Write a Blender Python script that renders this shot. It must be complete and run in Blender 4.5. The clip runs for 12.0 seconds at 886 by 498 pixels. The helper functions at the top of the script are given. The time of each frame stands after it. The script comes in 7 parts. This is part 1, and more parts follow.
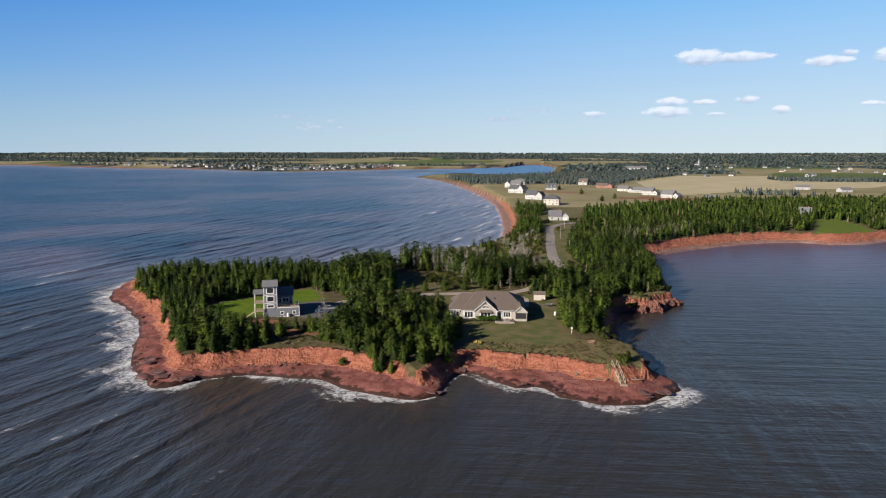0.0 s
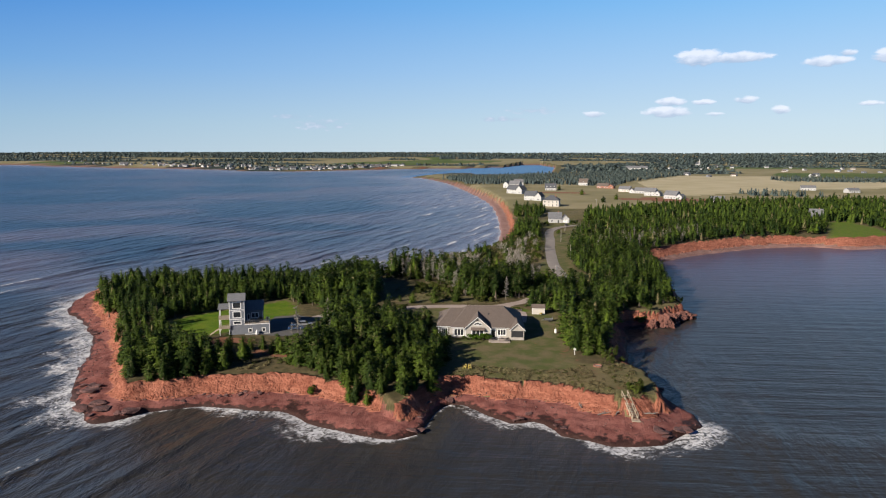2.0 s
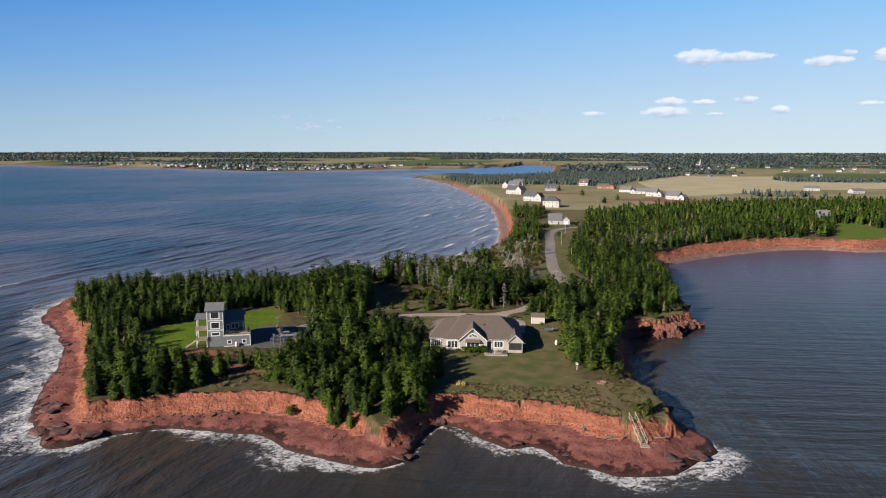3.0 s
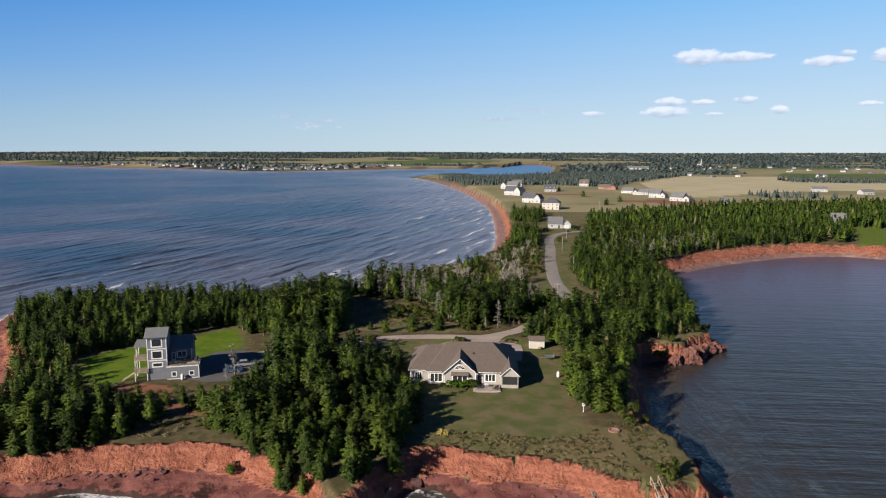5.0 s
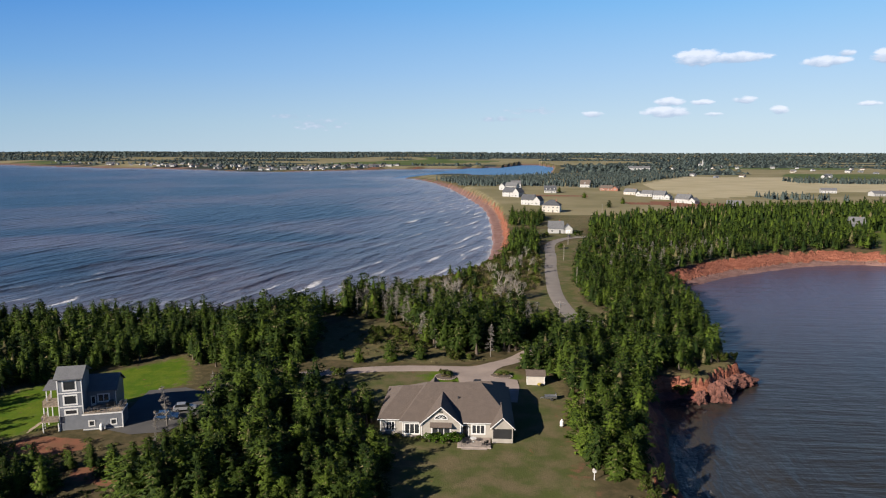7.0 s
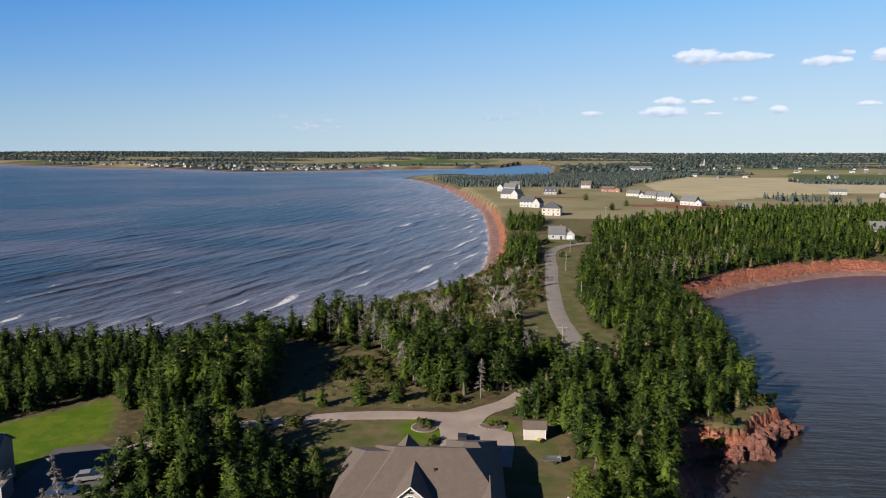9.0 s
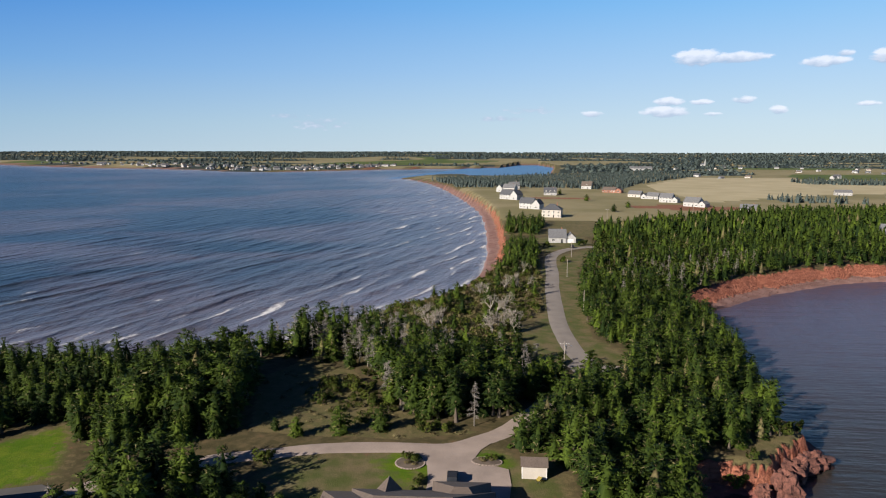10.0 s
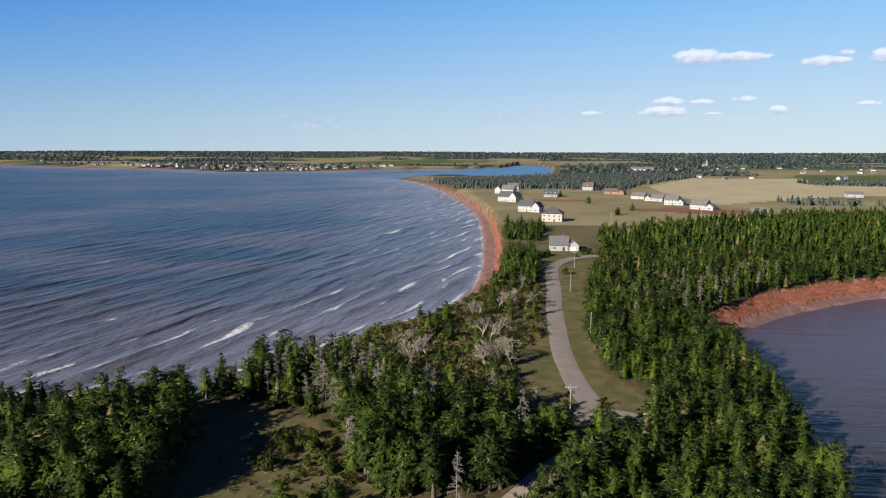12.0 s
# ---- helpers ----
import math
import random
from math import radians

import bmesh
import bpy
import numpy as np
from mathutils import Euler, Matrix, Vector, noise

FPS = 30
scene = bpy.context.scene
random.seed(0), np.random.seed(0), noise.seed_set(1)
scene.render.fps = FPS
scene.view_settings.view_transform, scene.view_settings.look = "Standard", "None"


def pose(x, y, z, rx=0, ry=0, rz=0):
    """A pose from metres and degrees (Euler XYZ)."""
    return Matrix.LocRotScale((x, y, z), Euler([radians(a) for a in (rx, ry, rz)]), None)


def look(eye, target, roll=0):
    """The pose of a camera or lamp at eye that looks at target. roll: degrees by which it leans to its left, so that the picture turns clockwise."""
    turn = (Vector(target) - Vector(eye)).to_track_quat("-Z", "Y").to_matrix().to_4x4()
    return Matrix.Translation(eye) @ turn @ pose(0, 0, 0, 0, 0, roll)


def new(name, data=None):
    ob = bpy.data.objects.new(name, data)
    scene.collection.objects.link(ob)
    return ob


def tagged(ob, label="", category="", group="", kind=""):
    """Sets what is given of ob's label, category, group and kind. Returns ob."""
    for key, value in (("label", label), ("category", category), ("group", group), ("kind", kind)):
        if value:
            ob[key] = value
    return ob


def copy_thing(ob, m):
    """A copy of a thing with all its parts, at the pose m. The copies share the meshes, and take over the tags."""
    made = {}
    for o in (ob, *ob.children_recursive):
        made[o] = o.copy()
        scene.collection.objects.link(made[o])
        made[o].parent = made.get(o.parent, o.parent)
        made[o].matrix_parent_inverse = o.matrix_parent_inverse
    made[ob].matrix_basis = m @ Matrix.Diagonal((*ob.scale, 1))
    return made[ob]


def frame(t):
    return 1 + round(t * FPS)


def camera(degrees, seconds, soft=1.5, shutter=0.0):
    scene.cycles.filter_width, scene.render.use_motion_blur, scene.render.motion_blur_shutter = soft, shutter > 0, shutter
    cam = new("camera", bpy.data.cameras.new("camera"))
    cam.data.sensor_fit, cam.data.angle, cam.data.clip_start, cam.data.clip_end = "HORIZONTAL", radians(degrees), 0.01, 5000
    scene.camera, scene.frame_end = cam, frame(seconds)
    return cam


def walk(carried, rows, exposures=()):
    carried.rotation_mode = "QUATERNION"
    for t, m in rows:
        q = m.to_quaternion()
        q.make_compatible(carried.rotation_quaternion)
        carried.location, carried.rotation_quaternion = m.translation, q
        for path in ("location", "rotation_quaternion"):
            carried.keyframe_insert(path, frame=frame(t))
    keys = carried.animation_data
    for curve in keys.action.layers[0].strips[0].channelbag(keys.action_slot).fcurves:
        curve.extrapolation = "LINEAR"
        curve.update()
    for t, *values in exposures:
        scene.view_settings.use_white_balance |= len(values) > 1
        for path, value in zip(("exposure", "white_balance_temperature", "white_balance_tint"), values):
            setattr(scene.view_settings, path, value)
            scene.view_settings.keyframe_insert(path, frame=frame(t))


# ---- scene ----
cam = camera(67.7, 12.0, soft=1.1)
PATH = [
    (0, look((0.00, 0.00, 59.28), (-15.08, 97.77, 44.69), 0.08)),
    (1, look((-0.01, 11.32, 58.99), (-15.05, 109.10, 44.39), 0.09)),
    (2, look((-0.04, 23.58, 58.74), (-15.03, 121.37, 44.14), 0.10)),
    (3, look((-0.08, 36.60, 58.53), (-15.04, 134.39, 43.93), 0.11)),
    (4, look((-0.14, 50.19, 58.38), (-15.06, 147.99, 43.77), 0.12)),
    (5, look((-0.23, 64.22, 58.27), (-15.10, 162.02, 43.65), 0.13)),
    (6, look((-0.32, 78.55, 58.20), (-15.17, 176.36, 43.58), 0.14)),
    (7, look((-0.44, 93.08, 58.18), (-15.25, 190.89, 43.56), 0.15)),
    (8, look((-0.58, 107.72, 58.21), (-15.35, 205.53, 43.58), 0.15)),
    (9, look((-0.73, 122.40, 58.29), (-15.47, 220.21, 43.64), 0.16)),
    (10, look((-0.90, 137.07, 58.41), (-15.61, 234.89, 43.75), 0.17)),
    (11, look((-1.09, 151.72, 58.58), (-15.77, 249.54, 43.91), 0.18)),
    (12, look((-1.30, 166.33, 58.80), (-15.95, 264.15, 44.11), 0.19)),
]
walk(cam, PATH)

# ---- light ----
SUN_ELEVATION = 24.0
SUN_FROM = 221.0            # compass bearing of the sun, +y is north
SKY_STRENGTH = 0.0408
SUN_STRENGTH = 5.0
scene.view_settings.exposure = 1.0

world = bpy.data.worlds.new("sky")
scene.world = world
world.use_nodes = True
wn, wl = world.node_tree.nodes, world.node_tree.links
wn.clear()


def wmath(op, a, b=None, c=None):
    n = wn.new("ShaderNodeMath")
    n.operation = op
    for i, v in enumerate((a, b, c)):
        if v is None:
            continue
        if isinstance(v, (int, float)):
            n.inputs[i].default_value = v
        else:
            wl.new(v, n.inputs[i])
    return n.outputs[0]


sky = wn.new("ShaderNodeTexSky")
sky.sky_type = "NISHITA"
sky.sun_disc = False
sky.sun_elevation, sky.sun_rotation = radians(SUN_ELEVATION), radians(SUN_FROM)
sky.air_density, sky.dust_density, sky.ozone_density = 1.0, 0.0, 3.0
tc = wn.new("ShaderNodeTexCoord")
sep = wn.new("ShaderNodeSeparateXYZ")
wl.new(tc.outputs["Generated"], sep.inputs[0])
azimuth = wmath("ARCTAN2", sep.outputs[0], sep.outputs[1])
height = wmath("ARCSINE", sep.outputs[2])
ripple = wn.new("ShaderNodeTexNoise")
ripple.inputs["Scale"].default_value = 70.0
ripple.inputs["Detail"].default_value = 6.0
stretch = wn.new("ShaderNodeMapping")
stretch.inputs["Scale"].default_value = (1.0, 1.0, 2.2)
wl.new(tc.outputs["Generated"], stretch.inputs[0])
wl.new(stretch.outputs[0], ripple.inputs["Vector"])
# small fair-weather clouds: bearing, height, half width, half height (degrees), density; the thin ones are grey
CLOUDS = [(11.9, 7.3, 1.9, 0.62, 1.0), (14.6, 7.2, 2.4, 0.40, 1.0), (20.7, 6.6, 1.5, 0.38, 1.0), (21.9, 7.1, 0.6, 0.25, 0.8), (24.6, 6.75, 1.1, 0.5, 1.0),
          (9.7, 3.2, 1.75, 0.42, 0.95), (9.9, 4.0, 1.1, 0.36, 0.9), (12.4, 3.9, 0.8, 0.22, 0.8), (13.2, 2.95, 0.7, 0.16, 0.6), (15.4, 4.0, 0.9, 0.28, 0.85),
          (17.9, 3.2, 0.6, 0.32, 0.8), (3.9, 3.1, 0.9, 0.25, 0.75), (-4.05, 2.7, 2.2, 0.24, 0.45), (-1.0, 3.4, 2.2, 0.28, 0.3), (-21.4, 2.85, 1.6, 0.22, 0.4),
          (-18.9, 2.2, 2.3, 0.45, 0.35), (23.6, 3.5, 0.8, 0.2, 0.6)]
cover, rise = None, None
for b, e, w, h, dense in CLOUDS:
    u = wmath("DIVIDE", wmath("SUBTRACT", azimuth, radians(b)), radians(w))
    v = wmath("DIVIDE", wmath("SUBTRACT", height, radians(e)), radians(h))
    r2 = wmath("ADD", wmath("MULTIPLY", u, u), wmath("MULTIPLY", v, v))
    m = wmath("MULTIPLY", wmath("SUBTRACT", 1.5, r2), dense)
    v = v if dense > 0.5 else -0.75
    if cover is None:
        cover, rise = m, v
    else:
        nearer = wmath("GREATER_THAN", m, cover)
        rise = wmath("MULTIPLY_ADD", nearer, wmath("SUBTRACT", v, rise), rise)
        cover = wmath("MAXIMUM", cover, m)
fluff = wmath("ADD", cover, wmath("MULTIPLY", wmath("SUBTRACT", ripple.outputs[0], 0.52), 2.4))
mask = wn.new("ShaderNodeMapRange")
mask.interpolation_type = "SMOOTHSTEP"
wl.new(wmath("MULTIPLY", fluff, wmath("GREATER_THAN", cover, 0.0)), mask.inputs[0])
mask.inputs[1].default_value, mask.inputs[2].default_value = 0.0, 0.95
mask.inputs[4].default_value = 0.82
mix = wn.new("ShaderNodeMixRGB")
wl.new(mask.outputs[0], mix.inputs[0])


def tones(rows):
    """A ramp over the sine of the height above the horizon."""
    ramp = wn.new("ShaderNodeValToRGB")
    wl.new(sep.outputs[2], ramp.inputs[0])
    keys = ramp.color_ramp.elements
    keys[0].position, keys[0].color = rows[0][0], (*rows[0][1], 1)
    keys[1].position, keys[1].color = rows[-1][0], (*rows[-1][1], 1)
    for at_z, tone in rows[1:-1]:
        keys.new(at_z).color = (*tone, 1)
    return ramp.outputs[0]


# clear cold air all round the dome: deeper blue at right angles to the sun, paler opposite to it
# from 0.42 up, above the view, tones are cut dark to deepen ground shadows
dark_tone = tones([(0.0, (0.39, 0.55, 0.70)), (0.04, (0.31, 0.50, 0.69)), (0.115, (0.145, 0.37, 0.73)), (0.20, (0.05, 0.245, 0.68)), (0.42, (0.014, 0.062, 0.23)), (1.0, (0.005, 0.02, 0.085))])
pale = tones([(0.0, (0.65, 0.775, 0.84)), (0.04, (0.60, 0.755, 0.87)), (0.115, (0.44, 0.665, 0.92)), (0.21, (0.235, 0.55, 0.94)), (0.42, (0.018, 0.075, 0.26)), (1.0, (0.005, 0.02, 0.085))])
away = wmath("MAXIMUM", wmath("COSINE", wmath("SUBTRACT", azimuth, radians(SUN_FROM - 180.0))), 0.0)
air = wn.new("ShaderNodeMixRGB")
for v, socket in zip((away, dark_tone, pale), air.inputs):
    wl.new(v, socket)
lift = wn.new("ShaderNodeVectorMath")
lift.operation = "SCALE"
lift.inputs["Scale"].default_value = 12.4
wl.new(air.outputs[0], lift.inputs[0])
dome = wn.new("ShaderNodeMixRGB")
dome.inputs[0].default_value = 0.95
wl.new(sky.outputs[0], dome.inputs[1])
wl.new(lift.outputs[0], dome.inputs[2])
wl.new(dome.outputs[0], mix.inputs[1])
puff = wn.new("ShaderNodeMixRGB")
puff.inputs[1].default_value, puff.inputs[2].default_value = (5.4, 6.7, 9.0, 1), (11.2, 11.7, 13.2, 1)
shade = wn.new("ShaderNodeMapRange")
wl.new(wmath("ADD", rise, wmath("MULTIPLY", wmath("SUBTRACT", ripple.outputs[0], 0.5), 2.0)), shade.inputs[0])
shade.inputs[1].default_value, shade.inputs[2].default_value = -0.9, 0.35
wl.new(shade.outputs[0], puff.inputs[0])
wl.new(puff.outputs[0], mix.inputs[2])
bg = wn.new("ShaderNodeBackground")
bg.inputs[1].default_value = SKY_STRENGTH
wl.new(mix.outputs[0], bg.inputs[0])
wout = wn.new("ShaderNodeOutputWorld")
wl.new(bg.outputs[0], wout.inputs[0])

sun_data = bpy.data.lights.new("sun", "SUN")
sun_data.energy, sun_data.angle, sun_data.color = SUN_STRENGTH, radians(0.53), (1.0, 0.90, 0.78)
sun = new("sun", sun_data)
_e, _a = radians(SUN_ELEVATION), radians(SUN_FROM)
sun.matrix_world = look((200 * math.sin(_a) * math.cos(_e), 200 * math.cos(_a) * math.cos(_e), 200 * math.sin(_e)), (0, 0, 0))

# ---- materials ----
class Nodes:
    """A small builder for node materials."""

    def __init__(self, name):
        self.mat = bpy.data.materials.new(name)
        self.mat.use_nodes = True
        self.n, self.l = self.mat.node_tree.nodes, self.mat.node_tree.links
        self.bsdf = self.n["Principled BSDF"]
        self.out = self.n["Material Output"]

    def node(self, kind):
        return self.n.new(kind)

    def put(self, value, socket):
        if isinstance(value, bpy.types.NodeSocket):
            self.l.new(value, socket)
        elif isinstance(value, tuple) and len(value) == 3 and socket.type == "RGBA":
            socket.default_value = (*value, 1)
        else:
            socket.default_value = value

    def math(self, op, a, b=0.0, c=0.0):
        nd = self.node("ShaderNodeMath")
        nd.operation = op
        for v, s in zip((a, b, c), nd.inputs):
            self.put(v, s)
        return nd.outputs[0]

    def mix(self, f, a, b, blend="MIX"):
        nd = self.node("ShaderNodeMixRGB")
        nd.blend_type = blend
        for v, s in zip((f, a, b), nd.inputs):
            self.put(v, s)
        return nd.outputs[0]

    def where(self, scale=(1, 1, 1), turn=0.0, coords="Object"):
        """World or object coordinates, scaled and turned about z."""
        m = self.node("ShaderNodeMapping")
        if coords == "World":
            self.l.new(self.node("ShaderNodeNewGeometry").outputs["Position"], m.inputs[0])
        else:
            self.l.new(self.node("ShaderNodeTexCoord").outputs[coords], m.inputs[0])
        m.vector_type = "TEXTURE"     # turned first, then scaled
        m.inputs["Scale"].default_value = tuple(1 / s for s in scale)
        m.inputs["Rotation"].default_value = (0, 0, turn)
        return m.outputs[0]

    def noise(self, scale, detail=4.0, vector=None, rough=0.55, warp=0.0):
        nd = self.node("ShaderNodeTexNoise")
        nd.inputs["Scale"].default_value, nd.inputs["Detail"].default_value = scale, detail
        nd.inputs["Roughness"].default_value, nd.inputs["Distortion"].default_value = rough, warp
        self.l.new(vector if vector is not None else self.where(coords="World"), nd.inputs["Vector"])
        return nd.outputs[0]

    def step(self, v, lo, hi, a=0.0, b=1.0):
        nd = self.node("ShaderNodeMapRange")
        nd.interpolation_type = "SMOOTHSTEP"
        for x, s in zip((v, lo, hi, a, b), nd.inputs):
            self.put(x, s)
        return nd.outputs[0]

    def attr(self, name):
        nd = self.node("ShaderNodeAttribute")
        nd.attribute_name = name
        return nd.outputs["Fac"]

    def bump(self, h, strength, distance=1.0, normal=None):
        nd = self.node("ShaderNodeBump")
        nd.inputs["Strength"].default_value, nd.inputs["Distance"].default_value = strength, distance
        self.l.new(h, nd.inputs["Height"])
        if normal is not None:
            self.l.new(normal, nd.inputs["Normal"])
        return nd.outputs[0]

    def done(self, colour, rough=0.8, normal=None, **more):
        self.put(colour, self.bsdf.inputs["Base Color"])
        self.put(rough, self.bsdf.inputs["Roughness"])
        if normal is not None:
            self.l.new(normal, self.bsdf.inputs["Normal"])
        for key, value in more.items():
            self.put(value, self.bsdf.inputs[key.replace("_", " ")])
        return self.mat


def worn(name, colour, rough=0.7, spread=0.18, fine=6.0, broad=0.6, metal=0.0, relief=0.15):
    """Paint, wood, stone or metal with grain and broad stains."""
    k = Nodes(name)
    g = k.noise(fine, 5)
    s = k.noise(broad, 3)
    v = k.math("ADD", k.math("MULTIPLY", g, 0.5), k.math("MULTIPLY", s, 0.5))
    lo = tuple(c * (1 - spread * 1.6) for c in colour)
    hi = tuple(min(1, c * (1 + spread)) for c in colour)
    col = k.mix(k.step(v, 0.3, 0.7), lo, hi)
    return k.done(col, k.step(g, 0.2, 0.8, max(0.05, rough - 0.12), min(1, rough + 0.1)), k.bump(g, relief, 0.02), Metallic=metal)


def boards(name, colour, pitch=0.13, across="z", rough=0.6):
    """Clapboard siding: shallow laps with weathering."""
    k = Nodes(name)
    p = k.node("ShaderNodeNewGeometry").outputs["Position"]
    s = k.node("ShaderNodeSeparateXYZ")
    k.l.new(p, s.inputs[0])
    saw = k.math("FRACT", k.math("DIVIDE", s.outputs["XYZ".index(across.upper())], pitch))
    g = k.noise(0.9, 4)
    f = k.noise(9.0, 3)
    col = k.mix(k.step(g, 0.3, 0.75), tuple(c * 0.86 for c in colour), tuple(min(1, c * 1.05) for c in colour))
    col = k.mix(k.math("MULTIPLY", k.step(f, 0.5, 0.8), 0.25), col, tuple(c * 0.7 for c in colour))
    return k.done(col, rough, k.bump(saw, 0.5, 0.02))


def shingles(name, colour, rough=0.9):
    k = Nodes(name)
    br = k.node("ShaderNodeTexBrick")
    k.l.new(k.where((1, 1, 1), coords="Object"), br.inputs["Vector"])
    br.inputs["Scale"].default_value = 3.0
    br.inputs["Color1"].default_value = (*[c * 0.9 for c in colour], 1)
    br.inputs["Color2"].default_value = (*[c * 1.1 for c in colour], 1)
    br.inputs["Mortar"].default_value = (*[c * 0.6 for c in colour], 1)
    br.inputs["Mortar Size"].default_value = 0.02
    g = k.noise(1.1, 5)
    col = k.mix(k.step(g, 0.3, 0.75), k.mix(1.0, br.outputs[0], (0.84, 0.84, 0.86), "MULTIPLY"), br.outputs[0])
    col = k.mix(k.math("MULTIPLY", k.noise(14.0, 2), 0.35), col, tuple(c * 0.55 for c in colour))
    return k.done(col, rough, k.bump(k.noise(9.0, 4), 0.3, 0.03))


def foliage(name, dark, light, dead=(0.16, 0.13, 0.07), share=0.04, per="object"):
    """Needles or leaves: varies from plant to plant and from clump to clump."""
    k = Nodes(name)
    geo = k.node("ShaderNodeNewGeometry")
    clump = geo.outputs["Random Per Island"]
    tree = k.node("ShaderNodeObjectInfo").outputs["Random"] if per == "object" else k.step(k.noise(0.16, 2), 0.3, 0.7)
    v = k.math("POWER", k.math("ADD", k.math("MULTIPLY", clump, 0.45), k.math("MULTIPLY", tree, 0.55)), 1.7)
    col = k.mix(v, dark, light)
    col = k.mix(k.math("MULTIPLY", k.math("GREATER_THAN", clump, 1 - share), 0.8), col, dead)
    col = k.mix(k.step(k.noise(3.5, 3), 0.35, 0.75, 0.0, 0.4), col, tuple(c * 0.6 for c in dark))
    k.put(col, k.bsdf.inputs["Base Color"])
    k.bsdf.inputs["Roughness"].default_value = 0.75
    k.bsdf.inputs["Specular IOR Level"].default_value = 0.1
    tr = k.node("ShaderNodeBsdfTranslucent")
    k.l.new(k.mix(1.0, col, (0.9, 1.0, 0.35), "MULTIPLY"), tr.inputs[0])
    mx = k.node("ShaderNodeMixShader")
    mx.inputs[0].default_value = 0.1
    k.l.new(k.bsdf.outputs[0], mx.inputs[1])
    k.l.new(tr.outputs[0], mx.inputs[2])
    k.l.new(mx.outputs[0], k.out.inputs[0])
    return k.mat


def ground_material():
    """Grass, mown lawn, woodland litter, farm fields, red sandstone and sand, by masks that lie on the land."""
    k = Nodes("ground_cover")
    big, mid, fine = k.noise(0.045, 4), k.noise(0.5, 5), k.noise(4.0, 4)
    edge = k.math("MULTIPLY", k.math("SUBTRACT", mid, 0.5), 1.8)

    def mask(name, soft=0.25):
        return k.step(k.math("ADD", k.attr(name), edge), 0.5 - soft, 0.5 + soft)

    dry = k.mix(k.step(mid, 0.3, 0.72), (0.121, 0.0988, 0.0479), (0.0703, 0.0735, 0.0268))
    dry = k.mix(k.step(fine, 0.45, 0.7, 0.0, 0.55), dry, (0.0351, 0.032, 0.0154))
    dry = k.mix(k.step(big, 0.42, 0.66, 0.0, 0.45), dry, (0.154, 0.112, 0.0608))
    mown = k.mix(k.step(k.noise(0.22, 4), 0.35, 0.68), (0.0671, 0.0779, 0.023), (0.128, 0.102, 0.0544))
    mown = k.mix(k.step(fine, 0.4, 0.75, 0.0, 0.35), mown, (0.032, 0.0416, 0.0128))
    lush = k.mix(k.step(k.noise(0.3, 5), 0.35, 0.68), (0.0544, 0.105, 0.00383), (0.0954, 0.131, 0.00896))
    lush = k.mix(k.step(fine, 0.42, 0.72, 0.0, 0.45), lush, (0.0288, 0.0544, 0.00639))
    litter = k.mix(k.step(mid, 0.35, 0.7), (0.0511, 0.0447, 0.0204), (0.0954, 0.0735, 0.0383))
    col = k.mix(mask("lawn", 0.3), dry, mown)
    col = k.mix(mask("lush", 0.3), col, lush)
    col = k.mix(mask("woods"), col, litter)
    # farm land
    straw = k.mix(k.step(k.noise(0.02, 5), 0.3, 0.7), (0.358, 0.307, 0.198), (0.294, 0.256, 0.154))
    pasture = k.mix(k.step(k.noise(0.012, 5), 0.35, 0.65), (0.154, 0.138, 0.0671), (0.217, 0.185, 0.105))
    crop = k.mix(k.step(k.noise(0.008, 4), 0.3, 0.7), (0.0544, 0.083, 0.0224), (0.083, 0.102, 0.0288))
    soil = k.mix(k.step(mid, 0.3, 0.7), (0.192, 0.0799, 0.0479), (0.154, 0.0767, 0.0447))
    col = k.mix(k.step(k.attr("pasture"), 0.3, 0.7), col, pasture)
    col = k.mix(k.step(k.attr("straw"), 0.3, 0.7), col, straw)
    col = k.mix(k.step(k.attr("crop"), 0.3, 0.7), col, crop)
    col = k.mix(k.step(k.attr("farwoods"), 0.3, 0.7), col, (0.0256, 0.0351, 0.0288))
    col = k.mix(mask("soil"), col, soil)
    # red sandstone
    lay = k.where((0.25, 0.25, 1.6), coords="World")
    band = k.noise(1.0, 5, lay)
    chip = k.noise(1.3, 6, rough=0.65)
    face = k.mix(k.step(band, 0.32, 0.68), (0.192, 0.0671, 0.0422), (0.294, 0.118, 0.0754))
    rill = k.noise(1.0, 5, k.where((0.9, 0.9, 0.16), 0, "World"), 0.6, 0.3)
    face = k.mix(k.step(rill, 0.5, 0.7, 0.0, 0.6), face, (0.16, 0.0479, 0.0288))
    face = k.mix(k.step(chip, 0.5, 0.75, 0.0, 0.5), face, (0.14, 0.0435, 0.0268))
    shelf = k.mix(k.step(k.noise(0.35, 5), 0.32, 0.68), (0.121, 0.0422, 0.0351), (0.185, 0.0754, 0.0627))
    shelf = k.mix(k.step(chip, 0.5, 0.75, 0.0, 0.5), shelf, (0.0639, 0.0243, 0.0224))
    weed = k.step(k.math("ADD", k.attr("wet"), k.math("MULTIPLY", edge, 0.9)), 0.45, 0.7)
    shelf = k.mix(k.math("MULTIPLY", weed, 0.9), shelf, (0.0192, 0.0115, 0.00954))
    sand = k.mix(k.step(k.noise(0.25, 5), 0.3, 0.7), (0.21, 0.13, 0.112), (0.14, 0.076, 0.064))
    shelf = k.mix(k.attr("sand"), shelf, sand)
    col = k.mix(mask("shelf", 0.2), col, shelf)
    col = k.mix(mask("cliff", 0.2), col, face)
    hgt = k.math("ADD", k.math("MULTIPLY", fine, 0.5), mid)
    nrm = k.bump(hgt, 0.38, 0.25)
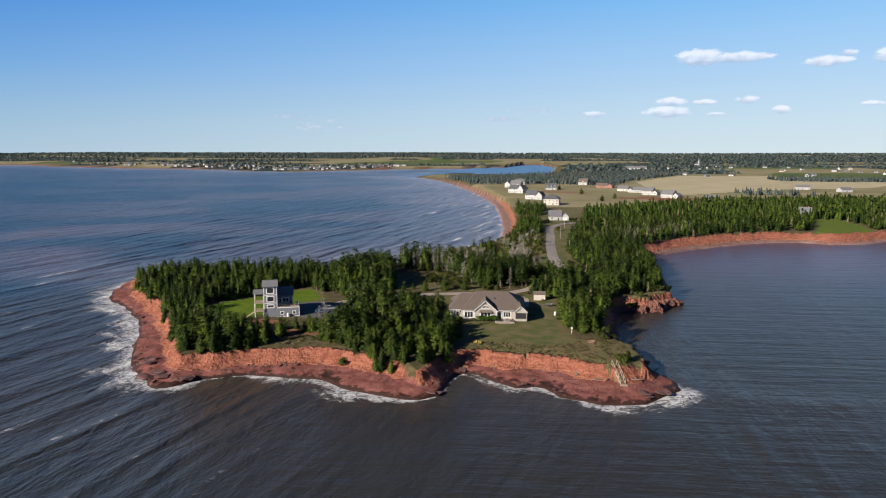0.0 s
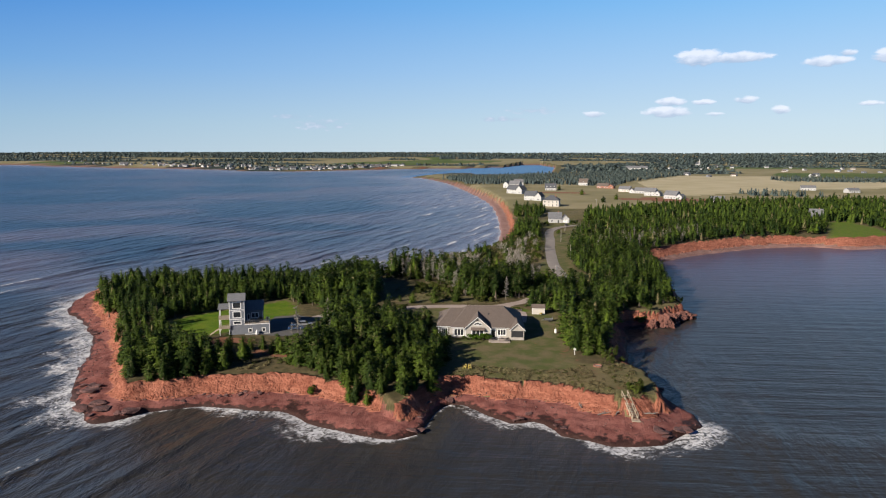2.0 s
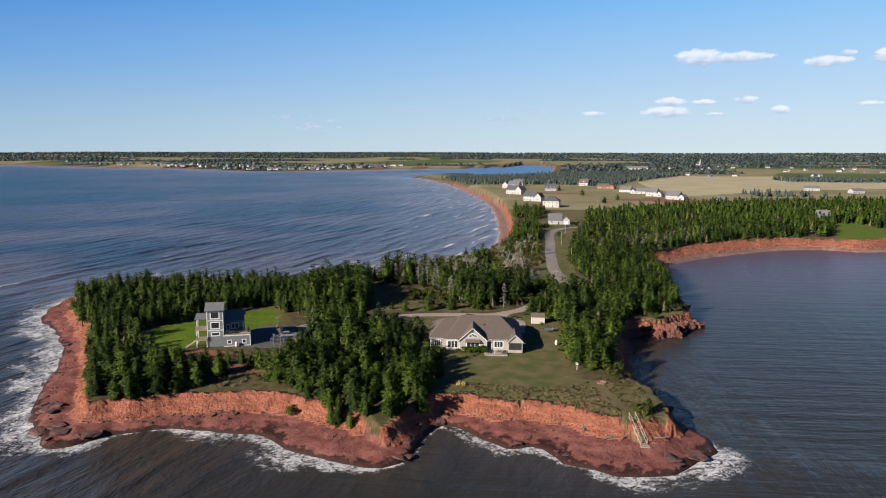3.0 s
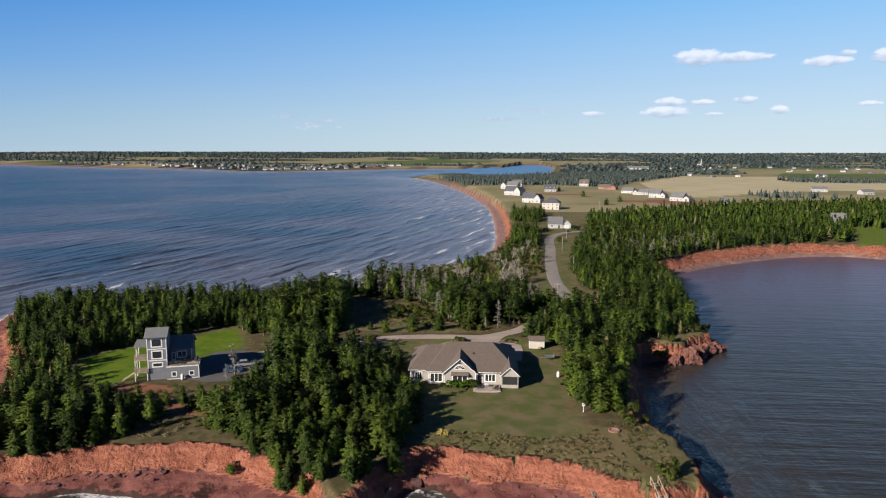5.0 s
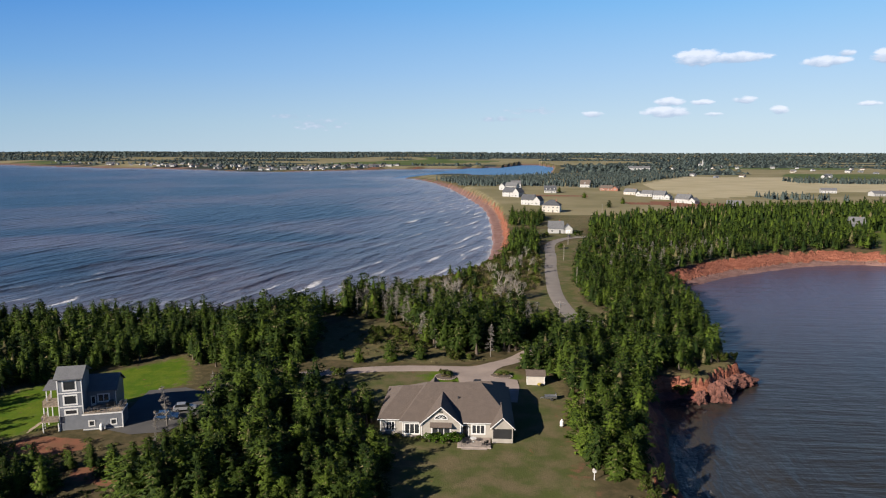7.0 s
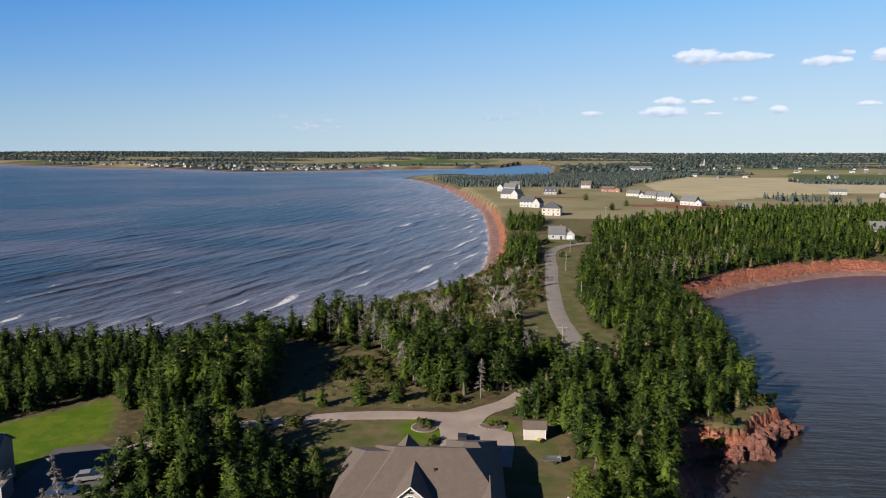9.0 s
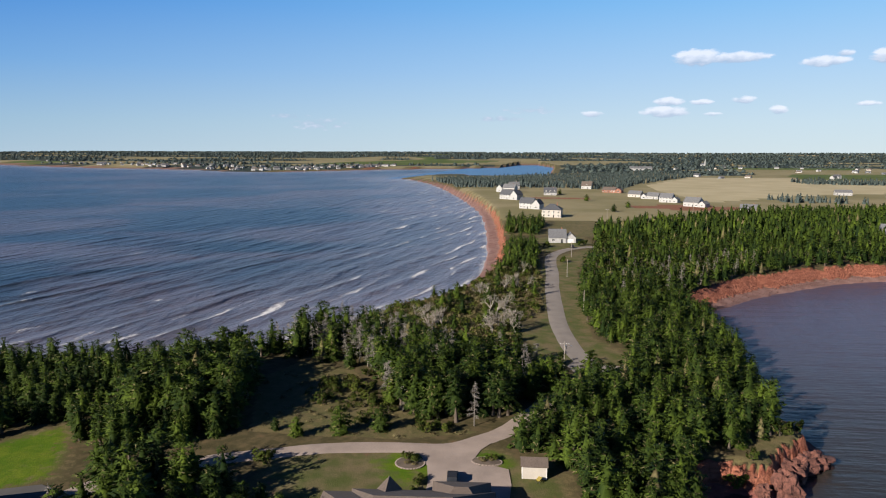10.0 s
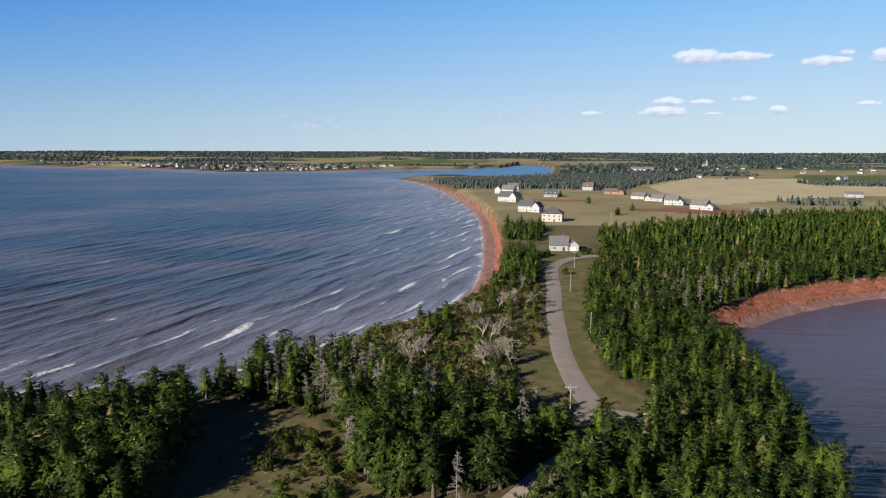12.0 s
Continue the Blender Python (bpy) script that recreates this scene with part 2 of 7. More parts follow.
    nrm = k.bump(k.math("MULTIPLY", k.math("ADD", chip, k.math("MULTIPLY", k.math("MULTIPLY", rill, 0.8), k.attr("cliff"))), k.math("MAXIMUM", k.attr("cliff"), k.math("MULTIPLY", k.attr("shelf"), 0.3))), 1.0, 0.8, nrm)
    rough = k.math("SUBTRACT", 0.93, k.math("MULTIPLY", k.math("MULTIPLY", weed, k.attr("shelf")), 0.35))
    return k.done(col, rough, nrm, Specular_IOR_Level=0.12)


def sea_material():
    """Silty sea water: wind ripples, whitecaps on the crests and surf along the shore."""
    k = Nodes("sea_water")
    turn = radians(78)            # the way the crests run
    line = k.node("ShaderNodeSeparateXYZ")
    k.l.new(k.where((1, 1, 1), turn, "World"), line.inputs[0])
    across = line.outputs[1]
    bend = k.noise(1.0, 3, k.where((0.012, 0.02, 0.1), turn, "World"), 0.5)
    break_up = k.noise(1.0, 3, k.where((0.02, 0.045, 0.1), turn, "World"), 0.5)

    def swell_line(length, drift, wander):
        phase = k.math("ADD", k.math("DIVIDE", across, length), k.math("MULTIPLY", wander, drift))
        wave = k.math("MULTIPLY_ADD", k.math("SINE", k.math("MULTIPLY", phase, 2 * math.pi)), 0.5, 0.5)
        return k.math("POWER", wave, 2.2)

    long_crest = swell_line(12.5, 2.6, bend)
    short_crest = swell_line(6.7, 2.6, break_up)
    swell = k.noise(1.0, 4, k.where((0.05, 0.14, 0.1), turn, "World"), 0.55, 0.5)
    chop = k.noise(1.0, 4, k.where((0.17, 0.36, 0.4), turn, "World"), 0.52, 0.6)
    fine = k.noise(1.0, 4, k.where((0.9, 1.8, 1.0), turn + 0.3, "World"))
    lee = k.attr("calm")
    wild = k.math("SUBTRACT", 1.0, k.math("MULTIPLY", lee, 0.86))
    sets = k.step(break_up, 0.3, 0.7, 0.25, 1.0)
    rolling = k.math("MULTIPLY", sets, k.math("ADD", k.math("MULTIPLY", long_crest, 0.62), k.math("MULTIPLY", short_crest, 0.25)))
    h = k.math("ADD", k.math("ADD", rolling, k.math("MULTIPLY", swell, 1.35)), k.math("ADD", k.math("MULTIPLY", chop, 0.75), k.math("MULTIPLY", fine, 0.13)))
    gust = k.noise(1.0, 3, k.where((0.008, 0.022, 0.1), radians(75), "World"), 0.5, 0.6)
    wild = k.math("MULTIPLY", wild, k.step(gust, 0.3, 0.7, 0.7, 1.25))
    lane = k.noise(1.0, 4, k.where((0.028, 0.24, 0.1), radians(4), "World"), 0.55, 0.2)
    ruffle = k.noise(1.0, 3, k.where((0.22, 0.9, 0.3), radians(4), "World"), 0.5)
    still = k.math("MULTIPLY", lee, k.math("ADD", k.math("MULTIPLY", lane, 0.55), k.math("MULTIPLY", ruffle, 0.16)))
    nrm = k.bump(k.math("ADD", k.math("MULTIPLY", h, wild), still), 1.0, 1.0)
    cloudy = k.noise(1.0, 3, k.where((0.0045, 0.0075, 0.1), radians(20), "World"), 0.5, 0.6)
    silt = k.math("ADD", k.attr("silt"), k.math("MULTIPLY", k.math("SUBTRACT", cloudy, 0.5), 1.2))
    col = k.mix(k.step(silt, 0.1, 0.9), (0.010, 0.034, 0.052), (0.036, 0.033, 0.028))
    col = k.mix(k.math("MULTIPLY", k.attr("bay"), k.step(cloudy, 0.42, 0.64, 0.12, 0.68)), col, (0.125, 0.098, 0.110))
    col = k.mix(k.step(swell, 0.42, 0.66, 0.0, 0.3), col, (0.017, 0.020, 0.021))
    # cove turns mauve northward; front water and near cove mix to darker brown
    col = k.mix(k.attr("cove"), col, (0.068, 0.055, 0.082))
    col = k.mix(k.math("MULTIPLY", k.attr("dark_tone"), 0.75), col, (0.021, 0.0185, 0.0125))
    col = k.mix(k.math("MULTIPLY", k.attr("breakers"), k.step(cloudy, 0.3, 0.6, 0.45, 0.85)), col, (0.175, 0.165, 0.205))
    # the lagoon's reflected sky blue is painted into its base colour
    col = k.mix(k.attr("lagoon"), col, (0.035, 0.10, 0.21))
    # foam
    near = k.attr("surf")
    lace = k.noise(1.0, 8, k.where((0.5, 0.62, 0.5), 0.3, "World"), 0.7, 1.6)
    vein = k.math("ABSOLUTE", k.math("SUBTRACT", k.noise(1.0, 6, k.where((0.42, 0.42, 0.5), 0.9, "World"), 0.62, 2.0), 0.5))
    patch = k.step(k.noise(0.075, 3), 0.38, 0.62, -0.16, 0.12)
    surf = k.step(k.math("ADD", k.math("ADD", k.math("MULTIPLY", near, 0.40), k.math("MULTIPLY", patch, k.step(near, 0.95, 0.6))), k.math("SUBTRACT", k.math("MULTIPLY", lace, 1.15), k.math("MULTIPLY", vein, 1.3))), 0.70, 0.98)
    surf = k.math("MULTIPLY", surf, k.step(near, 0.02, 0.2))
    rows = k.noise(1.0, 3, k.where((0.034, 0.06, 0.1), turn, "World"), 0.55, 0.4)
    torn = k.math("ADD", k.math("MULTIPLY", long_crest, 0.52), k.math("MULTIPLY", k.math("MULTIPLY", short_crest, k.attr("breakers")), 0.2))
    caps = k.math("ADD", k.math("ADD", torn, k.math("MULTIPLY", rows, 0.95)), k.math("MULTIPLY", k.attr("breakers"), 0.13))
    caps = k.math("ADD", caps, k.math("MULTIPLY", k.math("SUBTRACT", lace, 0.5), 0.6))
    caps = k.math("MULTIPLY", k.step(caps, 1.11, 1.26), k.math("SUBTRACT", 1.0, k.math("MAXIMUM", k.math("MAXIMUM", lee, k.attr("dark_tone")), k.attr("lagoon"))))
    foam = k.math("MULTIPLY", k.math("MAXIMUM", surf, caps), 0.9)
    k.bsdf.inputs["IOR"].default_value = 1.33
    colour = k.mix(foam, col, (0.50, 0.50, 0.51))
    return k.done(colour, k.step(foam, 0.0, 1.0, 0.3, 0.85), nrm)


M_GROUND, M_SEA = ground_material(), sea_material()
M_SPRUCE = foliage("spruce_needles", (0.00737, 0.0184, 0.0043), (0.0973, 0.141, 0.0147))
M_WOODS = foliage("woodland_needles", (0.00737, 0.0184, 0.0043), (0.0891, 0.13, 0.0147), per="place")
M_SCRUB = foliage("shrub_leaves", (0.0338, 0.0522, 0.00921), (0.116, 0.139, 0.0246), dead=(0.104, 0.0614, 0.0338), share=0.10)
M_HEDGE = foliage("hedge_leaves", (0.0372, 0.0791, 0.00744), (0.102, 0.163, 0.0167), share=0.02)
M_HEATH = foliage("dry_brush", (0.139, 0.119, 0.0575), (0.239, 0.208, 0.107), dead=(0.123, 0.0552, 0.0307), share=0.1, per="place")
# bluish, paler greens: the haze of distance is put into this foliage colour
M_HAZED_WOOD = foliage("distant_woodland", (0.045, 0.062, 0.062), (0.085, 0.106, 0.09), per="place")
M_BARK = worn("bark", (0.0874, 0.0672, 0.0504), 0.9, 0.3, 8.0, 1.0)
M_DEADWOOD = worn("grey_dead_wood", (0.165, 0.148, 0.128), 0.9, 0.25, 7.0, 1.0)
M_BAREWOOD = worn("bleached_bare_wood", (0.26, 0.23, 0.195), 0.9, 0.2, 7.0, 1.0)
M_GRAVEL = worn("gravel_drive", (0.264, 0.212, 0.18), 0.95, 0.14, 5.0, 0.25, relief=0.4)
M_SHADED_PAVING = worn("shade_toned_asphalt", (0.0672, 0.0638, 0.0605), 0.9, 0.14, 5.0, 0.2, relief=0.3)
M_ASPHALT = worn("worn_asphalt", (0.181, 0.158, 0.138), 0.9, 0.14, 5.0, 0.2, relief=0.3)
M_ROOF_BROWN = shingles("brown_shingles", (0.118, 0.0907, 0.0739))
M_ROOF_GREY = shingles("grey_shingles", (0.135, 0.137, 0.143))
M_ROOF_DARK = shingles("charcoal_shingles", (0.075, 0.079, 0.088))
M_BEIGE = boards("beige_siding", (0.302, 0.276, 0.242))
M_GREY = boards("blue_grey_siding", (0.128, 0.138, 0.158))
M_WHITE = worn("white_paint", (0.56, 0.555, 0.54), 0.55, 0.06)
M_WHITEBOARD = boards("white_siding", (0.336, 0.334, 0.328))
M_CREAM = worn("pale_paint", (0.403, 0.37, 0.329), 0.6, 0.08)
M_DECK = worn("weathered_deck", (0.302, 0.242, 0.178), 0.85, 0.2, 5.0, 1.2)
M_STONE = worn("paving_stone", (0.269, 0.225, 0.195), 0.9, 0.16, 4.0, 0.9)
M_DARK = worn("dark_plastic", (0.0202, 0.0202, 0.0215), 0.5, 0.2)
M_BRICK = worn("red_brick", (0.228, 0.101, 0.0672), 0.9, 0.2)
M_SOIL = worn("red_soil", (0.242, 0.101, 0.0571), 0.95, 0.2, 3.0, 0.6)
M_POLE = worn("weathered_pole", (0.242, 0.215, 0.188), 0.85, 0.2)
M_WIRE = worn("wire", (0.0336, 0.0336, 0.0336), 0.5)
M_METAL = worn("galvanised_steel", (0.37, 0.376, 0.383), 0.35, 0.1, metal=0.9)
M_YELLOW = worn("yellow_paint", (0.417, 0.323, 0.0672), 0.6, 0.1)
M_BLUE = worn("blue_car_paint", (0.0202, 0.0504, 0.114), 0.25, 0.1)
M_SHADED_WHITE = worn("shaded_white_car_paint", (0.20, 0.205, 0.215), 0.3, 0.08)
M_RUBBER = worn("rubber", (0.02, 0.02, 0.02), 0.8)


def glass_material():
    k = Nodes("window_glass")
    return k.done(k.mix(k.noise(0.7, 2), (0.012, 0.014, 0.017), (0.035, 0.038, 0.042)), 0.06, Specular_IOR_Level=0.6)


M_GLASS = glass_material()

# ---- the plan of the coast: x, y, width of the shore below the cliff ----
FRONT = [(-186, 268, 3), (-176, 243, 8), (-158, 226, 4), (-144, 212, 5), (-132, 196, 5), (-125, 182, 8), (-118, 171, 9), (-112, 162, 9),
         (-102, 152, 7), (-96, 148, 10), (-90, 152, 7), (-86, 157, 4), (-78, 160, 4), (-69, 161, 6), (-57, 159, 8), (-50, 155, 9), (-40, 152, 9),
         (-35, 150, 10), (-29, 150, 11), (-26, 153, 6), (-24, 158, 2), (-24, 165, 1.5), (-21, 171, 1.5), (-16.5, 170, 3), (-11, 165, 8), (-6, 162, 11),
         (-1, 164, 9), (5, 157, 12), (10, 156, 11), (14, 154, 12), (19, 154, 12), (27, 157, 9), (30, 161, 7)]
EAST = [(35, 166, 8), (34, 171, 5), (29, 182, 2), (26, 192, 2), (24, 205, 2), (25, 220, 2), (27, 235, 2), (29, 247, 2), (36, 247, 1.5), (41, 250, 1.5),
        (45, 258, 1.5), (54, 263, 4), (54, 270, 4), (50, 280, 2), (54, 298, 2), (56, 320, 2), (55, 345, 2), (53, 370, 2), (52, 378, 4), (63, 388, 4),
        (75, 403, 5), (91, 419, 5.5), (106, 431, 6), (121, 443, 6), (141, 455, 5.5), (166, 462, 5), (186, 455, 5), (207, 462, 5), (227, 477, 5), (300, 520, 5), (600, 540, 5)]
FAR = [(5200, 700, 5), (5200, 5200, 5), (-5200, 5200, 8), (-5200, 2700, 8), (-3000, 2600, 8), (-2084, 2464, 8), (-1644, 2218, 8), (-1337, 2080, 8),
       (-1139, 2068, 8), (-850, 1860, 8), (-705, 1898, 8), (-588, 2034, 8), (-522, 2171, 8), (-471, 2185, 6), (-381, 2276, 4), (-292, 2300, 4),
       (-144, 2569, 4), (-101, 2950, 4), (-20, 2950, 4), (36, 2539, 4), (22, 2085, 4), (11, 1680, 4), (-80, 1727, 4), (-160, 1750, 4),
       (-250, 1800, 5), (-290, 1680, 8)]
WEST = [(-302, 1510, 9), (-269, 1464, 9), (-189, 1264, 9), (-115, 1002, 9), (-63, 780, 8), (-49, 687, 8), (-38, 590, 7), (-32, 522, 7), (-29, 473, 6),
        (-30, 435, 6), (-34, 409, 5), (-40, 387, 4), (-52, 368, 4), (-64, 345, 4), (-76, 318, 4), (-84, 302, 4), (-104, 294, 4), (-125, 288, 4),
        (-150, 284, 4), (-175, 280, 4)]


def rounded(points, pitch, rough, seed):
    """A smooth line through the points, with small bays and points of its own."""
    p = np.array(points, float)
    q = np.vstack([2 * p[0] - p[1], p, 2 * p[-1] - p[-2]])
    out = []
    for i in range(1, len(q) - 2):
        a, b, c, d = q[i - 1:i + 3]
        n = max(1, int(np.linalg.norm((c - b)[:2]) / pitch))
        for s in np.arange(n) / n:
            out.append(0.5 * (2 * b + (c - a) * s + (2 * a - 5 * b + 4 * c - d) * s * s + (3 * b - a - 3 * c + d) * s ** 3))
    out.append(p[-1])
    out = np.array(out)
    for r in out:
        v = Vector((r[0] * 0.16, r[1] * 0.16, seed))
        r[0] += rough * noise.noise(v)
        r[1] += rough * noise.noise(v + Vector((31, 7, 0)))
    return out


COAST = np.vstack([rounded(FRONT, 2.6, 1.5, 3), rounded(EAST[:28], 3.5, 1.3, 5), np.array(EAST[28:], float), np.array(FAR, float),
                   rounded(WEST, 9.0, 1.5, 8)])


def coast_distance(x, y):
    """Distance to the water's edge (positive on land) and the shore's width there."""
    x, y = np.ravel(x).astype(float), np.ravel(y).astype(float)
    a = COAST
    b = np.roll(COAST, -1, axis=0)
    best, width, inside = np.full(x.shape, 1e12), np.zeros(x.shape), np.zeros(x.shape, bool)
    for (ax, ay, aw), (bx, by, bw) in zip(a, b):
        ex, ey = bx - ax, by - ay
        s = np.clip(((x - ax) * ex + (y - ay) * ey) / (ex * ex + ey * ey + 1e-9), 0, 1)
        d = (x - ax - s * ex) ** 2 + (y - ay - s * ey) ** 2
        m = d < best
        best[m] = d[m]
        width[m] = (aw + s * (bw - aw))[m]
        if ay != by:
            inside ^= ((ay > y) != (by > y)) & (x < (y - ay) / (by - ay) * ex + ax)
    return np.where(inside, 1, -1) * np.sqrt(best), width


def ease(v, lo, hi):
    s = np.clip((v - lo) / (hi - lo), 0, 1)
    return s * s * (3 - 2 * s)


def lumps(x, y, size, seed, octaves=3):
    """Smooth value noise on numpy arrays, about -1 to 1."""
    rng = np.random.RandomState(seed)
    table = rng.uniform(-1, 1, (257, 257))
    total, amp = np.zeros(np.shape(x)), 1.0
    for _ in range(octaves):
        u, v = np.asarray(x) / size + 1000.5, np.asarray(y) / size + 1000.5
        i, j = np.floor(u).astype(int), np.floor(v).astype(int)
        fu, fv = u - i, v - j
        fu, fv = fu * fu * (3 - 2 * fu), fv * fv * (3 - 2 * fv)
        i0, i1, j0, j1 = i % 256, (i + 1) % 256, j % 256, (j + 1) % 256
        total += amp * ((table[i0, j0] * (1 - fu) + table[i1, j0] * fu) * (1 - fv) + (table[i0, j1] * (1 - fu) + table[i1, j1] * fu) * fv)
        size, amp = size * 0.5, amp * 0.5
    return total / 1.75


def upland(x, y):
    """Height of the land away from the cliffs."""
    h = 5.3 + 0.12 * lumps(x, y, 9, 11) + 1.7 * ease(y, 330, 560) + 0.8 * lumps(x, y, 160, 12) * ease(y, 420, 700)
    h = h - 4.5 * ease(y, 1150, 1500) * (1 - ease(x, -120, 60)) * (1 - ease(y, 2000, 2150))
    h = h + (38 + 5 * lumps(x, y, 1400, 13)) * ease(y + 0.12 * np.abs(x), 2300, 4900)
    return h + 1.2 * ease(-np.asarray(x), 300, 900) * ease(y, 1700, 1900)


def lean(x, y):
    """How far the cliff's face leans back: steep on the eastern side."""
    steep = ease(x, 18, 25) * ease(y, 168, 178) * (1 - ease(y, 370, 385))
    gentle = 2.4 * ease(y, 376, 392) * ease(x, 40, 60)
    return 3.3 - 1.9 * steep + gentle + 0.7 * lumps(x, y, 17, 20)


def land(x, y, give=False):
    x, y = np.ravel(x).astype(float), np.ravel(y).astype(float)
    d, w = coast_distance(x, y)
    near = np.abs(d) < 60
    gully = np.where(near, 1.2 * lumps(x, y, 14.0, 19) + 1.5 * lumps(x, y, 7.0, 21) + 1.0 * (np.abs(lumps(x, y, 2.6, 22)) - 0.3), 0)
    top = upland(x, y)
    c = (d + gully - w) / lean(x, y)
    shore = np.clip(d / np.maximum(w, 0.5), 0, 1)
    blocks = np.where(near, 0.35 * lumps(x, y, 3.2, 23) + 0.5 * np.round(2.5 * lumps(x, y, 6.5, 24)) / 2.5, 0)
    base = 0.55 + 1.05 * shore ** 0.8 + blocks * np.clip(d / 1.5, 0, 1) * (1 - 0.6 * ease(c, -0.4, 0.1)) * np.where(y > 378, 0.4, 1.0)
    face = np.clip(c, 0, 1)
    face = np.clip(0.62 * face + 0.38 * face ** 3 + 0.10 * np.where(near, lumps(x, y, 1.9, 26), 0) * np.sin(np.pi * face), 0, 1)
    h = np.where(d > 0, base + (top - base) * face, np.maximum(-5, 0.5 + d * 1.3))
    h = np.where((d > 0) & (c >= 1), top - 0.5 * np.exp(-np.clip(c - 1, 0, 50) * 1.4), h)
    return (h, d, w, c) if give else h


def height(x, y):
    return float(land([x], [y])[0])


def inside(points, x, y):
    x, y = np.asarray(x, float), np.asarray(y, float)
    hit = np.zeros(x.shape, bool)
    for (ax, ay), (bx, by) in zip(points, points[1:] + points[:1]):
        if ay != by:
            hit ^= ((ay > y) != (by > y)) & (x < (y - ay) / (by - ay) * (bx - ax) + ax)
    return hit


def line_gap(points, x, y):
    x, y = np.asarray(x, float), np.asarray(y, float)
    best = np.full(x.shape, 1e9)
    for (ax, ay), (bx, by) in zip(points, points[1:]):
        ex, ey = bx - ax, by - ay
        s = np.clip(((x - ax) * ex + (y - ay) * ey) / (ex * ex + ey * ey), 0, 1)
        best = np.minimum(best, np.hypot(x - ax - s * ex, y - ay - s * ey))
    return best


def lines(lo, hi, fine_lo, fine_hi, pitch, growth, most=400.0, slow=1.0, slow_to=-1e9):
    """Grid lines: even between fine_lo and fine_hi, then wider and wider; more slowly up to slow_to."""
    mid = list(np.arange(fine_lo, fine_hi, pitch))
    up, step = [mid[-1] + pitch], pitch
    while up[-1] < hi:
        step = min(step * (slow if up[-1] < slow_to else growth), most)
        up.append(up[-1] + step)
    down, step = [mid[0] - pitch], pitch
    while down[-1] > lo:
        step = min(step * growth, most)
        down.append(down[-1] - step)
    return np.array(down[::-1] + mid + up)


def sheet(name, xs, ys, z, material, masks=()):
    """One grid as a mesh, with masks as attributes."""
    nx, ny = len(xs), len(ys)
    gx, gy = np.meshgrid(xs, ys)
    co = np.stack([gx.ravel(), gy.ravel(), z], 1)
    i = (np.arange(ny - 1)[:, None] * nx + np.arange(nx - 1)[None, :]).ravel()
    quads = np.stack([i, i + 1, i + nx + 1, i + nx], 1)
    me = poly_mesh(name, co, quads)
    for key, values in masks:
        a = me.attributes.new(key, "FLOAT", "POINT")
        a.data.foreach_set("value", np.asarray(values, np.float32))
    me.polygons.foreach_set("use_smooth", np.ones(len(me.polygons), bool))
    me.materials.append(material)
    return new(name, me)


def poly_mesh(name, co, faces):
    """A mesh from arrays of corners and of faces that all have the same number of corners."""
    me = bpy.data.meshes.new(name)
    n = faces.shape[1]
    me.vertices.add(len(co))
    me.vertices.foreach_set("co", np.asarray(co, np.float32).ravel())
    me.loops.add(faces.size)
    me.loops.foreach_set("vertex_index", faces.astype(np.int32).ravel())
    me.polygons.add(len(faces))
    me.polygons.foreach_set("loop_start", np.arange(0, faces.size, n, dtype=np.int32))
    me.update(calc_edges=True)
    return me


# ---- what grows and lies where ----
DRIVE = [(-72, 214), (-73, 221), (-70, 228), (-65, 232.5), (-56, 238), (-47, 242), (-38, 245.5), (-27, 247.5), (-17, 248.5), (-11, 253), (-6, 259), (1, 273), (9, 284), (16, 289)]
ROAD = [(16, 289), (12.5, 298), (8.8, 311), (6.6, 325), (5.0, 341), (4.2, 364), (3.7, 395), (4.0, 412), (4.0, 430), (3.6, 452), (5, 472), (12, 490), (24, 502), (48, 508), (90, 520)]
TURNING = [(6.2, 299), (8.5, 304), (13, 302.5), (18, 301), (22, 299), (22.5, 295.5), (19, 291), (16.5, 287), (12, 288), (8, 293)]
FORECOURT = [(-24, 246.4), (-21, 245), (-19.2, 241.4), (-18.2, 236.3), (-17.6, 228), (-4.8, 228), (-4.7, 237), (-5.4, 242.2), (-7.5, 243), (-10.4, 242.8), (-11.7, 244.8), (-10.7, 249), (-9, 252), (-13, 251.5), (-18, 250)]
PARKING = [(-82, 202), (-76, 200.5), (-70, 203), (-68, 214), (-72, 223), (-79, 225.5), (-86, 222.5), (-84, 212)]
LAWN = [(-47, 241), (-46, 233), (-37, 225), (-32, 206), (-24, 200), (-23, 188), (-20, 184), (0, 182), (10, 186), (8, 200), (6, 225), (3, 246), (-5, 246), (-12, 250), (-27, 246)]
TOWER_LAWN = [(-114, 221), (-117, 212), (-108, 197), (-98, 194), (-94, 200), (-88, 208), (-84, 222), (-79, 228), (-84, 238), (-88, 244), (-92, 247), (-99, 238), (-107, 229)]
COVE_LAWN = [(176, 468), (196, 460), (220, 472), (230, 520), (226, 556), (208, 553)]
CLEARING = [(-55, 250), (-66, 279), (-60, 293), (-45, 287), (-35, 268), (-12, 256), (-27, 251)]
VERGE = [(8, 300), (25, 303), (21, 314), (14.5, 326), (12, 345), (13.5, 380), (15, 400), (16, 440), (24, 480), (24, 496), (8, 470), (2, 452), (-2, 440), (1, 380), (1, 352), (-2, 338), (-4, 322), (-5, 302), (2, 296)]
WHITE_HOUSE_LOT = [(-8, 500), (-10, 535), (24, 545), (28, 512), (14, 492), (2, 478)]
MEADOW = [(-48, 700), (-110, 990), (-130, 1060), (20, 1070), (120, 1000), (190, 900), (190, 760), (130, 740), (60, 640), (-22, 640), (-30, 640)]
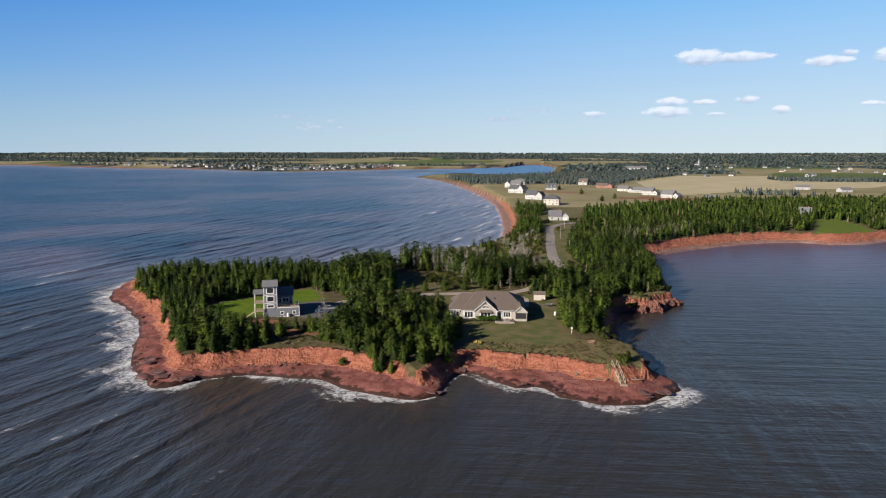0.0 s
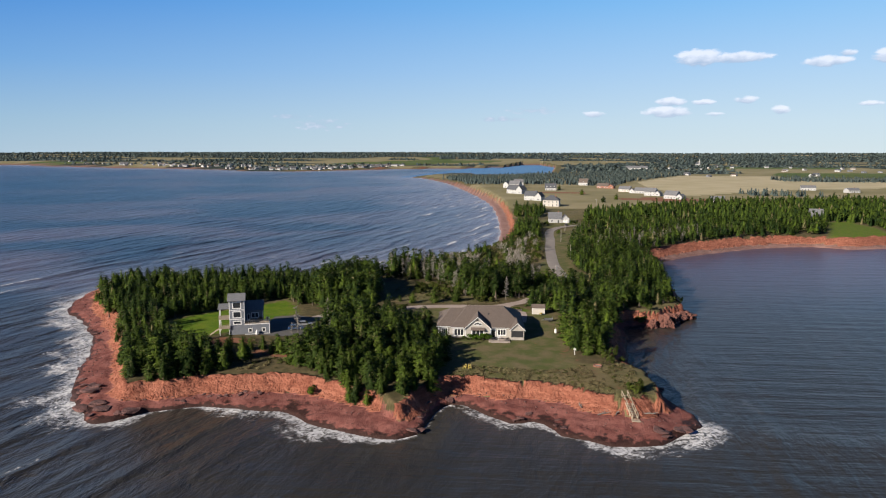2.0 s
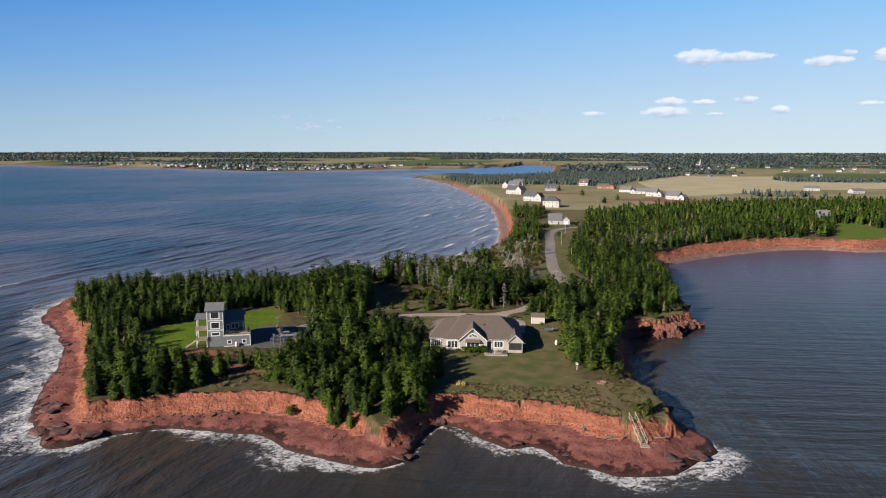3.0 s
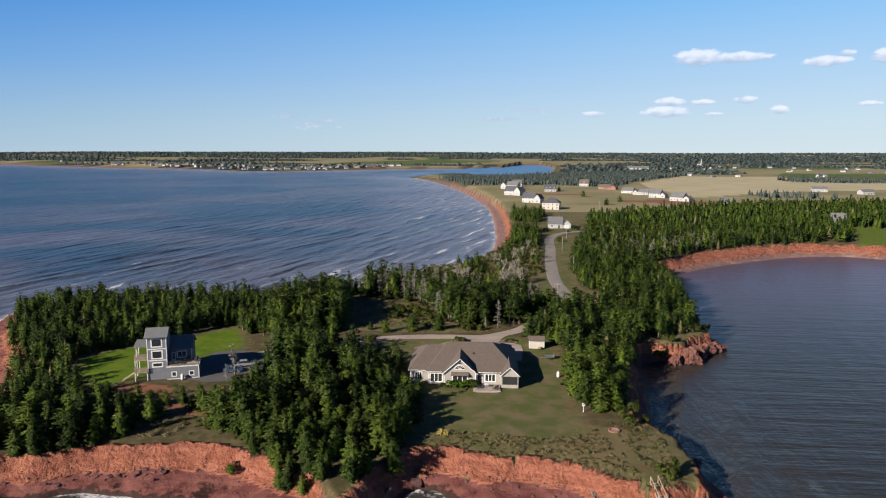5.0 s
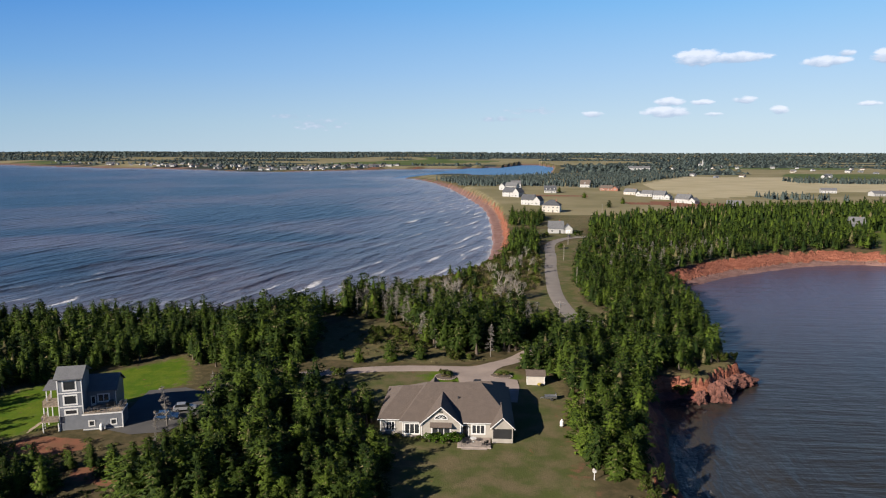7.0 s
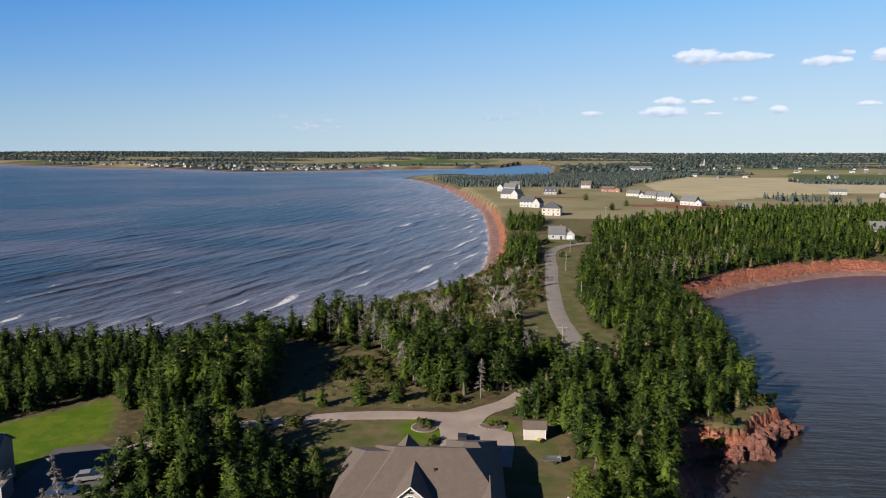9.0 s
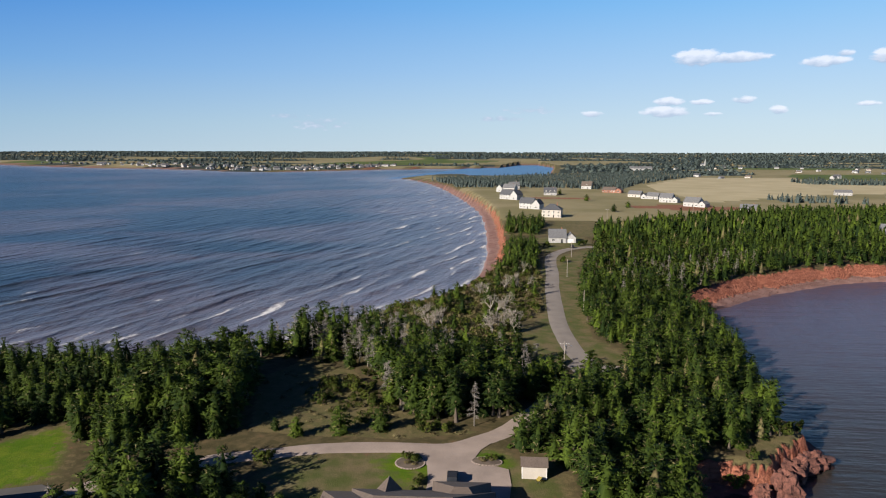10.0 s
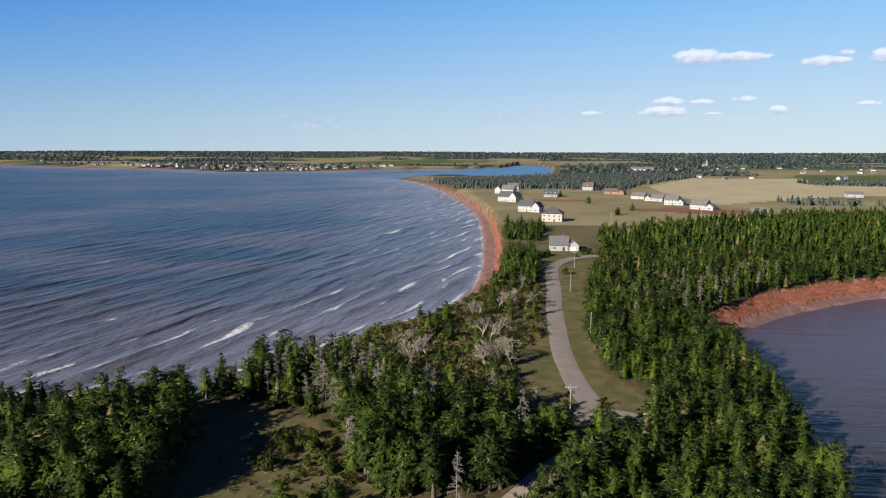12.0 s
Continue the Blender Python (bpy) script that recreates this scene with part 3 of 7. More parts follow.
STRAW = [(156, 1198), (301, 1560), (520, 1500), (620, 1200), (480, 1080), (304, 970), (170, 850), (150, 1036)]
CROPS = [[(480, 1500), (1600, 1400), (1700, 1750), (560, 1800)], [(300, 2300), (900, 2200), (1000, 2500), (320, 2600)]]



def within(points, x, y, soft=7.0):
    """1 well inside an outline, 0 well outside, one half on its line."""
    ring = list(points) + [points[0]]
    return np.clip(0.5 + np.where(inside(points, x, y), 1, -1) * line_gap(ring, x, y) / soft, 0, 1)


def far_woods(x, y):
    """1 where the distant woods stand."""
    return (lumps(x, np.asarray(y) * 2.2, 520, 81, 3) > 0.08 - 0.42 * ease(y, 2300, 4000)) * 1.0


# the land: fine on the headland, coarser towards the horizon
LX = lines(-4300, 3900, -192, 62, 0.72, 1.075, slow=1.022, slow_to=240)
LY = lines(90, 4950, 144, 288, 0.72, 1.055, slow=1.013, slow_to=540)
gx, gy = (a.ravel() for a in np.meshgrid(LX, LY))
gz, gd, gw, gc = land(gx, gy, True)
farm = ease(gy, 650, 720) * (gd > 25)
pick = lumps(gx, gy * 0.6, 420, 31, 2)
on_cliff = ((gd > 0) & (gc > -0.15) & (gc < 1.12)) * 1.0
on_cliff = np.where((gy > 1200) & (gx > -300), 0, on_cliff) * np.where((gy > 380) & (gx < 0), 0.72, 1.0)
on_shelf = ((gd > -6) & (gc <= 0.0)) * 1.0
mown = np.maximum(np.maximum(within(LAWN, gx, gy), within(VERGE, gx, gy)), within(WHITE_HOUSE_LOT, gx, gy))
beds = np.maximum(1.1 - 0.12 * np.hypot(gx + 22, gy - 241.5), 1.1 - 0.15 * np.hypot(gx + 9.5, gy - 244.5))
lush = np.clip(np.maximum(np.maximum(within(TOWER_LAWN, gx, gy), 0.75 * within(COVE_LAWN, gx, gy)), beds), 0, 1)
WORN = [(4.5, 226), (6, 212), (5.5, 200), (9, 188), (14, 180), (18, 174)]
worn_path = np.clip(1.05 - line_gap(WORN, gx, gy) / 2.4, 0, 0.22)
MASKS = [
    ("cliff", on_cliff), ("shelf", np.where(gd < -0.5, 1, on_shelf)),
    ("wet", np.clip(1.18 - gz / 1.15, 0, 1)),
    ("sand", np.where(gy > 376, 1.0, 0.0)),
    ("lawn", mown), ("lush", lush),
    ("woods", ((gd > 6) & (gy < 545) & ((gx > 14) | (gy < 322) | (gy > 425)) & ~inside(CLEARING, gx, gy) & ((gx < -26) | (gy > 190))) * (1 - mown) * (1 - lush)),
    ("pasture", np.where(inside(MEADOW, gx, gy), 1.0, farm * (pick > -0.35))),
    ("straw", np.where(inside(STRAW, gx, gy), 1.0, farm * (gy > 1500) * (pick > 0.42))),
    ("crop", np.where(inside(CROPS[0], gx, gy) | inside(CROPS[1], gx, gy), 1.0, farm * (gy > 1500) * (pick < -0.3))),
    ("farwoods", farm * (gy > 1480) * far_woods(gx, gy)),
    ("soil", worn_path + ((np.hypot((gx - 135) / 55, (gy - 780) / 28) < 1) | (np.hypot((gx - 20) / 40, (gy - 880) / 10) < 1) | (np.hypot((gx + 88) / 7, (gy - 194) / 4) < 1) | (np.hypot((gx + 68) / 9, (gy - 186) / 3.5) < 1))),
]
ground = tagged(sheet("ground", LX, LY, gz, M_GROUND, MASKS), "headland with grass, red sandstone cliffs and farmland", "ground", kind="structure")

# the sea
SX = lines(-4300, 1500, -225, 110, 1.7, 1.08, 120)
SY = lines(-900, 3300, 96, 425, 1.7, 1.08, 120)
wx, wy = (a.ravel() for a in np.meshgrid(SX, SY))
sd, _ = coast_distance(wx, wy)
off = np.maximum(0, -sd)
front = 1.0 * ease(wx + 0.2 * wy, -60, -10) * (1 - ease(wy, 150, 180))
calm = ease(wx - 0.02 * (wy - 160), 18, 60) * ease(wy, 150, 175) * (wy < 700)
bay = ease(wy, 240, 300) * (wx < 0)
wave = np.zeros(wx.shape)
for length, angle, high, seed in ((17, 12, 0.34, 1), (11.5, 17, 0.20, 2), (8.0, 5, 0.12, 3), (25, 20, 0.26, 4)):
    ph = 2 * np.pi / length * (wx * math.cos(radians(angle)) - wy * math.sin(radians(angle))) + 2.2 * lumps(wx, wy, 40, 40 + seed)
    wave += high * (1 - 2 * np.abs(np.sin(ph / 2)) ** 0.8) * (0.6 + 0.6 * lumps(wx, wy, 55, 50 + seed))
fade = 1 - ease(np.abs(wx), 600, 1500) * 1.0
sz = wave * (1 - 0.9 * calm) * (1 - 0.75 * front) * (0.6 + 0.8 * bay) * (1 - ease(wy, 700, 1600)) * fade
SURF = [(-48, 150, 13, 11), (-69, 160, 8, 7), (-6, 161, 10, 8), (20, 151, 11, 7), (36, 160, 8, 13), (-130, 192, 24, 24), (-112, 158, 16, 22), (-165, 235, 22, 26), (-185, 262, 16, 20), (-95, 146, 9, 8)]
reach = 1.0 + 4.5 * np.clip(lumps(wx, wy, 12, 61), 0, 1)
for sx, sy, sr, far in SURF:
    reach = reach + far * np.exp(-((wx - sx) ** 2 + (wy - sy) ** 2) / sr ** 2)
reach = np.where(wy > 290, 4.5 + 4 * lumps(wx, wy, 40, 62), reach)
SEA_MASKS = [
    ("calm", np.maximum(calm, 0.72 * front)), ("lagoon", ((wy > 1560) & (wx > -330 + 0.09 * (wy - 1600))) * 1.0), ("cove", calm * ease(wy, 215, 420)), ("dark_tone", np.maximum(front * ease(off, 2, 14), calm * (1 - ease(wy, 215, 360)))),
    ("surf", np.clip(1 - off / np.maximum(reach, 0.6), 0, 1) * np.where((wx > 22) & (wy > 176) & (wx < 400), 0.0, 1) * np.where(wy > 1500, 0.3, 1)),
    ("bay", bay * ease(off, 20, 90) * (1 - 0.8 * ease(off, 200 + 0.12 * wy, 480 + 0.3 * wy))),
    ("breakers", np.clip(1 - off / (95 + 0.09 * np.maximum(0, wy - 300)), 0, 1) * bay),
    ("silt", np.clip(0.75 * np.exp(-off / 50) + 0.45 * ease(-wy, -300, -150) + 0.45 * calm + 0.35 * bay * np.exp(-off / 160), 0, 1)),
]
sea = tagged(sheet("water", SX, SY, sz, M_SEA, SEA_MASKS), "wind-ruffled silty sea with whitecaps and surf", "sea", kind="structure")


def strip(name, path, width, material, label, lift=0.07):
    """A road that follows the land."""
    p = np.array([(*q, 0) for q in path], float)
    c = rounded(p, 1.6, 0, 0)[:, :2]
    t = np.gradient(c, axis=0)
    t /= np.linalg.norm(t, axis=1)[:, None]
    side = np.stack([t[:, 1], -t[:, 0]], 1)
    across = np.linspace(-0.5, 0.5, 7)
    wob = 0.22 * lumps(c[:, 0], c[:, 1], 5, 71)
    pts = c[:, None, :] + side[:, None, :] * (across[None, :, None] * (width + wob[:, None, None]))
    z = land(pts[..., 0], pts[..., 1]).reshape(pts.shape[:2]) + lift
    z[:, 0] -= lift * 1.3
    z[:, -1] -= lift * 1.3
    n, m = z.shape
    i = (np.arange(n - 1)[:, None] * m + np.arange(m - 1)[None, :]).ravel()
    me = poly_mesh(name, np.dstack([pts, z]).reshape(-1, 3), np.stack([i, i + 1, i + m + 1, i + m], 1))
    me.materials.append(material)
    return tagged(new(name, me), label, "road", kind="structure")


def patch(name, outline, material, label, lift=0.10, category="pavement"):
    """A paved area that follows the land."""
    bm = bmesh.new()
    f = bm.faces.new([bm.verts.new((x, y, 0)) for x, y in outline])
    bmesh.ops.subdivide_edges(bm, edges=bm.edges[:], cuts=4, use_grid_fill=False)
    bmesh.ops.triangulate(bm, faces=bm.faces[:])
    for _ in range(2):
        bmesh.ops.subdivide_edges(bm, edges=bm.edges[:], cuts=1, use_grid_fill=True)
    zs = land([v.co.x for v in bm.verts], [v.co.y for v in bm.verts])
    for v, z in zip(bm.verts, zs):
        v.co.z = z + lift
    me = bpy.data.meshes.new(name)
    bm.to_mesh(me)
    bm.free()
    me.materials.append(material)
    ob = tagged(new(name, me), label, category, kind="structure")
    return ob


strip("driveway", DRIVE, 4.6, M_GRAVEL, "grey-brown gravel driveway through grass and trees")
strip("road", ROAD, 6.0, M_ASPHALT, "narrow worn grey road between grass verges", 0.09)
patch("turning_area", TURNING, M_ASPHALT, "worn asphalt turning area where the driveway meets the road", 0.13)
patch("forecourt", FORECOURT, M_GRAVEL, "gravel forecourt behind the brown-roofed bungalow", 0.12)
# asphalt toned darker than the road: the house's shadow put into its colour
patch("parking_area", PARKING, M_SHADED_PAVING, "asphalt parking area beside the grey house, its shade painted in", 0.10)

# ---- building helpers ----
def box(bm, x0, y0, z0, x1, y1, z1):
    v = [bm.verts.new(p) for p in ((x0, y0, z0), (x1, y0, z0), (x1, y1, z0), (x0, y1, z0), (x0, y0, z1), (x1, y0, z1), (x1, y1, z1), (x0, y1, z1))]
    for f in ((0, 3, 2, 1), (4, 5, 6, 7), (0, 1, 5, 4), (1, 2, 6, 5), (2, 3, 7, 6), (3, 0, 4, 7)):
        bm.faces.new([v[i] for i in f])
    return bm


def boxes(*rows):
    bm = bmesh.new()
    for r in rows:
        box(bm, *r)
    return bm


def part(name, bm, material, parent, label="", soft=0.0):
    """One mesh under a thing or under a part."""
    if soft:
        bmesh.ops.bevel(bm, geom=bm.edges[:], offset=soft, segments=1, affect="EDGES")
    me = bpy.data.meshes.new(name)
    bmesh.ops.recalc_face_normals(bm, faces=bm.faces[:])
    bm.to_mesh(me)
    bm.free()
    me.materials.append(material)
    ob = new(name, me)
    ob.parent = parent
    if label:
        tagged(ob, label)
    return ob


def thing(name, label, category, x, y, rz=0.0, group="", z=None):
    top = tagged(new(name), label, category, group)
    top.matrix_basis = pose(x, y, height(x, y) if z is None else z, 0, 0, rz)
    return top


def rod(bm, a, b, r, sides=6, r2=None):
    """A straight round bar from a to b."""
    a, b = Vector(a), Vector(b)
    m = (b - a).to_track_quat("Z", "Y").to_matrix()
    rings = []
    for p, q in ((a, r), (b, r if r2 is None else r2)):
        rings.append([bm.verts.new(p + m @ Vector((q * math.cos(6.2832 * i / sides), q * math.sin(6.2832 * i / sides), 0))) for i in range(sides)])
    for i in range(sides):
        j = (i + 1) % sides
        bm.faces.new((rings[0][i], rings[0][j], rings[1][j], rings[1][i]))
    bm.faces.new(rings[0][::-1])
    bm.faces.new(rings[1])
    return bm


def beam(bm, a, b, w, h):
    """A straight board from a to b."""
    a, b = Vector(a), Vector(b)
    d = (b - a).normalized()
    s = d.cross(Vector((0, 0, 1)))
    s = s.normalized() if s.length > 0.01 else Vector((1, 0, 0))
    u = s.cross(d)
    vs = [bm.verts.new(p + s * i * w / 2 + u * j * h / 2) for p in (a, b) for i, j in ((-1, -1), (1, -1), (1, 1), (-1, 1))]
    for f in ((0, 1, 2, 3), (7, 6, 5, 4), (0, 4, 5, 1), (1, 5, 6, 2), (2, 6, 7, 3), (3, 7, 4, 0)):
        bm.faces.new([vs[i] for i in f])
    return bm


def wall_run(bm, x0, x1, z0, z1, y0, y1, holes=()):
    """A wall along x between y0 and y1 thick, with real openings (x0, x1, z0, z1)."""
    cuts = sorted({x0, x1, *[h[0] for h in holes], *[h[1] for h in holes]})
    for a, b in zip(cuts, cuts[1:]):
        gaps = sorted((h[2], h[3]) for h in holes if h[0] <= a and h[1] >= b)
        z = z0
        for lo, hi in gaps:
            if lo > z:
                box(bm, a, y0, z, b, y1, lo)
            z = hi
        if z < z1:
            box(bm, a, y0, z, b, y1, z1)
    return bm


def prism(bm, outline, along, a, b):
    """A flat outline in (u, z) pushed out along x or y from a to b."""
    def at(u, z, s):
        return (s, u, z) if along == "x" else (u, s, z)
    lo = [bm.verts.new(at(u, z, a)) for u, z in outline]
    hi = [bm.verts.new(at(u, z, b)) for u, z in outline]
    n = len(outline)
    bm.faces.new(lo)
    bm.faces.new(hi[::-1])
    for i in range(n):
        bm.faces.new((lo[i], lo[(i + 1) % n], hi[(i + 1) % n], hi[i]))
    return bm


def hip_roof(bm, x0, x1, y0, y1, eave, ridge, r0, r1, ry, thick=0.22):
    """A hipped roof over a rectangle; its ridge runs from x = r0 to r1 at y = ry."""
    low = [bm.verts.new((x, y, eave - thick)) for x, y in ((x0, y0), (x1, y0), (x1, y1), (x0, y1))]
    top = [bm.verts.new((x, y, eave)) for x, y in ((x0, y0), (x1, y0), (x1, y1), (x0, y1))]
    a, b = bm.verts.new((r0, ry, ridge)), bm.verts.new((r1, ry, ridge))
    bm.faces.new(low[::-1])
    for i in range(4):
        bm.faces.new((low[i], low[(i + 1) % 4], top[(i + 1) % 4], top[i]))
    bm.faces.new((top[0], top[1], b, a))
    bm.faces.new((top[1], top[2], b))
    bm.faces.new((top[2], top[3], a, b))
    bm.faces.new((top[3], top[0], a))
    return bm


def gable_slopes(bm, lo, hi, eave, ridge, along, a, b, thick=0.2, over=0.35):
    """Two sloping slabs over the span lo to hi, the ridge running along x or y from a to b."""
    mid = (lo + hi) / 2
    fall = (ridge - eave) / (mid - lo)
    for s in (-1, 1):
        e = mid + s * (mid - lo + over)
        z = eave - fall * over
        prism(bm, [(e, z), (mid, ridge), (mid, ridge + thick), (e, z + thick)], along, a, b)
    return bm


def window(parent, x, z, w, h, y, panes=1, rows=1, face=-1, trim=0.13, name="window"):
    """A white-framed window in a wall that runs along x, at depth y; face -1 looks towards -y. Real panes between the bars."""
    bm = bmesh.new()
    f0, f1 = (y - 0.06, y + 0.12) if face < 0 else (y - 0.12, y + 0.06)
    box(bm, x - w / 2 - trim, f0, z - trim, x + w / 2 + trim, f1, z)
    box(bm, x - w / 2 - trim, f0, z + h, x + w / 2 + trim, f1, z + h + trim)
    box(bm, x - w / 2 - trim, f0, z, x - w / 2, f1, z + h)
    box(bm, x + w / 2, f0, z, x + w / 2 + trim, f1, z + h)
    for i in range(1, panes):
        u = x - w / 2 + w * i / panes
        box(bm, u - 0.07, f0 + 0.01, z, u + 0.07, f1 - 0.01, z + h)
    for j in range(1, rows):
        v = z + h * j / rows
        box(bm, x - w / 2, f0 + 0.02, v - 0.03, x + w / 2, f1 - 0.02, v + 0.03)
    win = part(name, bm, M_WHITE, parent, "white window frame")
    gy = y + 0.03 * -face
    for i in range(panes):
        a, b = x - w / 2 + w * i / panes, x - w / 2 + w * (i + 1) / panes
        part("pane", boxes((a + 0.03, gy - 0.012, z + 0.01, b - 0.03, gy + 0.012, z + h - 0.01)), M_GLASS, win, "dark reflecting glass")
    return win

# ---- trees ----
def clumps(rng, centre, along, length, width, count):
    """Bent leafy patches round a point: corners and triangles."""
    vs, ts = [], []
    for _ in range(count):
        d = np.array(along) + rng.normal(0, 0.45, 3)
        d /= np.linalg.norm(d)
        s = np.cross(d, rng.normal(0, 1, 3) * (0.6, 0.6, 1.4))
        s /= np.linalg.norm(s) + 1e-6
        up = np.cross(s, d)
        c = np.array(centre) + rng.normal(0, width * 0.25, 3)
        a, b = length * rng.uniform(0.75, 1.2), width * rng.uniform(0.75, 1.25)
        k = len(vs)
        vs += [c - d * a * 0.5, c + s * b * 0.5 + up * b * 0.1, c + d * a * 0.55 - up * a * 0.14, c - s * b * 0.5 + up * b * 0.1]
        ts += [(k, k + 1, k + 2), (k, k + 2, k + 3)]
    return vs, ts


def needles(rng, centre, along, length, width, count):
    """Pointed drooping sprays of a conifer's branch."""
    vs, ts = [], []
    for _ in range(count):
        d = np.array(along) * 0.9 + rng.normal(0, 0.5, 3) * (1, 1, 0.55)
        d /= np.linalg.norm(d)
        s = np.cross(d, rng.normal(0, 1, 3) * (0.4, 0.4, 0.6) + (0, 0, 1.0))
        s /= np.linalg.norm(s) + 1e-6
        c = np.array(centre) + rng.normal(0, length * 0.3, 3) * (1, 1, 0.55)
        a, b = length * rng.uniform(0.7, 1.3), width * rng.uniform(0.7, 1.3)
        k = len(vs)
        vs += [c - d * a * 0.4 + s * b * 0.5, c + d * a * 0.65 - (0, 0, 0.10 * a), c - d * a * 0.4 - s * b * 0.5]
        ts.append((k, k + 1, k + 2))
    return vs, ts


def cone(rng, base, top, radius, sides=7, rings=3):
    """A ragged tapered core."""
    vs, ts = [], []
    for r in range(rings):
        u = r / rings
        for i in range(sides):
            a = 2 * math.pi * (i + 0.5 * (r % 2)) / sides
            q = radius * (1 - u) * rng.uniform(0.7, 1.2)
            vs.append((q * math.cos(a), q * math.sin(a), base + (top - base) * u))
    vs.append((0, 0, top))
    for r in range(rings - 1):
        for i in range(sides):
            a, b = r * sides + i, r * sides + (i + 1) % sides
            ts += [(a, b, b + sides), (a, b + sides, a + sides)]
    for i in range(sides):
        ts.append(((rings - 1) * sides + i, (rings - 1) * sides + (i + 1) % sides, len(vs) - 1))
    return vs, ts


def add(store, vs, ts):
    k = len(store[0])
    store[0].extend(tuple(v) for v in vs)
    store[1].extend((a + k, b + k, c + k) for a, b, c in ts)


def tube(store, points, radii, sides=5):
    """A tapered limb through the points."""
    vs, ts = [], []
    for i, (p, r) in enumerate(zip(points, radii)):
        p = np.array(p, float)
        t = np.array(points[min(i + 1, len(points) - 1)], float) - np.array(points[max(i - 1, 0)], float)
        t /= np.linalg.norm(t) + 1e-9
        a = np.cross(t, (0.3, 0.9, 0.2))
        a /= np.linalg.norm(a)
        b = np.cross(t, a)
        vs += [p + r * (math.cos(2 * math.pi * j / sides) * a + math.sin(2 * math.pi * j / sides) * b) for j in range(sides)]
    for i in range(len(points) - 1):
        for j in range(sides):
            q, w = i * sides + j, i * sides + (j + 1) % sides
            ts += [(q, w, w + sides), (q, w + sides, q + sides)]
    add(store, vs, ts)


def spruce(seed, tall, wide, bare, whorls, sprays, fan=3, big=1.0, limbs=True, dome=0.0):
    """Trunk and crown of a spruce: corners and triangles of each. dome: how far the crown is rounded instead of pointed."""
    rng = np.random.RandomState(seed)
    trunk, crown = ([], []), ([], [])
    bend = rng.normal(0, 0.3, 2)

    def axis(u):
        return np.array([bend[0] * u * u, bend[1] * u * u, tall * u])

    tube(trunk, [axis(u) - (0, 0, 0.3 * (u == 0)) for u in (0, 0.3, 0.6, 0.85)], [0.17 * wide / 2 + 0.06, 0.13, 0.08, 0.03], 6 if limbs else 4)
    core_vs, core_ts = cone(rng, tall * (bare + 0.08), tall * 0.9, wide * (0.24 if limbs else 0.28), 7 if limbs else 5, 4 if limbs else 2)
    add(crown, [np.array(v) + axis(v[2] / tall) * (1, 1, 0) for v in core_vs], core_ts)
    skew = rng.uniform(0, 2 * math.pi)
    for i in range(whorls):
        u = bare + (1 - bare) * ((i + rng.uniform(0, 0.35)) / whorls)
        w = (u - bare) / (1 - bare)
        point = (1 - w) ** 0.82 * min(1.0, 0.62 + 2.6 * w)
        round_top = math.sqrt(max(0.04, 1 - ((w - 0.45) / 0.6) ** 2))
        reach = wide * 0.5 * (point * (1 - dome) + round_top * dome) * (0.86 if i % 3 == 1 else 1.0) + 0.08
        n = max(3, int(round((4 + 5 * (1 - w)) * (1 if limbs else 0.75))))
        for j in range(n):
            a = 2 * math.pi * (j + rng.uniform(-0.35, 0.35)) / n + i * 1.3
            r = reach * rng.uniform(0.5, 1.22) * (1 + 0.22 * math.cos(a - skew))
            if rng.uniform() < 0.08:
                continue
            out = np.array([math.cos(a), math.sin(a), 0])
            tilt = 0.18 * w - 0.30 * (1 - w) + rng.normal(0, 0.10)
            d = out + (0, 0, tilt)
            root = axis(u)
            if limbs and w < 0.55 and r > 0.8:
                tube(trunk, [root, root + d * r * 0.8], [0.035, 0.012], 3)
            steps = max(1, int(round(sprays * (0.45 + 0.55 * r / (wide * 0.5)))))
            for s in range(steps):
                f = 0.38 + 0.62 * (s + 0.6) / steps
                size = (0.29 + 0.11 * r) * big
                add(crown, *needles(rng, root + d * r * f + (0, 0, 0.05), d + (0, 0, 0.1), size * 1.5, size * 0.58, fan * 2))
    add(crown, *needles(rng, axis(0.96), (0, 0, 1), tall * 0.10, 0.30, 5))
    return trunk, crown


def far_tree(seed, tall, wide):
    """A small distant tree: a ragged core with a few loose sprays."""
    rng = np.random.RandomState(seed)
    crown = ([], [])
    add(crown, *cone(rng, 0.0, tall, wide * 0.45, 5, 2))
    for _ in range(7):
        a, u = rng.uniform(0, 6.283), rng.uniform(0.15, 0.85)
        r = wide * 0.42 * (1 - u * 0.8)
        add(crown, *clumps(rng, (r * math.cos(a), r * math.sin(a), tall * u), (math.cos(a), math.sin(a), 0.4), wide * 0.4, wide * 0.3, 1))
    return crown


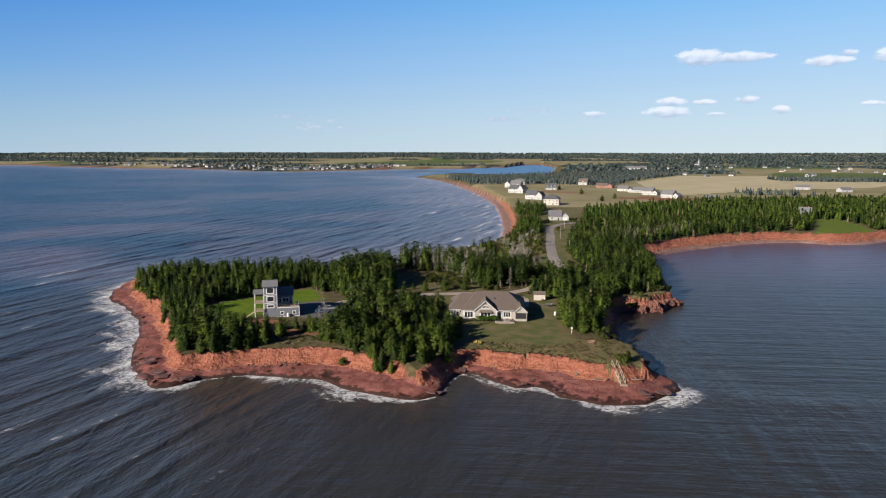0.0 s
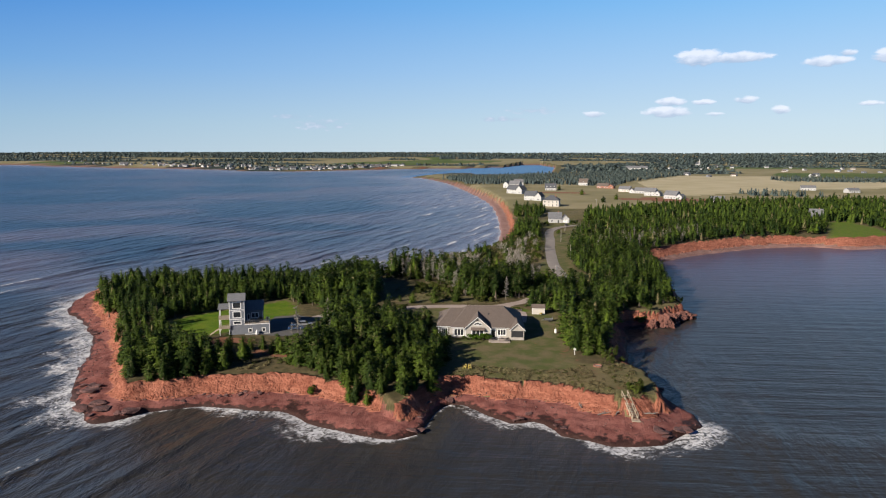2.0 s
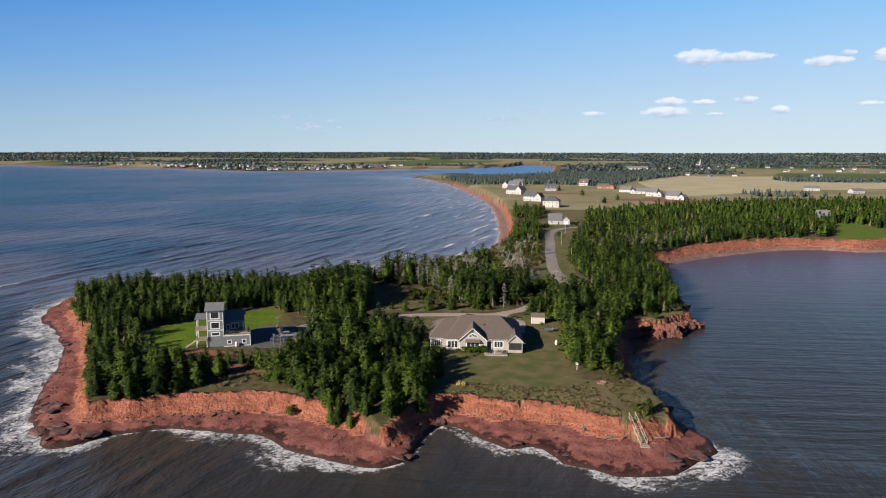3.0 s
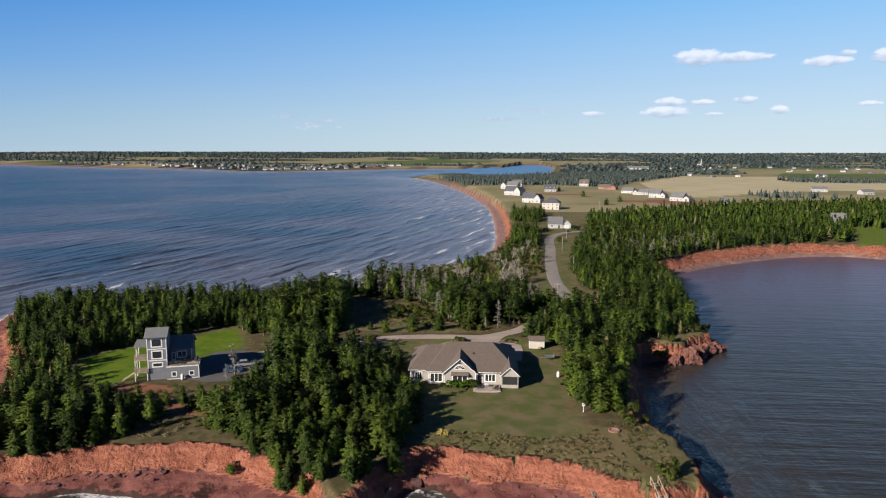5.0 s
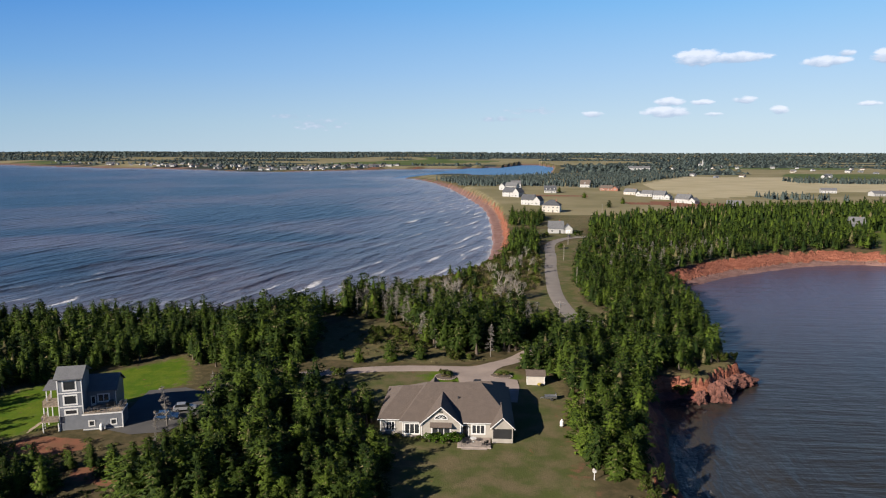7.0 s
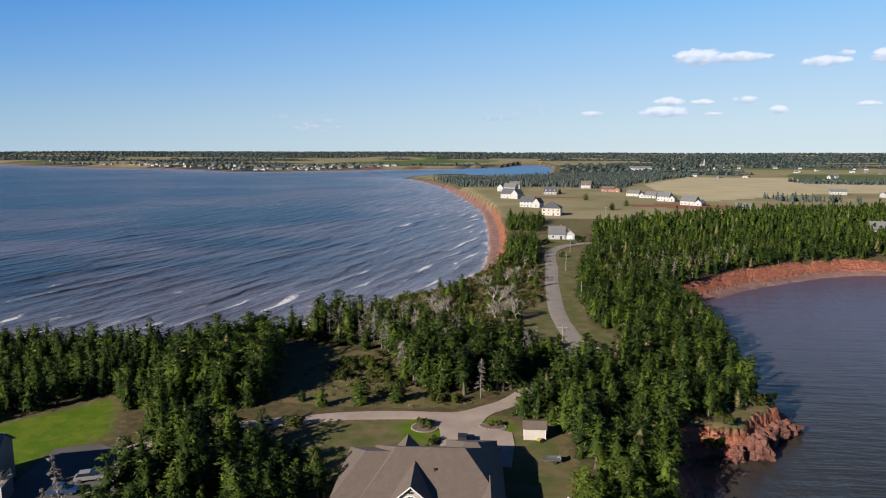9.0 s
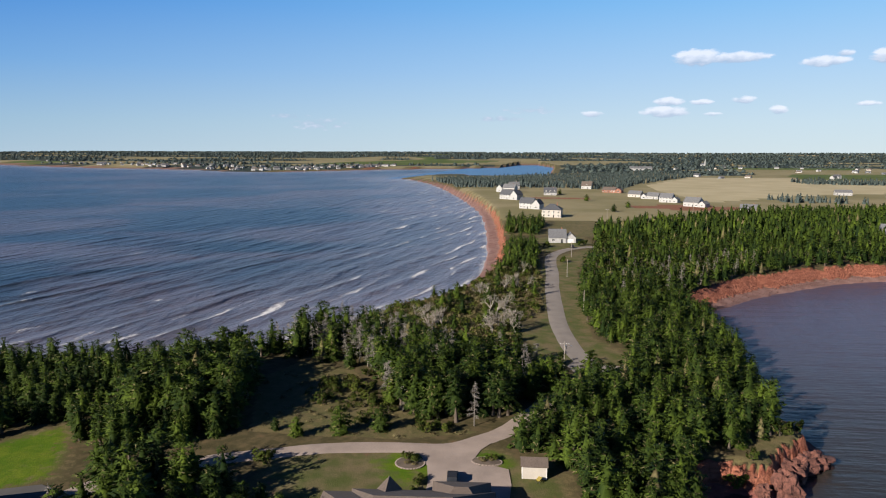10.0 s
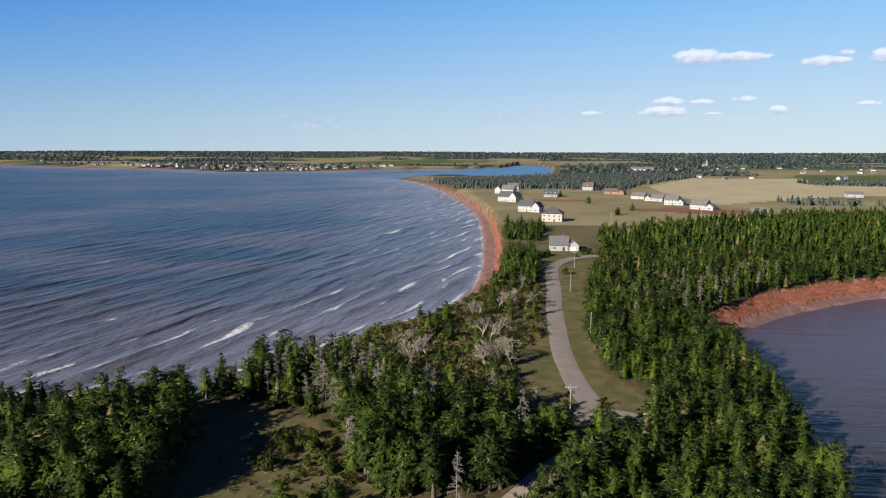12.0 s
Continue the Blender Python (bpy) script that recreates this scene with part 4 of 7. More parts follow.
def dead_spruce(seed, tall):
    """A bare grey spruce with short broken limbs and fine twigs."""
    rng = np.random.RandomState(seed)
    wood = ([], [])
    bend = rng.normal(0, 0.4, 2)
    tube(wood, [(bend[0] * u * u, bend[1] * u * u, tall * u - 0.3 * (u == 0)) for u in (0, 0.35, 0.7, 1)], [0.16, 0.11, 0.07, 0.02], 5)
    for i in range(34):
        u = rng.uniform(0.18, 0.98)
        a = rng.uniform(0, 2 * math.pi)
        r = (0.35 + 1.5 * (1 - u)) * rng.uniform(0.4, 1.15)
        p = np.array([bend[0] * u * u, bend[1] * u * u, tall * u])
        d = np.array([math.cos(a), math.sin(a), rng.uniform(-0.35, 0.25)])
        tube(wood, [p, p + d * r * 0.6, p + d * r + (0, 0, -0.08 * r)], [0.06, 0.04, 0.015], 3)
        for _ in range(3):
            q = p + d * r * rng.uniform(0.35, 1)
            e = rng.normal(0, 0.5, 3) + d * 0.6
            tube(wood, [q, q + e * 0.5], [0.04, 0.012], 3)
        add(wood, *needles(rng, p + d * r * 0.7, d, 0.7, 0.13, 6))
    return wood


def bare_maple(seed, tall):
    """A wind-bleached leafless tree with forked, spreading limbs."""
    rng = np.random.RandomState(seed)
    wood = ([], [])

    def grow(p, d, length, r, level):
        q = p + d * length
        m = (p + q) / 2 + rng.normal(0, 0.06 * length, 3)
        tube(wood, [p, m, q], [r, r * 0.85, r * 0.65], 4 if level < 2 else 3)
        if level < 4:
            for _ in range(3 if level else 4):
                e = d + rng.normal(0, 0.52, 3) + (0, 0, 0.16)
                grow(q, e / np.linalg.norm(e), length * rng.uniform(0.6, 0.82), r * 0.58, level + 1)

    grow(np.array([0, 0, -0.3]), np.array([rng.normal(0, 0.15), rng.normal(0, 0.15), 1.0]), tall * 0.26, 0.17, 0)
    return wood


def bush(seed, tall, wide, count, leaf=1.0):
    """A rounded shrub: stems, and leaves in uneven bunches."""
    rng = np.random.RandomState(seed)
    stems, leaves = ([], []), ([], [])
    for _ in range(7):
        a, r = rng.uniform(0, 6.283), wide * rng.uniform(0.1, 0.38)
        tube(stems, [(0, 0, -0.15), (r * math.cos(a) * 0.6, r * math.sin(a) * 0.6, tall * 0.4), (r * math.cos(a), r * math.sin(a), tall * 0.75)], [0.05, 0.03, 0.012], 3)
    bunch = [(rng.normal(0, wide * 0.2), rng.normal(0, wide * 0.2), tall * rng.uniform(0.3, 0.8), rng.uniform(0.5, 1)) for _ in range(9)]
    for _ in range(count):
        bx, by, bz, br = bunch[rng.randint(9)]
        d = rng.normal(0, 1, 3)
        d /= np.linalg.norm(d)
        c = np.array([bx, by, bz]) + d * (wide * 0.24, wide * 0.24, tall * 0.24) * br
        c[2] = max(0.08, c[2])
        add(leaves, *clumps(rng, c, d, (0.24 * wide * 0.5 + 0.22) * leaf, (0.20 * wide * 0.5 + 0.16) * leaf, 1))
    return stems, leaves


def crown_normals(co, tris, up=0.55):
    """Soft normals that swell out from a plant's axis, and its triangles wound to face the same way."""
    co, tris = np.asarray(co, float), np.array(tris)
    low, high = co[:, 2].min(), co[:, 2].max()
    out = co * (1, 1, 0)
    out[:, 2] = up * (0.35 + np.hypot(co[:, 0], co[:, 1])) + 0.9 * np.clip((co[:, 2] - low) / (high - low + 1e-6) - 0.75, 0, 1)
    out /= np.linalg.norm(out, axis=1)[:, None] + 1e-9
    a, b, c = (co[tris[:, i]] for i in range(3))
    flat = np.cross(b - a, c - a)
    flat /= np.linalg.norm(flat, axis=1)[:, None] + 1e-9
    turned = (flat * out[tris[:, 0]]).sum(1) < 0
    tris[turned] = tris[turned][:, ::-1]
    flat[turned] *= -1
    mixed = np.zeros_like(co)
    for i in range(3):
        np.add.at(mixed, tris[:, i], flat)
    mixed /= np.linalg.norm(mixed, axis=1)[:, None] + 1e-9
    soft = 0.72 * out + 0.28 * mixed
    return tris, soft / (np.linalg.norm(soft, axis=1)[:, None] + 1e-9)


def soften(me, normals):
    me.polygons.foreach_set("use_smooth", np.ones(len(me.polygons), bool))
    me.normals_split_custom_set_from_vertices(normals.tolist())


def store_mesh(name, store, material, soft=0.0):
    co, tris = np.array(store[0]), np.array(store[1])
    if soft:
        tris, normals = crown_normals(co, tris, soft)
    me = poly_mesh(name, co, tris)
    if soft:
        soften(me, normals)
    me.materials.append(material)
    return me


def plant(name, parts, label, category):
    """A thing at the origin from named meshes; its copies are set out later."""
    top = new(name)
    tagged(top, label, category)
    for part_name, me in parts:
        ob = new(part_name, me)
        ob.parent = top
    return top


def scatter(area, pitch, seed, avoid=(), edge=4.5, keep=1.0):
    """Jittered places inside an outline, clear of the cliffs, the roads and the given outlines."""
    rng = np.random.RandomState(seed)
    xs, ys = [p[0] for p in area], [p[1] for p in area]
    gx, gy = np.meshgrid(np.arange(min(xs), max(xs), pitch), np.arange(min(ys), max(ys), pitch))
    x, y = gx.ravel() + rng.uniform(-0.48, 0.48, gx.size) * pitch, gy.ravel() + rng.uniform(-0.48, 0.48, gx.size) * pitch
    ok = inside(area, x, y) & (rng.uniform(0, 1, x.size) < keep)
    for a in avoid:
        ok &= ~inside(a, x, y)
    ok &= (line_gap(DRIVE, x, y) > 2.9) & (line_gap(ROAD, x, y) > 4.2)
    x, y = x[ok], y[ok]
    d, w = coast_distance(x, y)
    ok = d > w + lean(x, y) + edge - 3.4
    x, y = x[ok], y[ok]
    return np.stack([x, y, land(x, y) - 0.05], 1) if len(x) else np.zeros((0, 3))


HOUSE_LOT = [(-33, 203), (-3, 203), (-2, 232), (-32, 230)]
TOWER_LOT = [(-99, 197), (-76, 195), (-68, 200), (-66, 217), (-78, 222), (-100, 212)]
OPEN = [LAWN, TOWER_LAWN, CLEARING, VERGE, FORECOURT, PARKING, HOUSE_LOT, TOWER_LOT, WHITE_HOUSE_LOT]
WEST_GROVE = [(-168, 234), (-144, 210), (-130, 194), (-121, 174), (-106, 160), (-82, 164), (-76, 171), (-74, 180), (-84, 186), (-99, 190), (-109, 197), (-117, 212), (-113, 221), (-98, 243),
              (-86, 240), (-70, 236), (-60, 246), (-72, 284), (-70, 300), (-105, 290), (-150, 280), (-176, 264)]
THIN_GROVE = [(-76, 176), (-66, 181), (-54, 174), (-54, 200), (-68, 200), (-72, 188), (-82, 188)]
MID_GROVE = [(-66, 187), (-60, 178), (-52, 168), (-44, 160), (-34, 159), (-26, 164), (-24, 176), (-22.5, 190), (-27, 201), (-31, 207), (-34, 220), (-41, 226), (-52, 230), (-60, 231), (-72, 226), (-66, 218), (-66, 202)]
DRIVE_ROW = [(-37, 279), (-33, 266), (-30, 260), (-20, 259), (-13, 257), (-7, 259), (1, 280), (1, 294), (-6, 300), (-22, 304), (-34, 311), (-46, 320), (-62, 318), (-79, 304), (-62, 294), (-44, 287)]
EAST_GROVE = [(-4, 247), (4, 247), (6.5, 225), (8, 203), (14, 195), (23, 200), (24, 240), (28, 251), (40, 256), (46, 268), (48, 290), (53, 320), (53, 384), (40, 400),
              (14, 380), (13, 345), (16, 326), (22, 315), (26, 304), (19, 290), (2, 284), (-4, 268)]

# one of each kind, then copies
SPRUCES = []
SHAPES = [(9.6, 6.2, 0.06, 15, 4, 0.36), (8.4, 6.6, 0.03, 14, 4, 0.46), (10.6, 5.6, 0.26, 14, 4, 0.5), (8.2, 5.2, 0.05, 14, 4, 0.2), (9.6, 5.4, 0.32, 12, 4, 0.5), (6.2, 5.7, 0.02, 11, 4, 0.45)]
for i, (tall, wide, bare, whorls, sprays, dome) in enumerate(SHAPES):
    t, c = spruce(100 + i, tall, wide, bare, whorls, sprays, 3, 1.0, True, dome)
    lt, lc = spruce(150 + i, tall, wide, bare, max(12, whorls - 3), 3, 2, 1.18, False, dome)
    SPRUCES.append((store_mesh("trunk", t, M_BARK), store_mesh("crown", c, M_SPRUCE, 0.55), tall, lt, lc))
SPRUCE_LABELS = ["tall dark green spruce with a dense crown", "broad dark green spruce branched to the ground", "tall slender spruce with a clear lower trunk",
                 "narrow green spruce in the grove", "thin spruce with a bare lower trunk", "short bushy young spruce"]
DEAD = [dead_spruce(200 + i, t) for i, t in enumerate((8.5, 10.0, 7.0))]
MAPLES = [bare_maple(300 + i, t) for i, t in enumerate((7.5, 6.5))]
DEAD_MESHES = [store_mesh("branchwork", d, M_DEADWOOD) for d in DEAD]
MAPLE_MESHES = [store_mesh("branchwork", d, M_BAREWOOD) for d in MAPLES]
BUSHES = [bush(400 + i, h, w, n, 0.62) for i, (h, w, n) in enumerate(((1.6, 2.2, 420), (2.4, 2.6, 480), (1.1, 1.8, 320)))]
LIGHT_BUSHES = [bush(420 + i, h, w, 85, 0.85) for i, (h, w) in enumerate(((1.5, 2.4), (2.2, 2.8), (1.0, 2.0)))]
BUSH_MESHES = [(store_mesh("stems", s, M_BARK), store_mesh("leaves", l, M_SCRUB, 1.3)) for s, l in BUSHES]

TREES = {}


def stunted(x, y):
    """Young growth beside the lawns stays low."""
    if x < -34 and 206 < y < 240 and x > -76:
        return 1.1 if x < -52 else 0.85
    if -40 < x < -20 and 178 < y < 226:
        return 0.70
    if -79 < x < -57 and 180 < y < 205:
        return 0.62
    if -66 < x < -20 and y < 176:
        return 0.66
    return 0.85 if -126 < x < -74 and 160 < y < 214 else 1.0



def set_out(kind, places, seed, sizes, choose, makers, category, labels, group):
    """Copies of the makers at the places, each turned and scaled its own way."""
    rng = np.random.RandomState(seed)
    for x, y, z in places:
        v = choose[rng.randint(len(choose))]
        key = (kind, v)
        if key not in TREES:
            TREES[key] = plant(kind, makers(v), labels[v], category)
            tagged(TREES[key], group=group)
            ob = TREES[key]
        else:
            ob = copy_thing(TREES[key], Matrix())
        s = rng.uniform(*sizes) * stunted(x, y)
        m = Matrix.LocRotScale((x, y, z), Euler((rng.normal(0, 0.03), rng.normal(0, 0.03), rng.uniform(0, 6.283))), (s * rng.uniform(0.9, 1.12), s * rng.uniform(0.9, 1.12), s))
        ob.matrix_basis = m


def spruce_parts(v):
    return [("trunk", SPRUCES[v][0]), ("crown", SPRUCES[v][1])]


def joined(name, stores, places, seed, sizes, material, label, category="trees", soft=0.0):
    """Many plants as one mesh."""
    rng = np.random.RandomState(seed)
    cos, tris, ns, k = [], [], [], 0
    packed = []
    for s in stores:
        v, t = np.array(s[0]), np.array(s[1])
        packed.append((v, *crown_normals(v, t, soft)) if soft else (v, t, v))
    for x, y, z in places:
        v, t, n = packed[rng.randint(len(packed))]
        a, s = rng.uniform(0, 6.283), rng.uniform(*sizes) * stunted(x, y)
        ca, sa = math.cos(a), math.sin(a)
        cos.append(np.stack([(v[:, 0] * ca - v[:, 1] * sa) * s + x, (v[:, 0] * sa + v[:, 1] * ca) * s + y, v[:, 2] * s + z], 1))
        ns.append(np.stack([n[:, 0] * ca - n[:, 1] * sa, n[:, 0] * sa + n[:, 1] * ca, n[:, 2]], 1))
        tris.append(t + k)
        k += len(v)
    if cos:
        me = poly_mesh(name, np.vstack(cos), np.vstack(tris))
        me.materials.append(material)
        if soft:
            soften(me, np.vstack(ns))
        return tagged(new(name, me), label, category, kind="stuff")


west = scatter(WEST_GROVE, 3.1, 1, OPEN, edge=1.6)
thin = scatter(THIN_GROVE, 4.6, 2, [TOWER_LOT], edge=3.4)
mid = scatter(MID_GROVE, 3.1, 3, [HOUSE_LOT, PARKING, FORECOURT], edge=1.4)
row = scatter(DRIVE_ROW, 3.3, 4, [CLEARING])
LEDGE = [(25, 245), (36, 246), (46, 257), (42, 261), (35, 256), (27, 252)]
east = scatter(EAST_GROVE, 3.4, 5, [FORECOURT, VERGE, LEDGE, [(-6, 236), (3.5, 236), (3.5, 246), (-6, 246)]], edge=3.4)
near_east, rest_east = east[east[:, 1] < 222], east[east[:, 1] >= 222]
near_west, rest_west = west[west[:, 1] < 182], west[west[:, 1] >= 182]
mid = mid[(mid[:, 1] < 216) | (np.arange(len(mid)) % 5 < 4)]
near_mid, rest_mid = mid[mid[:, 1] < 190], mid[mid[:, 1] >= 190]
YOUNG = [(-42, 168), (-30, 168), (-24, 178), (-23, 190), (-28, 201), (-34, 206), (-44, 200), (-46, 184)]
young = scatter(YOUNG, 3.6, 8, [HOUSE_LOT], edge=3.0)
set_out("spruce_tree", near_west, 11, (0.5, 1.0), [0, 1, 3, 5], spruce_parts, "spruce", SPRUCE_LABELS, "spruces of the headland")
set_out("spruce_tree", thin, 12, (0.6, 1.0), [3, 1, 5], spruce_parts, "spruce", SPRUCE_LABELS, "spruces of the headland")
set_out("spruce_tree", near_mid, 13, (0.5, 1.1), [0, 1, 3, 5, 0, 3], spruce_parts, "spruce", SPRUCE_LABELS, "spruces of the headland")
set_out("spruce_tree", young, 17, (0.6, 1.0), [1, 5], spruce_parts, "spruce", SPRUCE_LABELS, "spruces of the headland")
set_out("spruce_tree", near_east, 14, (0.55, 1.0), [0, 1, 3, 5, 1], spruce_parts, "spruce", SPRUCE_LABELS, "spruces of the headland")
rng = np.random.RandomState(6)
by_drive = [(8, 276.5), (12, 280), (15.5, 282.5), (5, 271.5), (1.5, 281), (-2.5, 275.5), (10.5, 288.5), (4, 287)]
set_out("spruce_tree", [(x, y, height(x, y) - 0.05) for x, y in by_drive], 18, (0.75, 1.05), [0, 1, 3], spruce_parts, "spruce", SPRUCE_LABELS, "spruces of the headland")
pick_dead = rng.uniform(0, 1, len(row)) < np.where(row[:, 0] < -33, 0.36, 0.15)
SHADE_ROW = [(-74, 246), (-57, 248), (-67, 280), (-74, 286), (-84, 280), (-84, 252)]
shade = scatter(SHADE_ROW, 2.7, 7)
joined("spruce_crowns", [s[4] for s in SPRUCES], shade, 24, (0.95, 1.25), M_WOODS, "tall spruces shading the clearing", soft=0.55)
joined("spruce_trunks", [s[3] for s in SPRUCES], shade, 24, (0.95, 1.25), M_BARK, "trunks of the tall spruces beside the clearing")
green_row = row[~pick_dead]
far_row = green_row[green_row[:, 1] > 276]
joined("spruce_crowns", [s[4] for s in SPRUCES], far_row, 25, (0.72, 1.18), M_WOODS, "spruces between the clearing and the bay", soft=0.55)
joined("spruce_trunks", [s[3] for s in SPRUCES], far_row, 25, (0.72, 1.18), M_BARK, "trunks of the spruces between clearing and bay")
set_out("spruce_tree", green_row[green_row[:, 1] <= 276], 15, (0.72, 1.15), [0, 2, 3, 4], spruce_parts, "spruce", SPRUCE_LABELS, "spruces of the headland")
set_out("dead_tree", row[pick_dead], 16, (0.8, 1.15), [0, 1, 2], lambda v: [("branchwork", DEAD_MESHES[v])], "dead tree", ["bare grey dead spruce standing among living trees"] * 3, "dead spruces")
back = rest_west[:, 0] + 0.9 * (rest_west[:, 1] - 235) < -100
joined("spruce_crowns", [s[4] for s in SPRUCES], rest_west[~back], 21, (0.45, 0.85), M_WOODS, "dark green spruce grove behind the grey house", soft=0.55)
joined("spruce_trunks", [s[3] for s in SPRUCES], rest_west[~back], 21, (0.45, 0.85), M_BARK, "spruce trunks of the grove behind the grey house")
PLAIN_SPRUCES = [spruce(170 + i, sh[0], sh[1], sh[2], 11, 2, 2, 1.5, False, sh[5]) for i, sh in enumerate(SHAPES)]
joined("spruce_crowns", [s[1] for s in PLAIN_SPRUCES], rest_west[back], 26, (0.42, 0.8), M_WOODS, "dark green spruce grove on the western tip", soft=0.55)
joined("spruce_trunks", [s[0] for s in PLAIN_SPRUCES], rest_west[back], 26, (0.42, 0.8), M_BARK, "spruce trunks of the grove on the western tip")
joined("spruce_crowns", [s[4] for s in SPRUCES], rest_mid, 23, (0.62, 1.05), M_WOODS, "green spruce grove beside the driveway", soft=0.55)
joined("spruce_trunks", [s[3] for s in SPRUCES], rest_mid, 23, (0.62, 1.05), M_BARK, "spruce trunks of the grove beside the driveway")
joined("spruce_crowns", [s[4] for s in SPRUCES], rest_east, 22, (0.5, 1.0), M_WOODS, "green spruce wood on the eastern shore", soft=0.55)
joined("spruce_trunks", [s[3] for s in SPRUCES], rest_east, 22, (0.5, 1.0), M_BARK, "spruce trunks of the eastern wood")

# the wood beyond the cove, east of the road
LIGHT_SPRUCES = []
for i, (tall, wide, bare) in enumerate([(8.8, 6.0, 0.08), (7.6, 5.9, 0.05), (9.4, 5.4, 0.2), (6.2, 5.4, 0.03)]):
    t, c = spruce(500 + i, tall, wide, bare, 9, 1, 1, 1.9, False, 0.4 + 0.12 * i)
    LIGHT_SPRUCES.append((t, c))
ROAD_WOOD = [(14, 380), (50, 378), (62, 392), (90, 424), (118, 446), (150, 462), (190, 464), (232, 488), (440, 540), (470, 760), (300, 770), (180, 720), (90, 640), (45, 600), (30, 560), (30, 515), (24, 470), (17, 420), (15, 395)]
wood = scatter(ROAD_WOOD, 4.7, 31, [VERGE, WHITE_HOUSE_LOT, COVE_LAWN])
FAR_TREES = [far_tree(600 + i, t, w) for i, (t, w) in enumerate(((9, 5), (7.5, 5.5), (10, 4.6), (8, 5)))]
joined("woodland_crowns", [s[1] for s in LIGHT_SPRUCES], wood[wood[:, 1] < 530], 32, (0.45, 1.15), M_WOODS, "spruce wood between the road and the cove", soft=0.55)
joined("woodland_crowns", FAR_TREES, wood[wood[:, 1] >= 530], 34, (0.5, 1.15), M_WOODS, "spruce wood stretching inland", soft=0.55)
joined("woodland_trunks", [s[0] for s in LIGHT_SPRUCES], wood[wood[:, 1] < 470], 33, (0.7, 1.0), M_BARK, "trunks along the edge of the wood")

# scrub between the bay and the road
SCRUB_LAND = [(-58, 322), (-46, 320), (-34, 311), (-22, 304), (-6, 301), (-8, 340), (0, 350), (0, 420), (-4, 500), (-20, 505), (-23, 430), (-34, 398), (-50, 366)]
scrub = scatter(SCRUB_LAND, 2.9, 41, [VERGE], keep=0.7)
joined("scrub_leaves", [b[1] for b in LIGHT_BUSHES], scrub, 42, (0.7, 1.6), M_SCRUB, "green scrub above the beach", "shrubs", soft=1.6)
heath = scatter(SCRUB_LAND, 2.7, 43, [VERGE], keep=0.8)
joined("dry_scrub", [b[1] for b in LIGHT_BUSHES], heath, 44, (0.5, 1.1), M_HEATH, "brown dry brush above the beach", "shrubs", soft=1.6)
joined("spruce_crowns", [s[4] for s in SPRUCES], scatter(SCRUB_LAND, 8.0, 35, [VERGE], keep=0.32), 36, (0.5, 0.9), M_WOODS, "scattered spruces in the scrub above the beach", soft=0.55)
joined("spruce_trunks", [s[3] for s in SPRUCES], scatter(SCRUB_LAND, 8.0, 35, [VERGE], keep=0.32), 36, (0.5, 0.9), M_BARK, "trunks of the scattered spruces above the beach")
CLUMP = [(-24, 425), (-3, 430), (-3, 505), (-20, 510), (-24, 470)]
joined("woodland_crowns", [s[1] for s in LIGHT_SPRUCES], scatter(CLUMP, 4.0, 45, [VERGE]), 46, (0.6, 0.95), M_WOODS, "dark trees between beach and road", soft=0.55)
joined("woodland_crowns", [s[1] for s in LIGHT_SPRUCES], scatter([(-24, 550), (-2, 550), (2, 620), (-26, 630)], 4.2, 47), 48, (0.6, 1.0), M_WOODS, "dark trees above the beach", soft=0.55)
maples = []
rng = np.random.RandomState(49)
for x, y, r, n in ((-11.5, 328, 5.5, 9), (-30, 328, 5.0, 5), (-9.5, 386, 5.0, 6), (-17, 350, 6.0, 5), (-40, 338, 4.0, 3), (-22, 372, 5.0, 3), (-8, 420, 5.0, 3)):
    for _ in range(n):
        u, v = x + rng.normal(0, r * 0.5), y + rng.normal(0, r * 0.5)
        maples.append((u, v, height(u, v) - 0.05))
set_out("bare_tree", maples, 50, (1.05, 1.5), [0, 1], lambda v: [("branchwork", MAPLE_MESHES[v])], "bare tree", ["pale leafless tree with spreading limbs in scrub"] * 2, "bare trees")

# woods and hedgerows of the farmland
BANDS = [[(-215, 1270), (-120, 1080), (30, 1090), (100, 1050), (150, 1220), (290, 1540), (330, 1620), (200, 1700), (60, 1600), (-180, 1480)],
         [(420, 1270), (760, 1250), (780, 1330), (420, 1370)], [(240, 905), (300, 880), (330, 850), (250, 860)],
         [(380, 560), (640, 620), (640, 760), (400, 780)], [(560, 860), (900, 850), (900, 900), (560, 890)]]
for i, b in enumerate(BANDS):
    joined("distant_woodland", FAR_TREES, scatter(b, 8.5, 60 + i), 70 + i, (0.7, 1.15), M_HAZED_WOOD, "dark band of woodland among fields", soft=0.55)
fx, fy = np.meshgrid(np.arange(-3400, 2700, 40.0), np.arange(1480, 4900, 48.0))
rng = np.random.RandomState(77)
fx, fy = fx.ravel() + rng.uniform(-14, 14, fx.size), fy.ravel() + rng.uniform(-17, 17, fy.size)
seen = np.abs(fx + 0.15 * fy) < 0.82 * fy
ok = (far_woods(fx, fy) > 0.5) & seen
fx, fy = fx[ok], fy[ok]
fd, fw = coast_distance(fx, fy)
fx, fy = fx[fd > 40], fy[fd > 40]
fz = land(fx, fy) - 0.4
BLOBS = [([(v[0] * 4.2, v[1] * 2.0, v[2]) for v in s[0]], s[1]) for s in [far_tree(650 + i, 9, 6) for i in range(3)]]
joined("distant_woodland", BLOBS, np.stack([fx, fy, fz], 1), 82, (0.7, 1.25), M_HAZED_WOOD, "woodland and hedgerows towards the horizon", soft=0.55)

